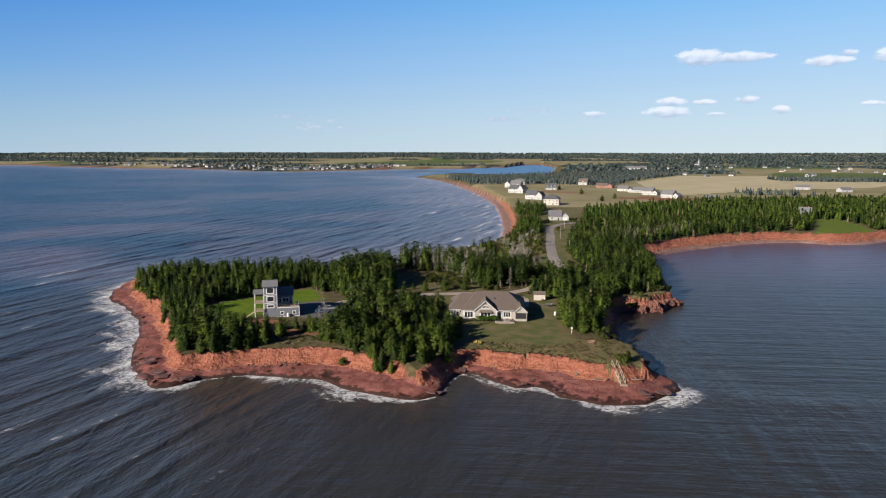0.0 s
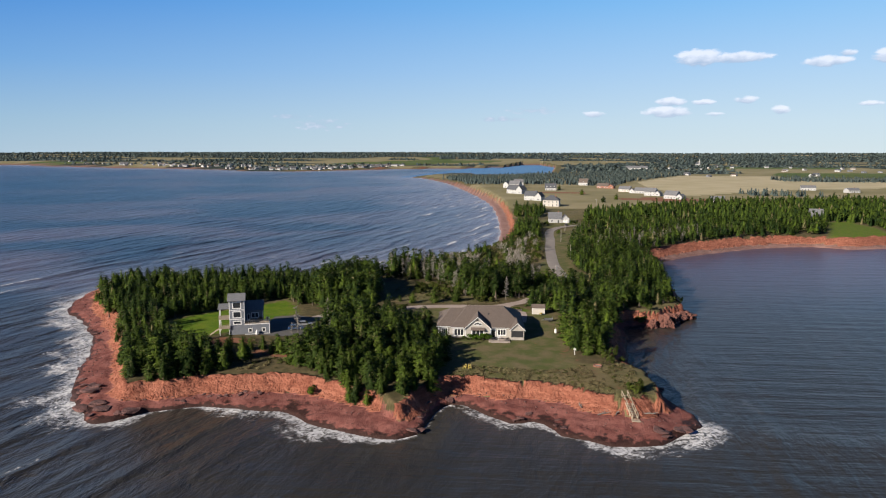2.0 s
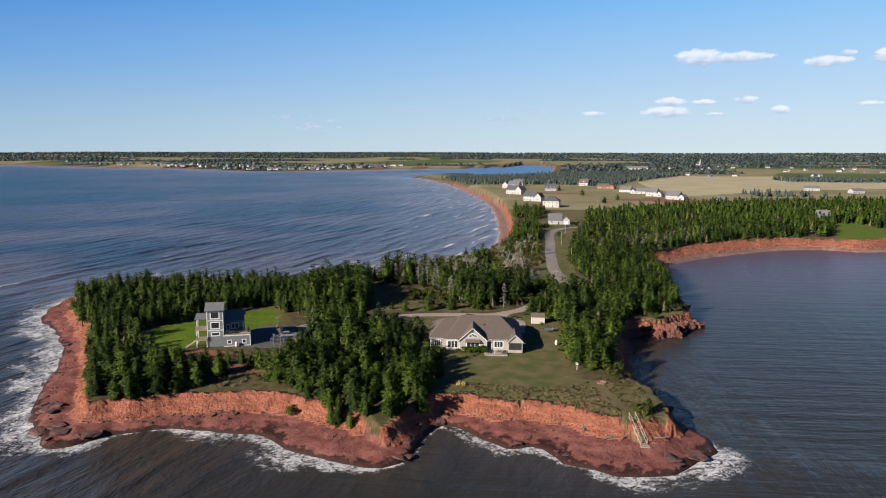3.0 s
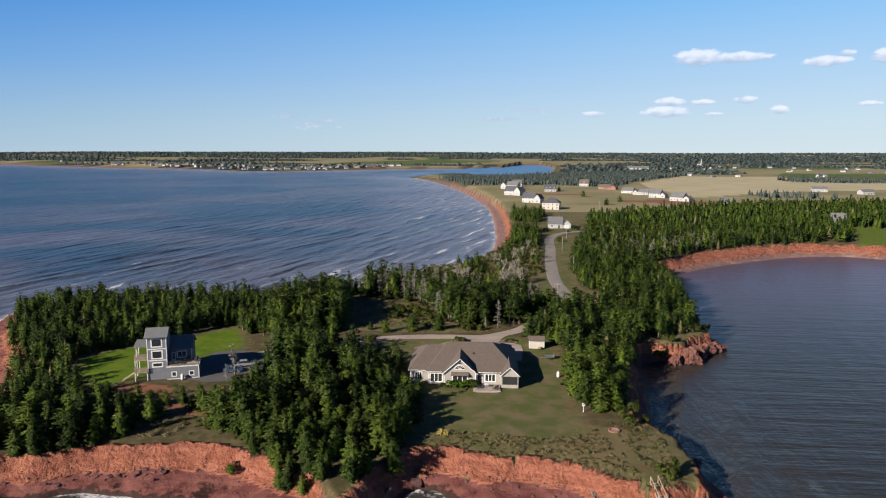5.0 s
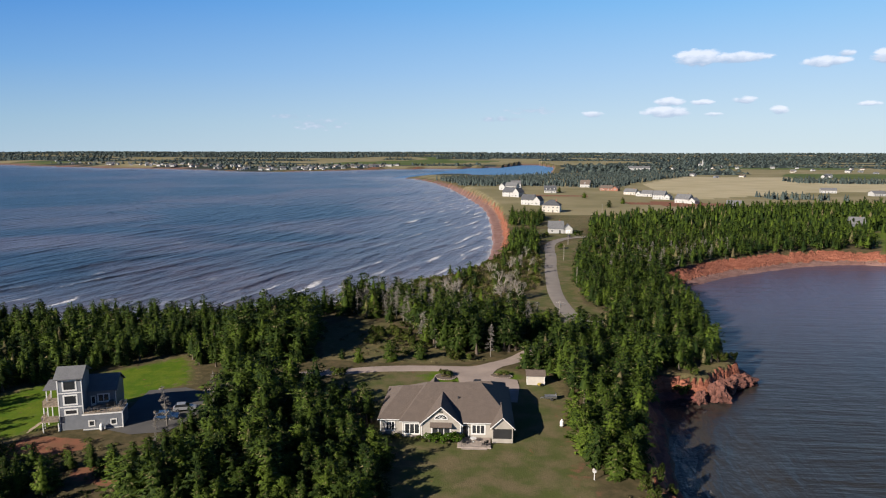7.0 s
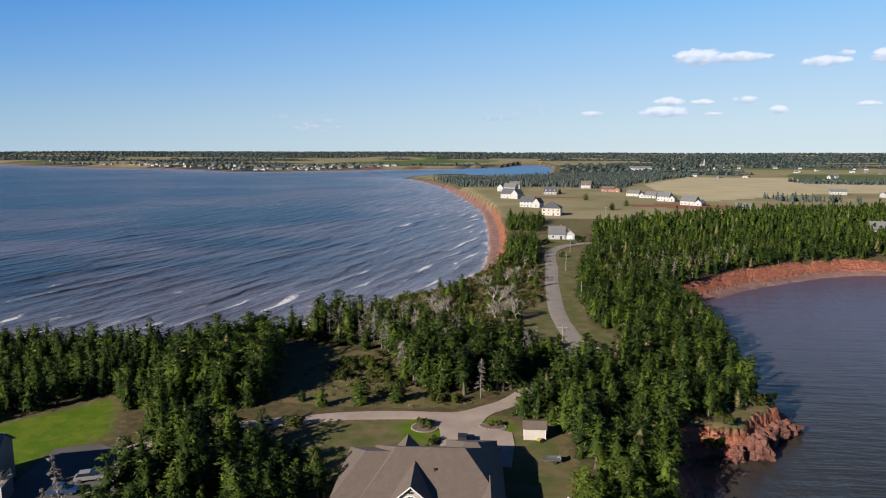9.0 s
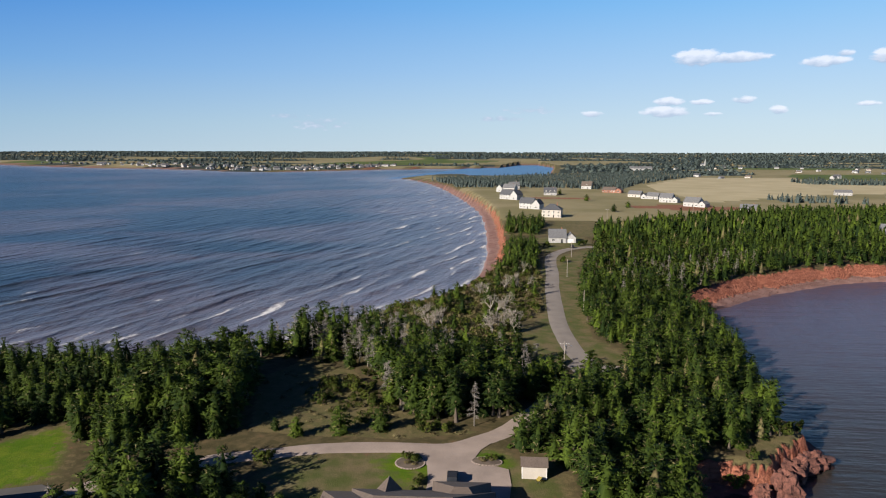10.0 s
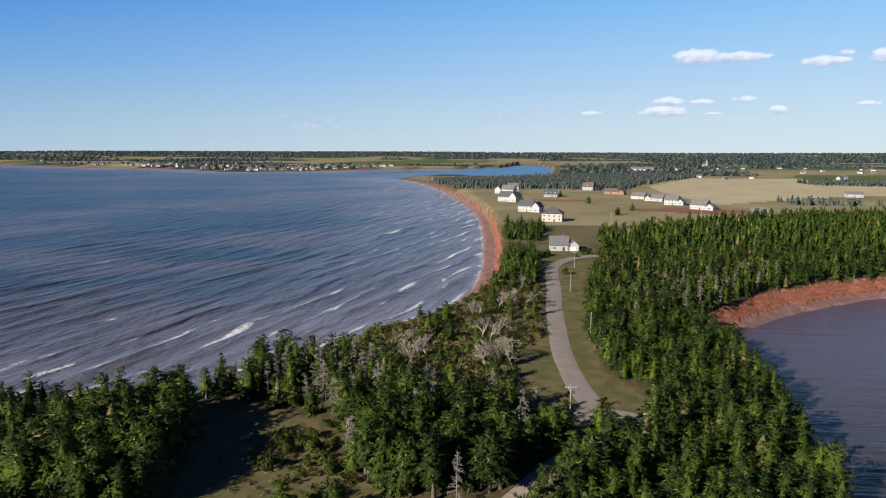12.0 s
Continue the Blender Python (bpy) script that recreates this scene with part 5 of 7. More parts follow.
# ---- the bungalow ----
def bungalow():
    top = thing("bungalow", "beige bungalow with brown shingle hip roof and front gable", "house", -29.6, 207.3, 6)
    E = 3.15
    f = boxes((0.1, 1.0, -0.5, 5.0, 17.6, 0.28), (4.4, 0.1, -0.5, 24.4, 18.2, 0.28))
    part("foundation", f, M_STONE, top, "grey concrete foundation")
    # front walls, with openings
    part("wall", wall_run(bmesh.new(), 0.0, 4.3, 0.2, E, 0.9, 1.15, [(1.15, 2.55, 0.95, 2.5)]), M_BEIGE, top)
    part("wall", wall_run(bmesh.new(), 4.3, 7.9, 0.2, E, 0.0, 0.25, [(4.75, 7.35, 0.75, 2.55)]), M_BEIGE, top)
    part("wall", wall_run(bmesh.new(), 15.1, 20.9, 0.2, E, 0.0, 0.25, [(15.55, 16.5, 0.25, 2.45), (17.3, 19.5, 1.0, 2.55)]), M_BEIGE, top)
    part("wall", wall_run(bmesh.new(), 7.9, 15.1, 0.2, E, -0.85, -0.6, [(9.9, 13.1, 0.9, 2.5)]), M_BEIGE, top)
    g = bmesh.new()
    prism(g, [(7.9, E), (15.1, E), (11.5, 6.15)], "y", -0.85, -0.6)
    part("gable_wall", g, M_BEIGE, top)
    side = boxes((0, 1.15, 0.2, 0.25, 17.4, E), (4.3, 0.25, 0.2, 4.5, 1.15, E), (24.3, 0.25, 0.2, 24.55, 18.2, E), (0, 17.4, 0.2, 5, 17.65, E), (5, 18.0, 0.2, 24.3, 18.25, E),
                 (7.9, -0.6, 0.2, 8.1, 0.2, E), (14.9, -0.6, 0.2, 15.1, 0.2, E))
    part("wall", side, M_BEIGE, top)
    # roofs
    part("roof", hip_roof(bmesh.new(), 3.7, 25.0, -0.5, 18.7, E + 0.1, 7.55, 8.4, 19.0, 9.1), M_ROOF_BROWN, top)
    part("roof", hip_roof(bmesh.new(), -0.5, 9.0, 0.45, 17.9, E + 0.08, 6.75, 3.6, 8.8, 9.1), M_ROOF_BROWN, top)
    part("gable_roof", gable_slopes(bmesh.new(), 7.9, 15.1, E, 6.35, "y", -1.25, 6.6, 0.18, 0.4), M_ROOF_BROWN, top)
    part("rear_roof", gable_slopes(bmesh.new(), 7.6, 10.8, E, 4.9, "y", 11.0, 19.4, 0.18, 0.3), M_ROOF_BROWN, top)
    part("rear_roof", hip_roof(bmesh.new(), 15.6, 24.4, 9.0, 21.6, E + 0.05, 5.6, 19.0, 21.0, 15.6), M_ROOF_BROWN, top)
    part("wall", boxes((16.0, 18.25, 0.2, 16.25, 21.15, E), (16.0, 21.15, 0.2, 24.0, 21.4, E), (23.75, 18.25, 0.2, 24.0, 21.15, E)), M_BEIGE, top)
    rg = bmesh.new()
    prism(rg, [(7.6, E), (10.8, E), (9.2, 4.8)], "y", 18.6, 18.8)
    part("rear_gable_wall", rg, M_BEIGE, top)
    # white rake boards and gutters
    tr = bmesh.new()
    for s in (-1, 1):
        beam(tr, (11.5 + s * 4.05, -1.28, E - 0.28), (11.5, -1.28, 6.42), 0.06, 0.15)
    part("rake_board", tr, M_WHITE, top, "white rake board")
    for x0, x1, y in ((3.7, 7.4, -0.6), (15.6, 21.0, -0.6), (-0.5, 3.6, 0.33)):
        part("gutter", boxes((x0, y, E - 0.05, x1, y + 0.12, E + 0.06)), M_WHITE, top, "white gutter")
    part("corner_trim", boxes((7.82, -0.93, 0.2, 8.0, -0.83, E), (15.0, -0.93, 0.2, 15.18, -0.83, E), (4.24, -0.06, 0.2, 4.4, 0.0, E), (-0.06, 0.84, 0.2, 0.1, 0.9, E)), M_WHITE, top, "white corner board")
    # windows
    window(top, 6.05, 0.75, 2.6, 1.8, 0.0, 3, trim=0.24)
    window(top, 1.85, 0.95, 1.4, 1.55, 0.9, 3, trim=0.24)
    window(top, 18.4, 1.0, 2.2, 1.55, 0.0, 3, trim=0.24)
    window(top, 11.5, 0.9, 3.2, 1.6, -0.85, 3, trim=0.24)
    # the round-headed window in the gable
    arc = bmesh.new()
    N = 14
    pts = [(11.5 + 1.25 * math.cos(math.pi * i / N), 4.0 + 0.95 * math.sin(math.pi * i / N)) for i in range(N + 1)]
    inner = [(11.5 + 1.08 * math.cos(math.pi * i / N), 4.06 + 0.78 * math.sin(math.pi * i / N)) for i in range(N + 1)]
    for i in range(N):
        prism(arc, [pts[i], pts[i + 1], inner[i + 1], inner[i]], "y", -0.97, -0.84)
    box(arc, 10.25, -0.97, 3.92, 12.75, -0.84, 4.06)
    for i in (3, 5, 7, 9, 11):
        beam(arc, (11.5, -0.94, 4.06), (11.5 + 1.1 * math.cos(math.pi * i / N), -0.94, 4.06 + 0.8 * math.sin(math.pi * i / N)), 0.05, 0.06)
    fan = part("fan_window", arc, M_WHITE, top, "white half-round window frame")
    pane = bmesh.new()
    prism(pane, inner, "y", -0.90, -0.87)
    part("pane", pane, M_GLASS, fan, "dark reflecting glass")
    lou = boxes((11.15, -0.93, 5.25, 11.85, -0.86, 5.5))
    part("gable_vent", lou, M_DARK, top, "dark gable vent")
    can = bmesh.new()
    prism(can, [(-0.85, 3.35), (-1.75, 2.75), (-1.75, 2.62), (-0.85, 2.62)], "x", 9.5, 13.5)
    part("canopy", can, M_ROOF_BROWN, top, "small shingled canopy over the window")
    part("door", boxes((15.55, 0.06, 0.25, 16.5, 0.12, 2.45)), M_GLASS, top, "dark glazed door")
    part("door_frame", boxes((15.42, -0.06, 0.25, 15.55, 0.12, 2.58), (16.5, -0.06, 0.25, 16.63, 0.12, 2.58), (15.55, -0.06, 2.45, 16.5, 0.12, 2.58)), M_WHITE, top, "white door frame")
    # screened porch
    p = boxes((20.9, -1.9, 0.2, 24.7, -1.75, 0.85), (20.9, -1.9, 2.75, 24.7, -1.75, E), (20.9, -1.9, 0.85, 21.1, -1.72, 2.75), (24.5, -1.9, 0.85, 24.7, -1.72, 2.75),
              (24.55, -1.75, 0.2, 24.7, 0.2, 0.85), (24.55, -1.75, 2.75, 24.7, 0.2, E), (20.9, -1.75, 0.2, 21.05, 0.0, E), (20.9, -1.9, 0.05, 24.7, 0.1, 0.2))
    prism(p, [(20.9, E), (24.7, E), (22.8, 4.75)], "y", -1.9, -1.75)
    porch = part("screened_porch", p, M_BEIGE, top, "small screened porch with white gable")
    part("insect_screen", boxes((21.1, -1.84, 0.85, 24.5, -1.82, 2.75), (24.62, -1.72, 0.85, 24.64, 0.2, 2.75)), M_DARK, porch, "black insect screen")
    part("porch_roof", gable_slopes(bmesh.new(), 20.9, 24.7, E, 4.95, "y", -2.25, 5.5, 0.16, 0.35), M_ROOF_BROWN, top)
    rk = bmesh.new()
    for s in (-1, 1):
        beam(rk, (22.8 + s * 2.3, -2.28, E - 0.3), (22.8, -2.28, 4.98), 0.05, 0.13)
    part("rake_board", rk, M_WHITE, top, "white rake board")
    part("roof_vent", boxes((14.4, 5.0, 5.3, 14.7, 5.3, 6.1)), M_DARK, top, "dark roof vent")
    return top


bungalow()


def at_bungalow(u, v):
    """World x, y of a place in the bungalow's own plan."""
    c, s = math.cos(radians(6)), math.sin(radians(6))
    return -29.6 + u * c - v * s, 207.3 + u * s + v * c


# stone terrace: single flags in rows
def terrace():
    x, y = at_bungalow(17.6, -2.6)
    top = tagged(thing("terrace", "pale stone terrace with low step behind the bungalow", "terrace", x, y, 6), kind="structure")
    part("base", boxes((-3.0, -1.6, -0.3, 3.1, 2.4, 0.20)), M_STONE, top, soft=0.03)
    part("step", boxes((-2.3, -2.1, -0.3, 2.4, -1.6, 0.06)), M_STONE, top, soft=0.02)
    flag = boxes((-0.35, -0.28, 0, 0.35, 0.28, 0.05))
    first = part("flagstone", flag, M_STONE, top, soft=0.015)
    first.matrix_basis = pose(-2.6, -1.27, 0.20)
    for j in range(7):
        for i in range(8):
            if i or j:
                o = new("flagstone", first.data)
                o.parent = top
                o.matrix_basis = pose(-2.6 + 0.745 * i, -1.27 + 0.575 * j, 0.20 + 0.008 * ((i * 7 + j * 3) % 4), 0, 0, ((i * 5 + j) % 3 - 1) * 0.6)


terrace()


def garden_chair(x, y, rz, group, z=None):
    top = thing("garden_chair", "black slatted garden chair on the terrace", "chair", x, y, rz, group, z)
    part("seat", boxes(*[(-0.26, -0.26 + 0.11 * i, 0.38, 0.26, -0.17 + 0.11 * i, 0.41) for i in range(5)]), M_DARK, top)
    part("backrest", boxes(*[(-0.25 + 0.11 * i, 0.24, 0.42, -0.18 + 0.11 * i, 0.29, 0.95) for i in range(5)], (-0.27, 0.23, 0.9, 0.27, 0.3, 0.98)), M_DARK, top)
    for sx in (-0.25, 0.22):
        for sy in (-0.25, 0.22):
            part("leg", boxes((sx, sy, 0, sx + 0.04, sy + 0.04, 0.4)), M_DARK, top)
        part("armrest", boxes((sx - 0.02, -0.26, 0.6, sx + 0.06, 0.27, 0.64)), M_DARK, top)
    return top


def round_table(x, y, z, material, label, r=0.6):
    top = thing("garden_table", label, "table", x, y, 0, z=z)
    bm = bmesh.new()
    rod(bm, (0, 0, 0.70), (0, 0, 0.75), r, 16)
    part("tabletop", bm, material, top)
    bm = bmesh.new()
    rod(bm, (0, 0, 0), (0, 0, 0.7), 0.06, 8)
    rod(bm, (0, 0, 0), (0, 0, 0.05), 0.3, 10)
    part("pedestal", bm, M_METAL, top)
    return top


tx, ty = at_bungalow(17.4, -2.6)
tz = height(tx, ty) + 0.26
round_table(tx, ty + 0.6, tz, M_WHITE, "round white garden table on the stone terrace")
for dx, dy, r in ((-1.5, -0.6, 120), (2.0, -0.8, 250), (2.5, -0.2, 230)):
    garden_chair(tx + dx, ty + dy, r, "terrace chairs", tz)


# ---- the grey tower house ----
TOWER = (-90.3, 200.3, 22)


def at_tower(u, v):
    c, s = math.cos(radians(TOWER[2])), math.sin(radians(TOWER[2]))
    return TOWER[0] + u * c - v * s, TOWER[1] + u * s + v * c


def rails(bm, a, b, z, high=1.0, pitch=0.14):
    """Balusters and a top rail from a to b, at the height z."""
    a, b = Vector((*a, z)), Vector((*b, z))
    beam(bm, a + Vector((0, 0, high)), b + Vector((0, 0, high)), 0.09, 0.06)
    beam(bm, a + Vector((0, 0, 0.1)), b + Vector((0, 0, 0.1)), 0.05, 0.05)
    n = max(2, int((b - a).length / pitch))
    for i in range(n + 1):
        p = a + (b - a) * (i / n)
        k = 0.045 if i % 8 == 0 else 0.018
        box(bm, p.x - k, p.y - k, z, p.x + k, p.y + k, z + high)
    return bm


def tower_house():
    top = thing("tower_house", "blue-grey three-storey house with tower and wooden decks", "house", *TOWER)
    H, W = 10.3, 4.2
    f = bmesh.new()
    wall_run(f, 0, W, -0.4, H, 0, 0.25, [(1.1, 3.1, 8.0, 9.6), (1.1, 3.1, 5.2, 6.75), (1.15, 3.05, 3.2, 3.9)])
    box(f, 0, 0.25, -0.4, 0.25, 5.2, H)
    box(f, W - 0.25, 0.25, -0.4, W, 5.2, H)
    box(f, 0.25, 4.95, -0.4, W - 0.25, 5.2, H)
    prism(f, [(0, H), (5.2, H), (2.6, H + 1.3)], "x", 0, 0.25)
    prism(f, [(0, H), (5.2, H), (2.6, H + 1.3)], "x", W - 0.25, W)
    part("tower_wall", f, M_GREY, top)
    part("tower_floor", boxes((0.25, 0.25, 2.3, W - 0.25, 4.95, 2.5), (0.25, 0.25, 4.5, W - 0.25, 4.95, 4.7), (0.25, 0.25, 7.2, W - 0.25, 4.95, 7.4)), M_DECK, top)
    part("tower_roof", gable_slopes(bmesh.new(), 0, 5.2, H, H + 1.4, "x", -0.5, W + 0.4, 0.2, 0.5), M_ROOF_GREY, top, "grey shingled tower roof")
    for z, h in ((8.0, 1.6), (5.2, 1.55), (3.2, 0.7)):
        window(top, 2.1, z, 2.0 if h > 1 else 1.9, h, 0.0, 1, trim=0.27)
    part("belt_board", boxes((0.14, -0.04, 4.5, W - 0.1, 0.0, 4.72), (0.14, -0.04, 7.25, W - 0.1, 0.0, 7.45), (-0.06, -0.06, -0.3, 0.14, 0.0, H), (W - 0.1, -0.06, 3.3, W + 0.06, 0.0, H), (-0.06, 0.0, -0.3, 0.0, 0.15, H), (W, 0.0, 3.3, W + 0.06, 0.15, H)), M_WHITE, top, "white trim boards")
    # main body behind and beside the tower
    m = bmesh.new()
    wall_run(m, W, 9.2, -0.4, 6.4, 3.4, 3.65, [(4.7, 5.6, 3.25, 5.3), (6.1, 7.9, 4.1, 5.4)])
    box(m, 8.95, 3.65, -0.4, 9.2, 10, 6.4)
    box(m, -0.2, 9.75, -0.4, 8.95, 10, 6.4)
    box(m, -0.2, 5.2, -0.4, 0.05, 9.75, 6.4)
    prism(m, [(3.4, 6.4), (10, 6.4), (6.7, 8.5)], "x", 8.95, 9.2)
    part("body_wall", m, M_GREY, top)
    part("body_roof", gable_slopes(bmesh.new(), 3.4, 10.0, 6.4, 8.5, "x", 1.5, 9.6, 0.2, 0.45), M_ROOF_GREY, top, "dark grey shingled roof")
    door = part("door", boxes((4.7, 3.46, 3.25, 5.6, 3.52, 5.3)), M_WHITE, top, "white glazed door")
    part("pane", boxes((4.88, 3.42, 3.7, 5.42, 3.45, 5.1)), M_GLASS, door)
    window(top, 7.0, 4.1, 1.8, 1.3, 3.4, 2, trim=0.22)
    part("corner_trim", boxes((9.14, 3.34, 3.3, 9.28, 3.4, 6.3), (4.2, 3.3, 6.2, 9.6, 3.36, 6.36)), M_WHITE, top, "white corner board and fascia")
    # lower storey below the terrace
    D = 11.2
    d = bmesh.new()
    wall_run(d, W, D, -0.4, 3.2, -0.9, -0.65, [(5.35, 6.15, 0.9, 1.75), (9.2, 10.0, 0.9, 1.75)])
    box(d, D - 0.25, -0.65, -0.4, D, 3.4, 3.2)
    box(d, 9.2, 3.4, -0.4, D, 3.65, 3.2)
    part("terrace_wall", d, M_GREY, top)
    part("terrace_fascia", boxes((W - 0.05, -1.0, 3.0, D + 0.1, -0.9, 3.24), (D, -0.9, 3.0, D + 0.1, 3.6, 3.24), (D - 0.08, -0.98, -0.3, D + 0.1, -0.9, 3.0), (W, -0.95, 0.1, D - 0.1, -0.9, 0.26)), M_WHITE, top, "white fascia and downpipe")
    fl = None
    for i in range(25):
        x0 = W + 0.02 + i * 0.277
        if fl is None:
            fl = part("deck_board", boxes((0, -0.88, 3.2, 0.26, 3.38, 3.26)), M_DECK, top)
            fl.matrix_basis = pose(x0, 0, 0)
        else:
            o = new("deck_board", fl.data)
            o.parent = top
            o.matrix_basis = pose(x0, 0, 0.004 * (i % 3))
    r = bmesh.new()
    rails(r, (W + 0.1, -0.8), (D - 0.1, -0.8), 3.26, 0.95, 0.5)
    rails(r, (D - 0.1, -0.8), (D - 0.1, 3.3), 3.26, 0.95, 0.5)
    part("terrace_railing", r, M_METAL, top, "slim grey metal railing")
    window(top, 5.75, 0.9, 0.8, 0.85, -0.9, 1, trim=0.2)
    window(top, 9.6, 0.9, 0.8, 0.85, -0.9, 1, trim=0.2)
    # side decks, posts, canopy and stairs
    part("side_deck", boxes((-3.2, 1.5, 4.3, -0.08, 6.2, 4.48)), M_DECK, top, "weathered upper deck")
    part("side_deck", boxes((-2.9, -0.5, 2.0, -0.08, 2.4, 2.16)), M_DECK, top, "weathered lower deck")
    for x, y, z in ((-3.1, 1.6, 4.3), (-3.1, 3.6, 7.0), (-3.1, 6.1, 7.4), (-0.4, 6.1, 7.4), (-2.8, -0.4, 3.1)):
        part("post", boxes((x - 0.09, y - 0.09, -0.5, x + 0.09, y + 0.09, z)), M_WHITE, top, "white post")
    r = bmesh.new()
    rails(r, (-3.2, 1.5), (-3.2, 6.2), 4.48)
    rails(r, (-3.2, 1.5), (-0.1, 1.5), 4.48)
    rails(r, (-2.9, -0.5), (-2.9, 2.4), 2.16)
    rails(r, (-2.9, -0.5), (-0.1, -0.5), 2.16)
    part("railing", r, M_DECK, top, "wooden railing")
    c = bmesh.new()
    prism(c, [(3.3, 7.0), (7.2, 7.75), (7.2, 7.95), (3.3, 7.2)], "x", -3.6, 0.0)
    part("deck_canopy", c, M_ROOF_GREY, top, "grey lean-to roof over the deck")
    st = bmesh.new()
    for i in range(11):
        box(st, -2.9 - 0.27 * (i + 1), 0.4, 1.98 - 0.18 * (i + 1), -2.9 - 0.27 * i, 1.5, 2.03 - 0.18 * (i + 1))
    beam(st, (-2.9, 0.4, 2.0), (-5.9, 0.4, 0.0), 0.06, 0.25)
    beam(st, (-2.9, 1.5, 2.0), (-5.9, 1.5, 0.0), 0.06, 0.25)
    part("stairs", st, M_DECK, top, "open wooden stairs")
    part("meter_box", boxes((-0.3, -0.25, -0.3, -0.12, -0.07, 1.6)), M_WHITE, top, "white meter box")


tower_house()
px, py = at_tower(7.4, 1.0)
pz = height(*TOWER[:2]) + 3.28
round_table(px - 0.9, py - 0.4, pz, M_DARK, "dark round table on the tower house terrace", 0.75)
for u, v, r in ((5.2, 0.4, 200), (6.4, -0.1, 160), (8.2, 1.4, 70)):
    x, y = at_tower(u, v)
    garden_chair(x, y, r, "deck chairs", pz)


def barbecue(u, v, rz):
    x, y = at_tower(u, v)
    top = thing("barbecue", "covered black barbecue on the wooden terrace", "barbecue", x, y, rz, z=pz)
    bm = boxes((-0.65, -0.3, 0.05, 0.65, 0.3, 0.85))
    prism(bm, [(-0.3, 0.85), (0.3, 0.85), (0.22, 1.15), (-0.22, 1.15)], "x", -0.4, 0.4)
    part("cover", bm, M_DARK, top, soft=0.05)


barbecue(8.6, 2.7, 22)
barbecue(10.5, 2.0, 100)


# ---- small buildings and houses of the settlement ----
def shed():
    top = thing("shed", "small pale garden shed with brown roof", "shed", -1.2, 241.0, 4)
    part("wall", boxes((-2.0, -1.4, -0.2, 2.0, 1.4, 2.3)), M_CREAM, top)
    g = bmesh.new()
    prism(g, [(-1.4, 2.3), (1.4, 2.3), (0, 3.0)], "x", -2.0, 2.0)
    part("gable_wall", g, M_CREAM, top)
    part("roof", gable_slopes(bmesh.new(), -1.4, 1.4, 2.3, 3.1, "x", -2.25, 2.25, 0.12, 0.25), M_ROOF_BROWN, top)
    part("corner_trim", boxes((-2.04, -1.44, -0.1, -1.9, -1.36, 2.3), (1.9, -1.44, -0.1, 2.04, -1.36, 2.3), (-2.0, -1.44, 2.2, 2.0, -1.4, 2.34)), M_WHITE, top, "white corner boards")


shed()


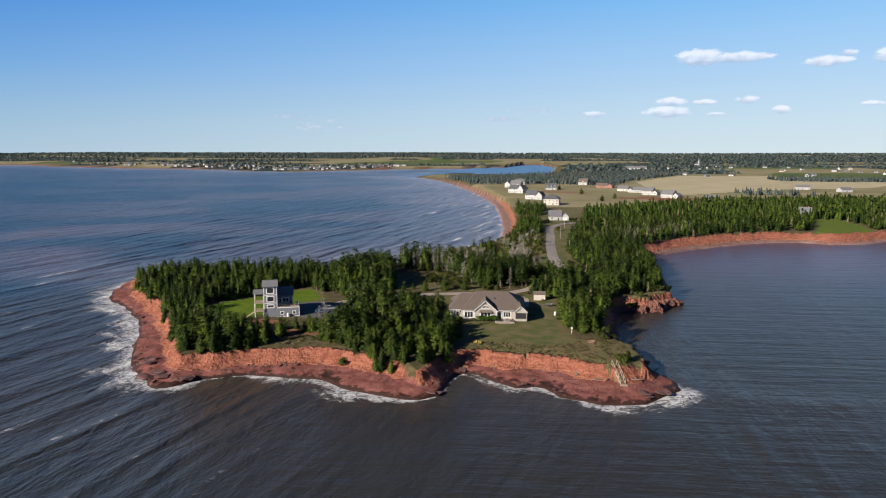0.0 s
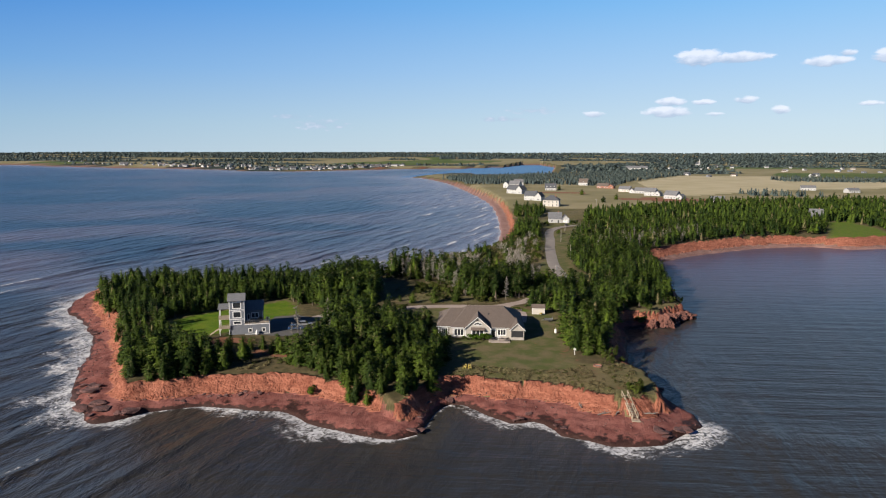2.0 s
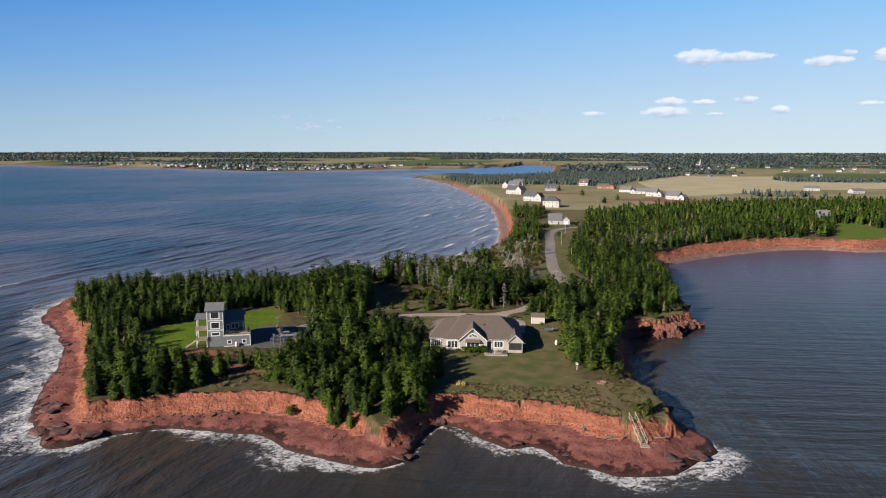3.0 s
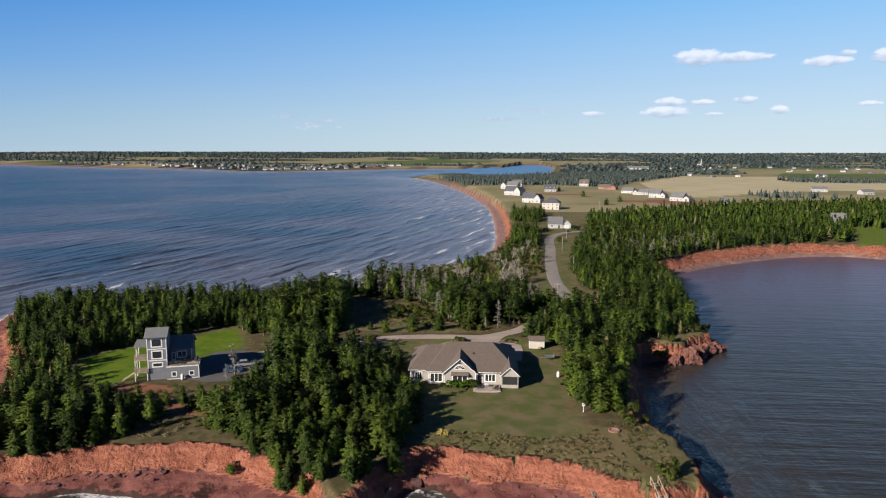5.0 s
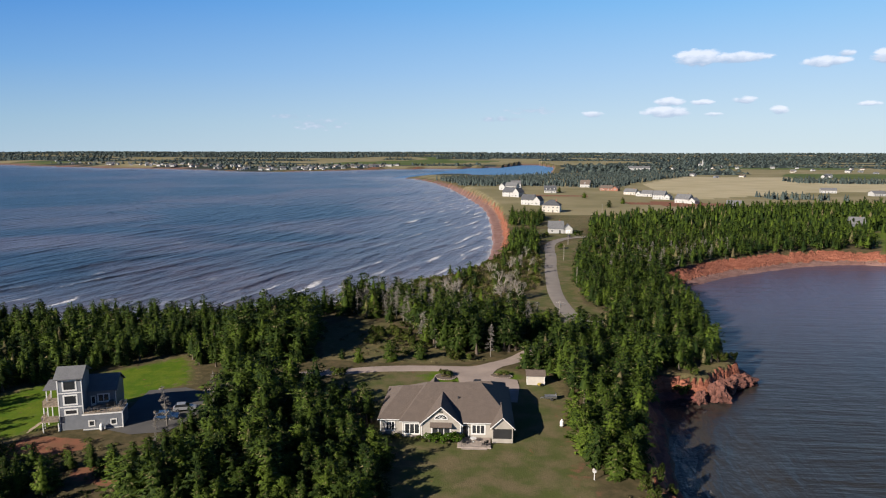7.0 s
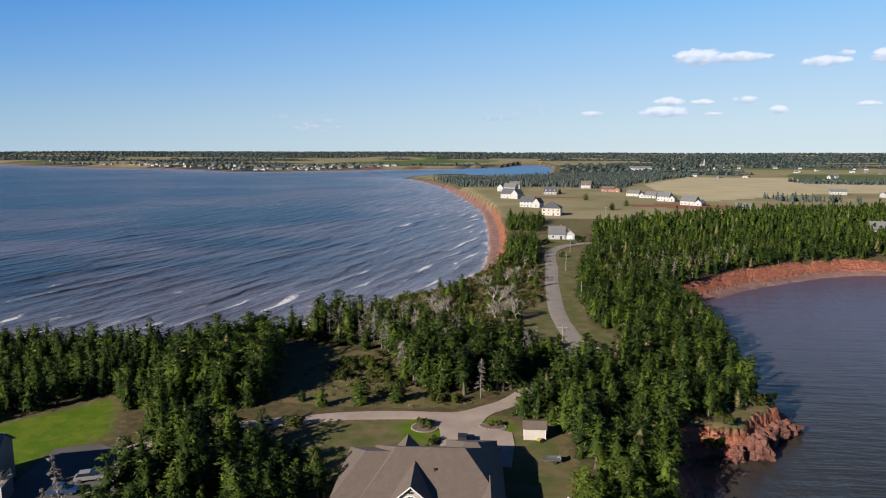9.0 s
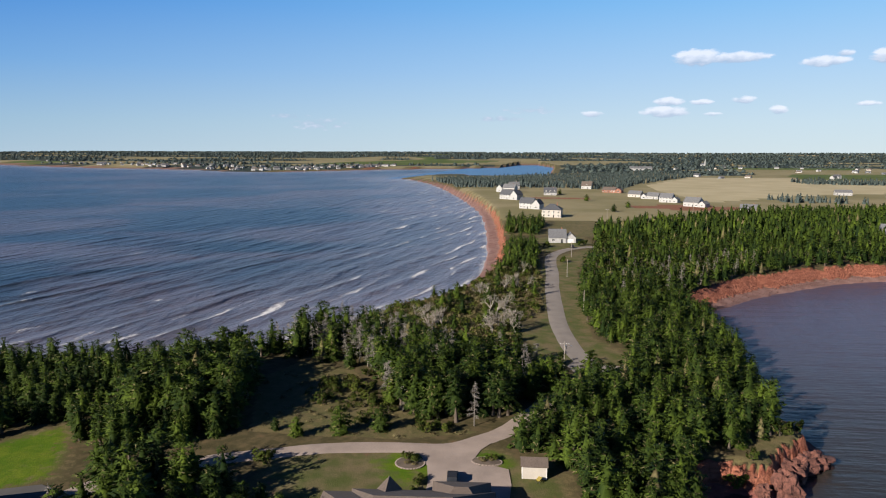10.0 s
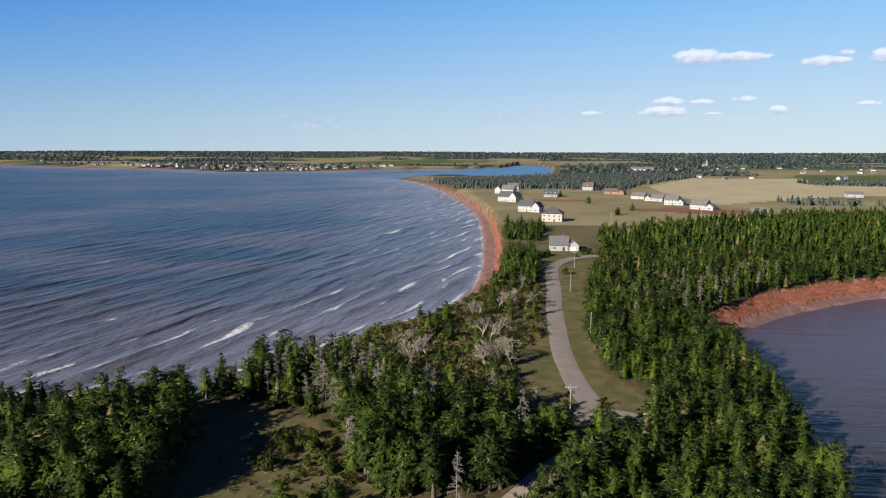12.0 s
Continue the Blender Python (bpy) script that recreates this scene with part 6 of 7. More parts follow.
def house(x, y, rz, w, d, h, rise, wall, roof, label, dormers=0, wing=None, garage=False, group="", hip=False):
    """A house of the settlement: walls, roof, windows, door; w along its front, which looks to -y."""
    top = thing("house", label, "house", x, y, rz, group)
    part("wall", boxes((-w / 2, -d / 2, -0.6, w / 2, d / 2, h)), wall, top)
    if hip:
        part("roof", hip_roof(bmesh.new(), -w / 2 - 0.5, w / 2 + 0.5, -d / 2 - 0.5, d / 2 + 0.5, h + 0.1, h + rise, -w / 2 + d * 0.45, w / 2 - d * 0.45, 0), roof, top)
    else:
        g = bmesh.new()
        prism(g, [(-d / 2, h), (d / 2, h), (0, h + rise)], "x", -w / 2, w / 2)
        part("gable_wall", g, wall, top)
        part("roof", gable_slopes(bmesh.new(), -d / 2, d / 2, h, h + rise + 0.05, "x", -w / 2 - 0.4, w / 2 + 0.4, 0.2, 0.45), roof, top)
    storeys = max(1, int(h / 2.6))
    for s in range(storeys):
        n = max(2, int(w / 3.2))
        for i in range(n):
            u = -w / 2 + w * (i + 0.5) / n
            if s == 0 and i == n // 2:
                part("door", boxes((u - 0.5, -d / 2 - 0.07, 0, u + 0.5, -d / 2 + 0.05, 2.1)), M_DARK, top, "dark front door")
            else:
                window(top, u, 0.9 + s * 2.7, 1.3, 1.35, -d / 2 - 0.03, 2)
    for i in range(dormers):
        u = -w / 2 + w * (i + 0.5) / dormers
        dm = boxes((u - 0.9, -d / 2 + 0.6, h + 0.2, u + 0.9, -0.3, h + 1.7))
        prism(dm, [(u - 0.9, h + 1.7), (u + 0.9, h + 1.7), (u, h + 2.6)], "y", -d / 2 + 0.6, -0.3)
        part("dormer", dm, wall, top)
        part("dormer_roof", gable_slopes(bmesh.new(), u - 0.9, u + 0.9, h + 1.7, h + 2.6, "y", -d / 2 + 0.4, -0.2, 0.12, 0.2), roof, top)
        window(top, u, h + 0.5, 1.0, 1.0, -d / 2 + 0.57, 1)
    if wing:
        side, ww, wd, wh, wr = wing
        cx = side * (w / 2 + ww / 2)
        part("wing_wall", boxes((cx - ww / 2, -wd / 2 - 1, -0.6, cx + ww / 2, wd / 2 - 1, wh)), wall, top)
        g = bmesh.new()
        prism(g, [(cx - ww / 2, wh), (cx + ww / 2, wh), (cx, wh + wr)], "y", -wd / 2 - 1, wd / 2 - 1)
        part("wing_gable", g, wall, top)
        part("wing_roof", gable_slopes(bmesh.new(), cx - ww / 2, cx + ww / 2, wh, wh + wr, "y", -wd / 2 - 1.4, wd / 2 - 0.6, 0.2, 0.4), roof, top)
        if garage:
            part("garage_door", boxes((cx - 1.5, -wd / 2 - 1.06, 0, cx + 1.5, -wd / 2 - 0.98, 2.3)), M_WHITE, top, "white garage door")
        else:
            window(top, cx, 1.0, 1.8, 1.4, -wd / 2 - 1.03, 2)
    part("chimney", boxes((w * 0.22, 0.3, h, w * 0.22 + 0.7, 1.0, h + rise + 0.9)), M_BRICK, top, "brick chimney")
    return top


house(8.0, 521, 2, 9.5, 11, 3.2, 4.0, M_WHITEBOARD, M_ROOF_GREY, "white bungalow with grey roof and garage by the road", wing=(1, 5.5, 8, 3.0, 2.6), garage=True)
house(7, 668, -8, 15, 13, 6.0, 4.4, M_CREAM, M_ROOF_DARK, "two-storey cream house with charcoal hip roof", hip=True)
house(-14, 745, -20, 13, 10, 5.2, 4.5, M_WHITEBOARD, M_ROOF_DARK, "white gabled seaside house with dark roof", wing=(1, 7, 11, 4.6, 4.0))
house(-38, 862, -30, 15, 11, 5.4, 5.0, M_WHITEBOARD, M_ROOF_DARK, "large white seaside house with dark gabled roof", wing=(1, 8, 12, 5.6, 4.4))
house(-42, 985, -20, 16, 11, 5.6, 4.6, M_WHITEBOARD, M_ROOF_GREY, "white house with pale grey roof near the shore", wing=(-1, 8, 12, 5.2, 3.8))
house(-40, 1050, 10, 14, 10, 5.6, 4.2, M_WHITEBOARD, M_ROOF_GREY, "white two-storey house beside the trees")
house(8, 940, 0, 15, 11, 3.6, 5.4, M_WHITEBOARD, M_ROOF_DARK, "dark-roofed white cottage with three dormers", dormers=3)
house(60, 1078, -15, 14, 11, 4.6, 5.5, M_WHITEBOARD, M_ROOF_BROWN, "white house with steep brown roof", dormers=1)
house(84, 1005, -25, 17, 10, 3.4, 3.4, M_BRICK, M_ROOF_BROWN, "low reddish brick bungalow in a meadow", wing=(1, 8, 9, 3.2, 2.8))
house(106, 930, -30, 15, 10, 3.4, 3.6, M_CREAM, M_ROOF_GREY, "cream bungalow with grey roof")
house(121, 897, -30, 13, 10, 3.4, 3.6, M_WHITEBOARD, M_ROOF_GREY, "white bungalow with grey roof", wing=(-1, 6, 9, 3.0, 2.6))
house(127, 850, -30, 13, 10, 5.2, 4.0, M_WHITEBOARD, M_ROOF_GREY, "two-storey white house beside red soil", wing=(1, 6, 9, 3.2, 2.6))
house(142, 797, -40, 15, 11, 4.4, 4.4, M_WHITEBOARD, M_ROOF_GREY, "white house with blue-grey roof beside red soil", wing=(1, 7, 9, 3.2, 2.6))
house(176, 740, -20, 14, 10, 3.6, 3.4, M_WHITEBOARD, M_ROOF_GREY, "pale house half hidden among spruces", group="houses among trees")
house(209, 574, -10, 9, 8, 4.2, 4.0, M_GREY, M_ROOF_GREY, "grey steep-roofed house among the spruces")
house(358, 1000, -10, 18, 10, 3.8, 2.8, M_WHITEBOARD, M_ROOF_GREY, "long pale farm building among fields")
house(392, 948, 15, 16, 10, 3.6, 2.6, M_WHITEBOARD, M_ROOF_GREY, "white farm building beside a hedge")
house(264, 2030, 0, 60, 16, 6, 5, M_WHITEBOARD, M_ROOF_GREY, "long white barn in distant fields")


def church(x, y):
    top = thing("church", "distant white church with a spire", "church", x, y, 20)
    part("nave", boxes((-5, -9, -1, 5, 9, 5.5)), M_WHITEBOARD, top)
    g = bmesh.new()
    prism(g, [(-5, 5.5), (5, 5.5), (0, 10.5)], "y", -9, 9)
    part("gable_wall", g, M_WHITEBOARD, top)
    part("roof", gable_slopes(bmesh.new(), -5, 5, 5.5, 10.7, "y", -9.4, 9.4, 0.3, 0.5), M_ROOF_DARK, top)
    part("bell_tower", boxes((-2, -12.5, -1, 2, -9, 14)), M_WHITEBOARD, top)
    s = bmesh.new()
    rod(s, (0, -10.7, 14), (0, -10.7, 25), 2.2, 8, 0.05)
    part("spire", s, M_WHITEBOARD, top)


church(560, 2611)

# village along the far shore
rng = np.random.RandomState(91)
VILLAGE = [house(-700, 1990, 0, 14, 9, 4.2, 3.2, M_WHITEBOARD, M_ROOF_GREY, "white village house near the far shore", group="village houses"),
           house(-760, 1960, 30, 16, 10, 5.4, 3.8, M_WHITEBOARD, M_ROOF_DARK, "white village house with dark roof", group="village houses"),
           house(-820, 1950, -20, 15, 10, 3.6, 3.2, M_CREAM, M_ROOF_BROWN, "cream village cottage with brown roof", group="village houses"),
           house(-880, 1960, 10, 16, 9, 3.6, 3.0, M_GREY, M_ROOF_GREY, "grey village house near the far shore", group="village houses")]
shore = np.array([(-2084, 2464), (-1644, 2218), (-1337, 2080), (-1139, 2068), (-850, 1860), (-705, 1898), (-588, 2034), (-522, 2171)], float)
for i in range(150):
    s = rng.beta(1.6, 1.0) * (len(shore) - 1.001)
    k = int(s)
    p = shore[k] + (shore[k + 1] - shore[k]) * (s - k)
    x, y = p[0] + rng.normal(0, 15), p[1] + 30 + 230 * rng.uniform() ** 1.6
    if coast_distance([x], [y])[0][0] < 22:
        continue
    v = VILLAGE[rng.choice(4, p=[0.45, 0.2, 0.2, 0.15])]
    copy_thing(v, pose(x, y, height(x, y), 0, 0, rng.uniform(-60, 60)) @ Matrix.Scale(rng.uniform(0.65, 1.0), 4))
for i in range(36):
    x, y = rng.uniform(250, 1500), rng.uniform(1450, 2600)
    copy_thing(VILLAGE[rng.randint(4)], pose(x, y, height(x, y), 0, 0, rng.uniform(-60, 60)) @ Matrix.Scale(rng.uniform(0.6, 0.9), 4))

# ---- cliff stairs, rocks and shore ----
def rock_mesh(seed, rough=0.22, flat=1.0, cuts=7):
    """A faceted boulder about one metre across."""
    rng = np.random.RandomState(seed)
    bm = bmesh.new()
    bmesh.ops.create_icosphere(bm, subdivisions=2, radius=0.62)
    for v in bm.verts:
        v.co *= 1 + rough * noise.noise(v.co * 1.7 + Vector((seed * 3.1, 0, 0)))
    for _ in range(cuts):
        n = Vector(rng.normal(0, 1, 3)).normalized()
        h = rng.uniform(0.36, 0.52)
        for v in bm.verts:
            over = v.co.dot(n) - h
            if over > 0:
                v.co -= n * over
    for v in bm.verts:
        v.co.z *= flat
    me = bpy.data.meshes.new("boulder")
    bm.to_mesh(me)
    bm.free()
    return me


def crag_mesh(seed):
    """An upright block of jointed sandstone, about one metre across: ledges, cracks and a broken top."""
    bm = bmesh.new()
    bmesh.ops.create_cube(bm, size=1.0)
    bmesh.ops.subdivide_edges(bm, edges=bm.edges[:], cuts=6, use_grid_fill=True)
    for v in bm.verts:
        p = v.co.copy()
        q = Vector((p.x * 2.6, p.y * 2.6, round(p.z * 4) / 4 * 1.6)) + Vector((seed * 5.3, seed * 1.7, 0))
        side = Vector((p.x, p.y, 0))
        v.co += side * (0.55 * noise.noise(q) + 0.22 * noise.noise(p * 6 + Vector((0, seed, 0)))) - side * 0.3 * (p.z + 0.5)
        if p.z > 0.3:
            v.co.z += 0.35 * noise.noise(Vector((p.x * 2.2, p.y * 2.2, seed * 2.9)))
    me = bpy.data.meshes.new("crag")
    bm.to_mesh(me)
    bm.free()
    return me


def sandstone_material(name, a, b):
    k = Nodes(name)
    g = k.noise(2.6, 6, rough=0.68)
    s = k.noise(0.5, 3)
    col = k.mix(k.step(s, 0.3, 0.7), a, b)
    col = k.mix(k.step(g, 0.46, 0.66, 0.0, 0.85), col, tuple(c * 0.35 for c in a))
    return k.done(col, 0.9, k.bump(g, 0.8, 0.25))


M_SANDSTONE = sandstone_material("red_sandstone", (0.075, 0.028, 0.021), (0.155, 0.062, 0.045))
M_WETROCK = sandstone_material("dark_shore_rock", (0.0616, 0.0278, 0.0246), (0.135, 0.0616, 0.0524))
ROCKS = [rock_mesh(i, 0.25, f) for i, f in enumerate((0.9, 0.6, 0.75, 0.45, 1.0, 0.55))]
CRAGS = [crag_mesh(i) for i in range(4)]
ROCK_DATA = {}


def boulder(x, y, sx, sy, sz, rz, i, material, label, group="boulders", sink=0.25, name="boulder"):
    key = (i, material.name)
    if key not in ROCK_DATA:
        me = (ROCKS[i] if i < 6 else CRAGS[i - 6]).copy()
        me.materials.append(material)
        ROCK_DATA[key] = me
    ob = tagged(new(name, ROCK_DATA[key]), label, "rock", group)
    ob.matrix_basis = Matrix.LocRotScale((x, y, height(x, y) + sz * (0.5 - sink)), Euler((0.15 * math.sin(x), 0.15 * math.cos(y), rz)), (sx, sy, sz))
    return ob


# the stacks at the eastern point
for x, y, sx, sy, sz, r, i in ((41.2, 251.0, 4.2, 4.2, 4.0, 0.3, 4), (44.8, 256.8, 4.4, 4.2, 3.0, 1.1, 0), (37.2, 248.2, 3.0, 2.4, 2.6, 2.0, 4), (48.0, 260.2, 4.4, 3.4, 2.4, 0.6, 0),
                              (50.6, 262.6, 4.0, 3.2, 2.2, 0.2, 2), (53.2, 264.0, 3.6, 2.8, 1.7, 0.9, 1), (33.0, 246.6, 2.6, 2.0, 2.0, 0.5, 4), (42.6, 250.2, 2.4, 2.0, 1.8, 0.4, 2),
                              (38.6, 247.6, 2.0, 1.8, 1.2, 1.9, 1), (46.4, 257.6, 2.2, 1.8, 1.3, 1.2, 3), (49.4, 260.2, 2.0, 1.6, 1.1, 0.7, 5), (55.6, 264.6, 2.4, 1.8, 1.0, 0.3, 3),
                              (26.5, 205.0, 2.4, 2.8, 3.0, 0.4, 4), (27.8, 196.5, 2.0, 2.6, 2.6, 1.3, 0), (27.5, 214.0, 2.2, 2.6, 3.0, 2.1, 4), (29.0, 188.0, 2.6, 3.0, 2.2, 0.8, 2)):
    boulder(x, y, sx, sy, sz, r, 6 + (i + int(x)) % 4 if sz > 1.9 else i, M_SANDSTONE, "weathered red sandstone stack above the water" if sz > 2.5 else "fallen red sandstone block at the water's edge", "sandstone stacks", 0.3, "crag" if sz > 2.5 else "boulder")

# slabs along the front shore and round the two tips
rng = np.random.RandomState(5)
shore_line = rounded(FRONT, 2.6, 1.5, 3)
LOTS = [(-110, -84, 22, (0.0, 0.5), (1.0, 3.2)), (-150, -110, 16, (-0.3, 0.3), (0.8, 2.6)), (26, 36, 7, (0.0, 0.3), (1.2, 3.0)), (-30, -18, 10, (0.0, 0.6), (0.8, 2.2)), (-8, 8, 8, (0.0, 0.3), (0.6, 1.6)), (-84, -60, 16, (0.6, 1.0), (0.4, 1.2))]
for lo, hi, n, band, sizes in LOTS:
    pool = shore_line[(shore_line[:, 0] > lo) & (shore_line[:, 0] < hi)]
    for _ in range(n):
        q = pool[rng.randint(len(pool))]
        f = rng.uniform(*band) * q[2]
        x, y = q[0] + rng.normal(0, 1.2) + (0.4 * f if lo < -84 and hi < -80 else 0), q[1] + f
        s = rng.uniform(*sizes)
        boulder(x, y, s * 1.3, s, s * rng.uniform(0.3, 0.5), rng.uniform(0, 6.28), (1, 3, 5)[rng.randint(3)], M_WETROCK, "dark wet sandstone slab on the shore")

# rubble below the bank of the cove and along the beach, too fine to count
pebbles = []
for x, y, w in rounded(EAST[17:28], 0.9, 1.0, 9):
    for _ in range(3):
        pebbles.append((x - rng.uniform(-0.5, 4), y + rng.uniform(0, 5)))
for x, y, w in shore_line:
    for _ in range(5):
        pebbles.append((x + rng.normal(0, 1.5), y + rng.uniform(0.5, 1.0) * w))
pp = np.array(pebbles)
pd, pw = coast_distance(pp[:, 0], pp[:, 1])
pp = pp[(pd > 0.2) & (pd < pw + 1)]
stone = []
for me in ROCKS:
    me.calc_loop_triangles()
    stone.append(([tuple(v.co) for v in me.vertices], [tuple(t.vertices) for t in me.loop_triangles]))
pp = pp[::2]
joined("shore_rubble", stone, np.stack([pp[:, 0], pp[:, 1], land(pp[:, 0], pp[:, 1]) + 0.05], 1), 51, (0.2, 0.6), M_WETROCK, "loose red stones along the foot of the cliffs", "stones")


def cliff_stairs():
    top = thing("beach_stairs", "weathered wooden stairs with handrails down the cliff", "stairs", 18.9, 168.6, 0, z=0)
    a, b = Vector((18.6, 168.6, 5.3)), Vector((20.4, 163.6, 1.9))
    top.matrix_basis = Matrix()
    d = b - a
    side = Vector((-d.y, d.x, 0)).normalized() * 0.65
    for s in (-1, 1):
        part("stringer", beam(bmesh.new(), a + side * s, b + side * s, 0.08, 0.3), M_DECK, top)
        part("handrail", beam(bmesh.new(), a + side * s + Vector((0, 0, 1.0)), b + side * s + Vector((0, 0, 1.0)), 0.1, 0.1), M_DECK, top, "grey wooden handrail")
        for i in range(5):
            p = a + d * (i / 4) + side * s
            part("post", boxes((p.x - 0.06, p.y - 0.06, p.z - 1.3, p.x + 0.06, p.y + 0.06, p.z + 1.05)), M_DECK, top)
    for i in range(15):
        p = a + d * ((i + 0.5) / 15)
        part("tread", beam(bmesh.new(), p - side, p + side, 0.30, 0.05), M_DECK, top)
    part("landing", boxes((19.6, 162.2, 1.75, 21.4, 163.5, 1.85)), M_DECK, top)


cliff_stairs()


def driftwood(x, y, rz, n):
    top = tagged(new("driftwood"), "bleached driftwood log with broken branches", "driftwood", "driftwood")
    store = ([], [])
    rng = np.random.RandomState(n)
    tube(store, [(-1.6, 0, 0.1), (-0.4, 0.1, 0.22), (0.8, 0, 0.15), (1.7, 0.2, 0.3)], [0.13, 0.17, 0.14, 0.06], 6)
    for _ in range(6):
        p = np.array([rng.uniform(-1.2, 1.4), 0, 0.2])
        tube(store, [p, p + (rng.normal(0, 0.5), rng.normal(0, 0.5), rng.uniform(0.2, 0.7))], [0.06, 0.015], 4)
    ob = new("log", store_mesh("log", store, M_DEADWOOD))
    ob.parent = top
    top.matrix_basis = pose(x, y, height(x, y) + 0.05, 0, 0, rz)


for i, (x, y, r) in enumerate(((14.0, 165.6, 30), (9.0, 169.4, 100), (17.0, 166.2, 70), (24.0, 166.5, 10), (-26, 428, 60), (-27, 470, 100), (-28, 452, 20))):
    driftwood(x, y, r, i)

# ---- planting ----
def shrubs(places, v, sizes, label, group, name="shrub", material=None):
    rng = np.random.RandomState(len(places) * 7 + v)
    for x, y in places:
        top = tagged(new(name), label, "shrub", group)
        for nm, me in (("stems", BUSH_MESHES[v][0]), ("leaves", BUSH_MESHES[v][1])):
            if nm == "leaves" and material is not None:
                key = ("leaves", v, material.name)
                if key not in ROCK_DATA:
                    ROCK_DATA[key] = me.copy()
                    ROCK_DATA[key].materials[0] = material
                me = ROCK_DATA[key]
            o = new(nm, me)
            o.parent = top
        s = rng.uniform(*sizes)
        top.matrix_basis = Matrix.LocRotScale((x, y, height(x, y) - 0.03), Euler((0, 0, rng.uniform(0, 6.28))), (s, s, s * rng.uniform(0.85, 1.15)))


hx = [at_bungalow(u, v) for u, v in ((9.4, -1.9), (10.6, -2.1), (11.9, -2.1), (13.1, -2.0), (14.1, -1.8), (14.6, -2.2))]
shrubs(hx, 0, (1.0, 1.2), "clipped green hedge shrub below the gable window", "foundation hedge", material=M_HEDGE)
shrubs([at_bungalow(u, v) for u, v in ((7.6, -0.9), (8.5, -1.9), (3.3, -0.4), (2.4, -0.9))], 2, (0.6, 0.8), "low green shrub beside the house wall", "foundation hedge")
for i, (x, y, s) in enumerate(((-45.6, 249.5, 0.62), (-38.0, 252.0, 0.9), (-30.4, 254.2, 0.8), (-50.5, 251.5, 0.4))):
    young_tree = copy_thing(TREES[("spruce_tree", 5)], Matrix())
    young_tree.matrix_basis = Matrix.LocRotScale((x, y, height(x, y) - 0.05), Euler((0, 0, 1.3 * i)), (s, s, s))
    tagged(young_tree, "round bushy young spruce beside the driveway", "spruce", "spruces of the driveside")
shrubs([(-48, 239), (-46.5, 238.2)], 1, (0.9, 1.1), "bright green bush at the lawn edge", "driveside bushes")
shrubs([(-53.6, 167.2)], 1, (0.95, 1.0), "dark bush clinging to the red cliff", "cliff bushes", material=M_SPRUCE)
shrubs([(21.5, 170.2), (22.5, 172.5), (20.3, 171.5), (18, 192), (21, 196), (19.5, 199), (16.8, 194.5)], 1, (0.8, 1.2), "dense bush above the cliff edge", "cliff bushes")
shrubs([(44.5, 263.5), (47.5, 266.5), (49.5, 268.5), (36.5, 252.5), (33.5, 249.8)], 1, (0.9, 1.4), "windblown bush on the rocky point", "point bushes")
shrubs([(-46, 275), (-41, 284), (-36, 280), (-40, 268), (-46, 266), (-43, 279), (-38, 275), (-48, 274), (-45.5, 272.5), (-43, 274.5), (-41, 273), (-38.5, 271), (-36, 268), (-35, 265.5), (-34, 272), (-31, 263), (-23, 255.5), (-21.5, 254.8), (-20, 256.4), (-18, 255.2)], 1, (0.8, 1.3), "bright green leafy bush in the clearing", "clearing bushes")

shrubs([(9.5, 452)], 1, (1.2, 1.3), "dark round bush on the grass verge", "verge bushes", material=M_SPRUCE)
shrubs([(0, 496), (2.5, 499), (20, 506), (23, 509)], 1, (1.0, 1.4), "dark bush before the white bungalow", "verge bushes", material=M_SPRUCE)
# tufted brush between the lawns and the cliff edge
fringe = scatter([(-24, 172), (-20, 184), (0, 182.5), (9, 186), (14, 192), (23, 196), (23, 176), (24, 170), (18, 164), (6, 168), (-8, 174)], 0.95, 52, edge=3.5, keep=0.85)
fringe = fringe[line_gap([(12, 188), (18.5, 169.5)], fringe[:, 0], fringe[:, 1]) > 1.0]
fringe = fringe[np.hypot(fringe[:, 0] - 14.2, fringe[:, 1] - 188) > 2.2]
half = np.random.RandomState(3).uniform(0, 1, len(fringe)) < 0.85
TUFTS = [bush(430 + i, 0.6, 1.7, 60, 0.62)[1] for i in range(3)]
joined("dry_brush", TUFTS, fringe[half], 53, (0.25, 0.85), M_HEATH, "brown tufted brush along the cliff edge", "brush", soft=1.6)
joined("green_brush", TUFTS, fringe[~half], 54, (0.3, 0.7), M_SCRUB, "low green brush along the cliff edge", "brush", soft=1.6)
west_fringe = scatter([(-112, 168), (-98, 162), (-80, 168), (-62, 176), (-50, 170), (-40, 162), (-27, 167), (-24, 176), (-50, 182), (-84, 186), (-100, 176)], 2.0, 55, edge=3.5, keep=0.6)
half = np.random.RandomState(4).uniform(0, 1, len(west_fringe)) < 0.55
joined("dry_brush", TUFTS, west_fringe[half], 56, (0.6, 1.4), M_HEATH, "brown brush under the spruces at the cliff", "brush", soft=1.6)
joined("green_brush", TUFTS, west_fringe[~half], 57, (0.6, 1.3), M_SCRUB, "green brush under the spruces at the cliff", "brush", soft=1.6)
tower_brush = scatter([(-100, 176), (-84, 180), (-62, 184), (-56, 190), (-58, 200), (-76, 198), (-90, 194), (-100, 190)], 2.2, 62, edge=4, keep=0.6)
joined("green_brush", [b[1] for b in LIGHT_BUSHES], tower_brush[::2], 63, (0.5, 1.1), M_SCRUB, "green brush on the slope below the grey house", "brush", soft=1.6)
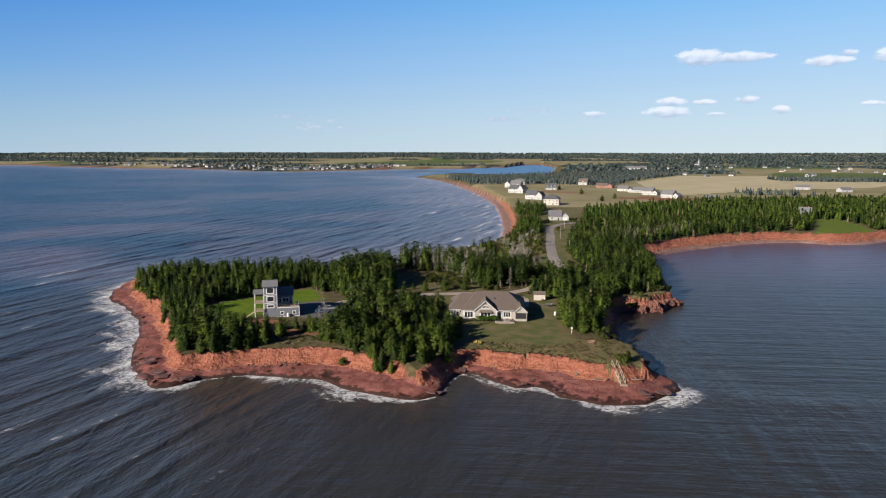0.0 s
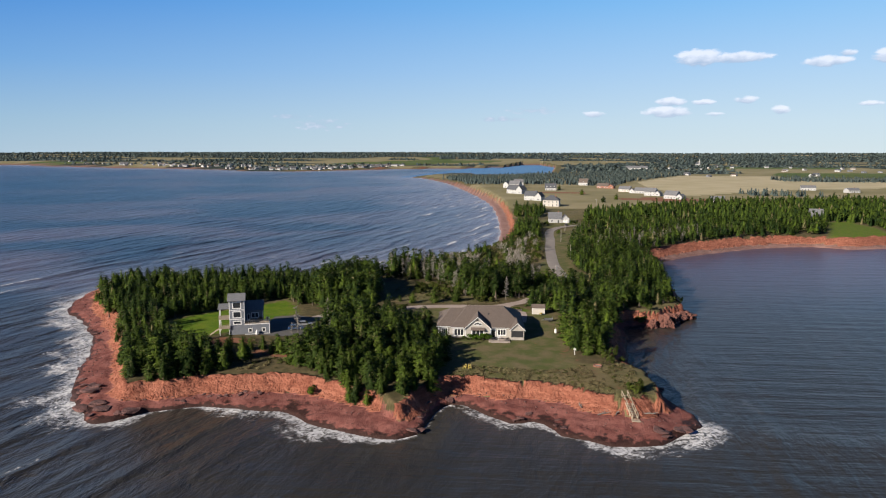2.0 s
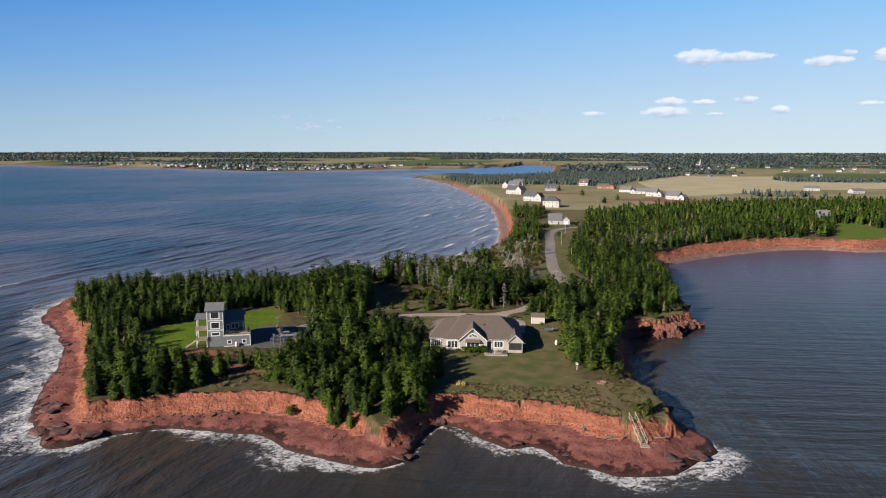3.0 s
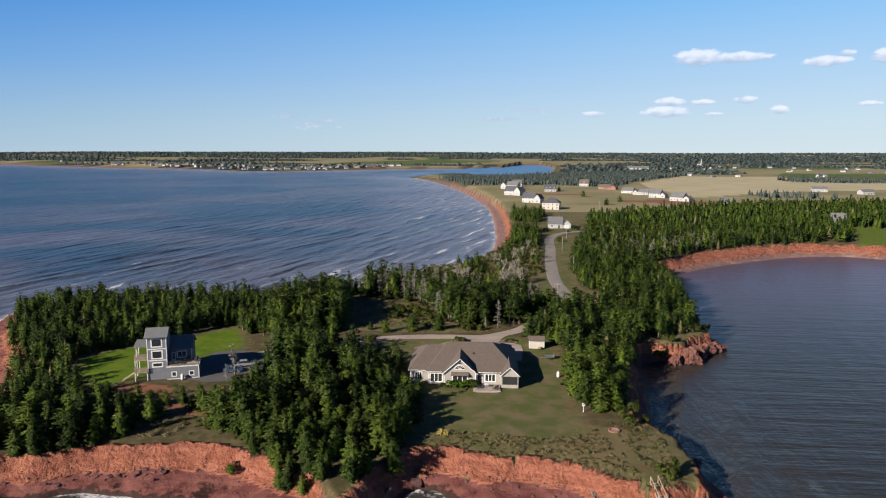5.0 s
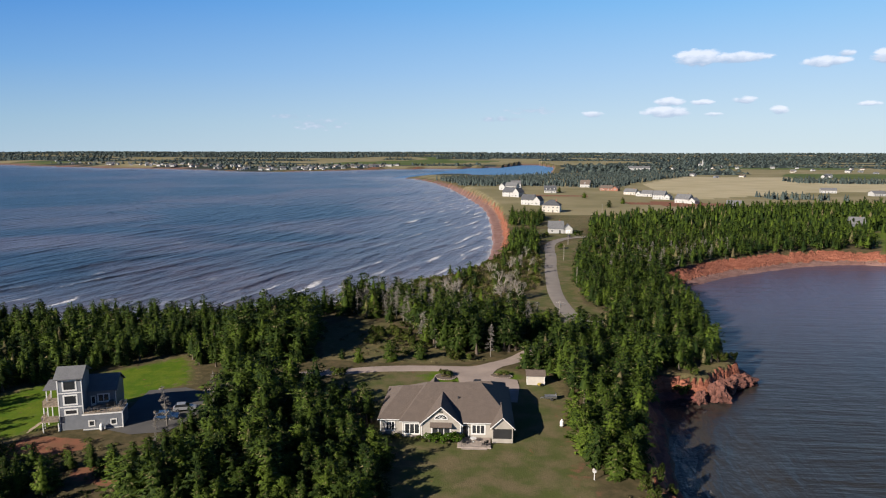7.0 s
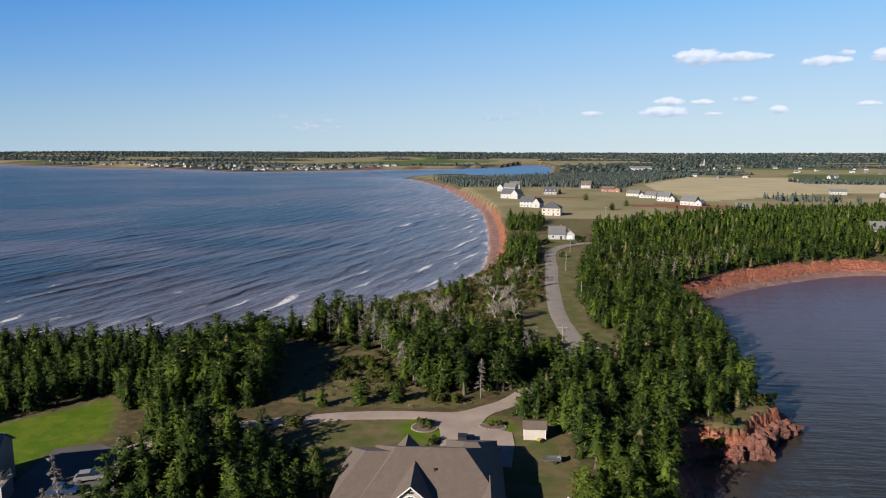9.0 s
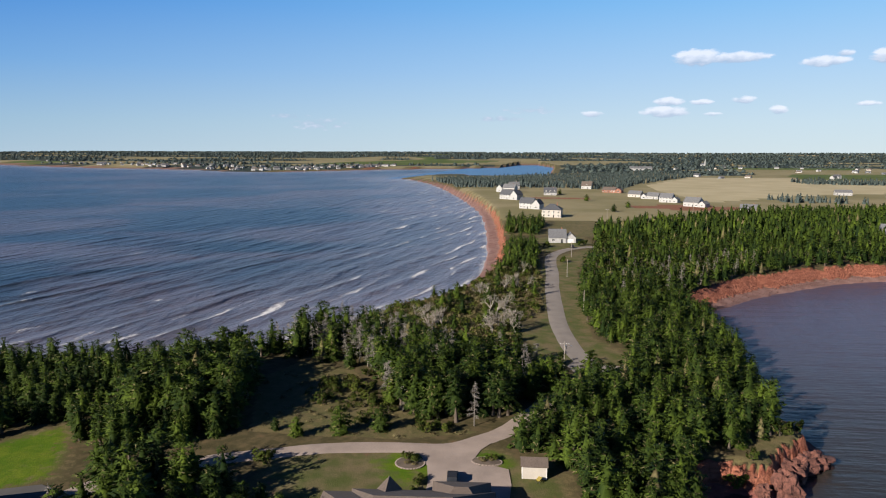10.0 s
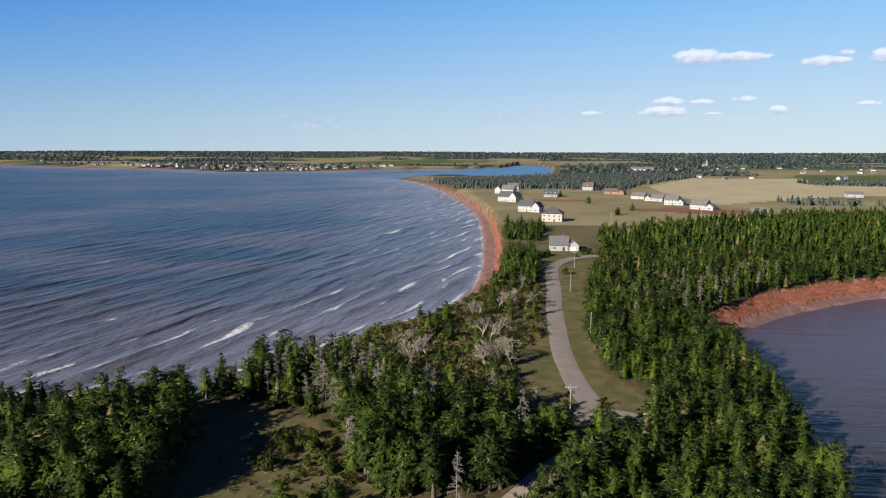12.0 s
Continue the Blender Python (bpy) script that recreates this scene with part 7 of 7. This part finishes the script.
joined("dry_brush", [b[1] for b in LIGHT_BUSHES], tower_brush[1::2], 64, (0.4, 0.9), M_HEATH, "brown brush on the slope below the grey house", "brush", soft=1.6)
clear_tufts = scatter(CLEARING, 2.4, 58, keep=0.5)
joined("dry_brush", TUFTS, clear_tufts, 59, (0.5, 1.1), M_HEATH, "dry tufts in the shaded clearing", "brush", soft=1.6)
clear_bushes = scatter([(-54, 272), (-46, 283), (-38, 279), (-33, 265), (-27, 256), (-38, 256), (-46, 264)], 2.9, 65, keep=0.6)
joined("green_brush", [b[1] for b in LIGHT_BUSHES], clear_bushes, 66, (0.5, 1.25), M_SCRUB, "green bushes and young growth in the clearing", "brush", soft=1.6)
# light-leaved thicket east of the road
thicket = scatter([(24, 345), (44, 372), (70, 430), (95, 470), (70, 540), (34, 545), (28, 510), (26, 440), (22, 390)], 4.6, 60, [VERGE, WHITE_HOUSE_LOT], keep=0.75)
joined("alder_thicket", [b[1] for b in LIGHT_BUSHES[:2]], thicket, 61, (1.3, 2.6), M_SCRUB, "light green alder thicket beside the road", "shrubs", soft=1.6)


def planting_bed(x, y, rx, ry, seed, label):
    """A kerbed bed with a heap of soil; its stones are single pieces."""
    top = thing("planting_bed", label, "flower bed", x, y)
    bm = bmesh.new()
    n = 24
    rings = []
    for f, z in ((1.0, 0.0), (0.95, 0.18), (0.5, 0.34)):
        rings.append([bm.verts.new((rx * f * math.cos(6.2832 * i / n), ry * f * math.sin(6.2832 * i / n), z)) for i in range(n)])
    for a, b in zip(rings, rings[1:]):
        for i in range(n):
            bm.faces.new((a[i], a[(i + 1) % n], b[(i + 1) % n], b[i]))
    bm.faces.new(rings[-1])
    part("soil", bm, M_BARK, top, "dark mulch")
    for i in range(28):
        a = 6.2832 * i / 28
        bx = boxes((-0.2, -0.12, 0, 0.2, 0.12, 0.2))
        e = part("edging_stone", bx, M_GRAVEL, top, soft=0.03)
        e.matrix_basis = pose(rx * math.cos(a), ry * math.sin(a), 0, 0, 0, math.degrees(a) + 90)
    return top


planting_bed(-22.3, 242.0, 2.5, 2.2, 1, "round kerbed planting bed in the lawn")
planting_bed(-9.3, 244.6, 2.6, 1.5, 2, "kerbed planting bed beside the forecourt")
shrubs([(-23.2, 242.8), (-22.2, 243.2), (-21.4, 242.6)], 0, (0.85, 1.1), "green shrub in the planting bed", "bed plants")
shrubs([(-22.6, 241.4), (-21.4, 241.3), (-10.2, 244.4), (-8.6, 244.9)], 2, (0.55, 0.75), "reddish shrub in the planting bed", "bed plants", material=M_HEATH)
shrubs([(-8.0, 245.2), (-9.2, 245.4), (-19.7, 234.4), (-19.9, 232.6), (-19.4, 236.0)], 0, (0.6, 0.8), "green ornamental shrub beside the forecourt", "bed plants")


# ---- loose things on the lots ----
def car(x, y, rz, paint, label):
    top = thing("car", label, "car", x, y, rz, z=height(x, y) + 0.12)
    b = bmesh.new()
    prism(b, [(-2.2, 0.35), (2.2, 0.35), (2.25, 0.75), (1.1, 0.95), (-2.05, 1.0), (-2.25, 0.7)], "y", -0.88, 0.88)
    body = part("body", b, paint, top, soft=0.05)
    c = bmesh.new()
    prism(c, [(-1.95, 0.98), (0.95, 0.95), (0.25, 1.5), (-1.55, 1.52)], "y", -0.76, 0.76)
    part("cabin_glass", c, M_GLASS, top, "dark car windows", soft=0.04)
    part("roof_panel", boxes((-1.5, -0.72, 1.5, 0.2, 0.72, 1.56)), paint, top, soft=0.02)
    for u in (-1.35, 1.4):
        for v in (-0.9, 0.72):
            w = bmesh.new()
            rod(w, (u, v, 0.32), (u, v + 0.18, 0.32), 0.33, 14)
            wheel = part("wheel", w, M_RUBBER, top)
            r = bmesh.new()
            rod(r, (u, v - 0.01 if v < 0 else v + 0.17, 0.32), (u, v + 0.01 if v < 0 else v + 0.19, 0.32), 0.2, 10)
            part("rim", r, M_METAL, wheel, "grey metal rim")
    for v in (-0.65, 0.45):
        part("headlight", boxes((2.2, v, 0.6, 2.27, v + 0.22, 0.74)), M_WHITE, top)
        part("tail_light", boxes((-2.27, v, 0.7, -2.18, v + 0.2, 0.85)), M_BRICK, top)


car(-73.4, 208.6, 20, M_BLUE, "dark blue car parked beside the grey house")
# a white car; its paint is greyed to stand in for the house's shade
car(-72.2, 213.2, 25, M_SHADED_WHITE, "white car parked beside the grey house, greyed by painted shade")
car(-14.2, 236.6, 96, M_DARK, "dark car parked behind the bungalow")
car(21.6, 298.6, 120, M_WHITE, "white car parked at the road's end")
car(15.5, 498, 100, M_DARK, "dark car parked before the white bungalow")


def trailer(x, y, rz):
    top = thing("utility_trailer", "grey open utility trailer parked at the tree edge", "trailer", x, y, rz)
    part("bed", boxes((-1.2, -0.75, 0.45, 1.2, 0.75, 0.52)), M_METAL, top)
    part("side_board", boxes((-1.2, -0.78, 0.52, 1.2, -0.74, 0.85)), M_METAL, top)
    part("side_board", boxes((-1.2, 0.74, 0.52, 1.2, 0.78, 0.85)), M_METAL, top)
    part("tailgate", boxes((1.18, -0.75, 0.5, 1.24, 0.75, 1.25)), M_METAL, top)
    dr = bmesh.new()
    beam(dr, (-1.2, -0.5, 0.45), (-2.2, 0, 0.4), 0.07, 0.08)
    beam(dr, (-1.2, 0.5, 0.45), (-2.2, 0, 0.4), 0.07, 0.08)
    part("drawbar", dr, M_METAL, top)
    for v in (-0.95, 0.8):
        w = bmesh.new()
        rod(w, (0.1, v, 0.3), (0.1, v + 0.15, 0.3), 0.3, 12)
        part("wheel", w, M_RUBBER, top)
    part("jack", boxes((-2.2, -0.04, 0, -2.12, 0.04, 0.5)), M_METAL, top)


trailer(2.2, 231.5, 8)


def yellow_barrow(x, y):
    top = thing("wheelbarrow", "yellow wheelbarrow leaning beside the shed", "wheelbarrow", x, y, 70)
    t = bmesh.new()
    prism(t, [(-0.55, 0.75), (0.6, 0.75), (0.35, 0.4), (-0.3, 0.4)], "y", -0.33, 0.33)
    part("tray", t, M_YELLOW, top)
    fr = bmesh.new()
    for v in (-0.25, 0.25):
        beam(fr, (-1.1, v, 0.6), (0.55, v * 0.3, 0.22), 0.05, 0.05)
        beam(fr, (-0.4, v, 0.42), (-0.45, v, 0.0), 0.05, 0.05)
    part("frame", fr, M_DARK, top)
    w = bmesh.new()
    rod(w, (0.6, -0.05, 0.2), (0.6, 0.05, 0.2), 0.2, 10)
    part("wheel", w, M_RUBBER, top)


yellow_barrow(-0.3, 238.6)


def tank(x, y, rz, label):
    top = thing("propane_tank", label, "tank", x, y, rz)
    t = bmesh.new()
    for (z0, r0), (z1, r1) in zip(((0.12, 0.22), (0.25, 0.38), (1.15, 0.38), (1.3, 0.24)), ((0.25, 0.38), (1.15, 0.38), (1.3, 0.24), (1.36, 0.1))):
        rod(t, (0, 0, z0), (0, 0, z1), r0, 14, r1)
    part("vessel", t, M_WHITE, top)
    c = bmesh.new()
    rod(c, (0, 0, 1.3), (0, 0, 1.5), 0.16, 10)
    part("valve_cap", c, M_WHITE, top)
    f = bmesh.new()
    rod(f, (0, 0, -0.05), (0, 0, 0.14), 0.3, 12)
    part("foot_ring", f, M_METAL, top)


tank(*at_tower(7.6, -1.6), 0, "white upright propane tank below the grey wall")
tank(4.2, 217.0, 0, "white propane tank at the edge of the trees")


def statue_post(x, y):
    top = thing("birdhouse_post", "white birdhouse on a post at the lawn edge", "birdhouse", x, y, 15)
    part("post", boxes((-0.06, -0.06, -0.2, 0.06, 0.06, 1.35)), M_WHITE, top)
    part("box", boxes((-0.25, -0.2, 1.35, 0.25, 0.2, 1.7)), M_WHITE, top)
    r = bmesh.new()
    prism(r, [(-0.34, 1.7), (0.34, 1.7), (0, 1.95)], "y", -0.27, 0.27)
    part("roof", r, M_CREAM, top)


statue_post(8.9, 196.6)


def fire_pit(x, y):
    top = thing("fire_pit", "ring of red bricks round a fire pit", "fire pit", x, y)
    e = boxes((-0.19, -0.12, -0.05, 0.19, 0.12, 0.28))
    first = part("brick", e, M_BRICK, top, soft=0.02)
    first.matrix_basis = pose(0.95, 0, 0, 0, 0, 90)
    for i in range(1, 15):
        a = 6.2832 * i / 15
        o = new("brick", first.data)
        o.parent = top
        o.matrix_basis = pose(0.95 * math.cos(a), 0.95 * math.sin(a), 0, 0, 0, math.degrees(a) + 90)
    a = bmesh.new()
    rod(a, (0, 0, -0.05), (0, 0, 0.08), 0.85, 14)
    part("ash", a, M_ASPHALT, top, "grey ash")


fire_pit(14.2, 188.0)


def lawn_chair(x, y, rz, paint, label, group):
    """A slatted garden armchair with a leaning fan back."""
    top = thing("lawn_chair", label, "chair", x, y, rz, group)
    seat = bmesh.new()
    for i in range(5):
        beam(seat, (-0.3, -0.3 + 0.13 * i, 0.38 - 0.03 * i), (0.3, -0.3 + 0.13 * i, 0.38 - 0.03 * i), 0.11, 0.025)
    part("seat", seat, paint, top)
    back = bmesh.new()
    for i in range(5):
        u = -0.26 + 0.13 * i
        beam(back, (u * 0.8, 0.25, 0.25), (u * 1.15, 0.6, 1.05 - 0.35 * u * u), 0.03, 0.11)
    part("backrest", back, paint, top)
    for s in (-0.34, 0.34):
        part("armrest", boxes((s - 0.07, -0.4, 0.58, s + 0.07, 0.4, 0.61)), paint, top)
        for v in (-0.35, 0.3):
            part("leg", boxes((s - 0.03, v, 0, s + 0.03, v + 0.07, 0.58)), paint, top)


for x, y, r in ((-18.6, 181.2, -20), (-17.4, 181.0, 10)):
    lawn_chair(x, y, r, M_YELLOW, "yellow slatted lawn chair facing the sea", "lawn chairs")
lawn_chair(-103.2, 197.0, 40, M_BLUE, "pale blue lawn chair on bright grass", "lawn chairs")


def utility_pole(x, y, tall, arms, rz, label, kit=True):
    top = thing("utility_pole", label, "utility pole", x, y, rz, "utility poles")
    p = bmesh.new()
    rod(p, (0, 0, -0.4), (0, 0, tall), 0.15, 8, 0.10)
    part("pole", p, M_POLE, top)
    if arms:
        part("crossarm", boxes((-1.1, -0.14, tall - 0.75, 1.1, -0.02, tall - 0.63)), M_POLE, top)
        for u in (-1.0, -0.4, 0.4, 1.0):
            i = bmesh.new()
            rod(i, (u, -0.08, tall - 0.63), (u, -0.08, tall - 0.42), 0.06, 8, 0.03)
            part("insulator", i, M_WHITE, top)
    if kit:
        t = bmesh.new()
        rod(t, (0.32, 0, tall - 2.0), (0.32, 0, tall - 1.1), 0.22, 10)
        part("transformer", t, M_METAL, top, "grey transformer can")
        a = bmesh.new()
        rod(a, (0, 0, tall - 1.6), (1.5, 0, tall - 1.2), 0.03, 6)
        box(a, 1.4, -0.1, tall - 1.26, 1.9, 0.1, tall - 1.12)
        part("street_light", a, M_METAL, top, "street light on an arm")


utility_pole(5.3, 295, 7.6, True, 8, "weathered utility pole with transformer and street light")
utility_pole(13.6, 357, 7.4, False, 0, "leaning weathered utility pole on the verge", False)
utility_pole(10.2, 417, 7.6, False, 0, "weathered utility pole on the verge", False)
utility_pole(14.0, 468, 7.8, True, 4, "utility pole with crossarm before the white house", False)
utility_pole(121, 700, 11, False, 0, "pale utility pole among the spruces", False)
utility_pole(47, 640, 9, True, 0, "weathered utility pole in the meadow", False)

# grey dead trees along the wood's edge above the cove
edge_dead = scatter([(26, 360), (50, 384), (66, 402), (110, 455), (80, 470), (40, 430), (26, 400)], 9.0, 92, [VERGE])
set_out("dead_tree", edge_dead, 93, (0.7, 1.0), [0, 1, 2], lambda v: [("branchwork", DEAD_MESHES[v])], "dead tree", ["bare grey dead spruce standing among living trees"] * 3, "dead spruces")
set_out("dead_tree", [(x, y, height(x, y)) for x, y in ((-72.4, 203.2), (-71.4, 205.4), (-64.5, 199), (-68, 196), (-61, 203), (-63, 208))], 94, (0.75, 1.0), [0, 1, 2], lambda v: [("branchwork", DEAD_MESHES[v])], "dead tree", ["bare grey dead spruce standing among living trees"] * 3, "dead spruces")
# single spruces in the meadow
set_out("spruce_tree", [(45, 848, height(45, 848)), (-20, 815, height(-20, 815)), (78, 770, height(78, 770)), (60, 720, height(60, 720)), (20, 955, height(20, 955))], 90, (0.9, 1.2), [1, 5], spruce_parts, "spruce", SPRUCE_LABELS, "spruces of the headland")
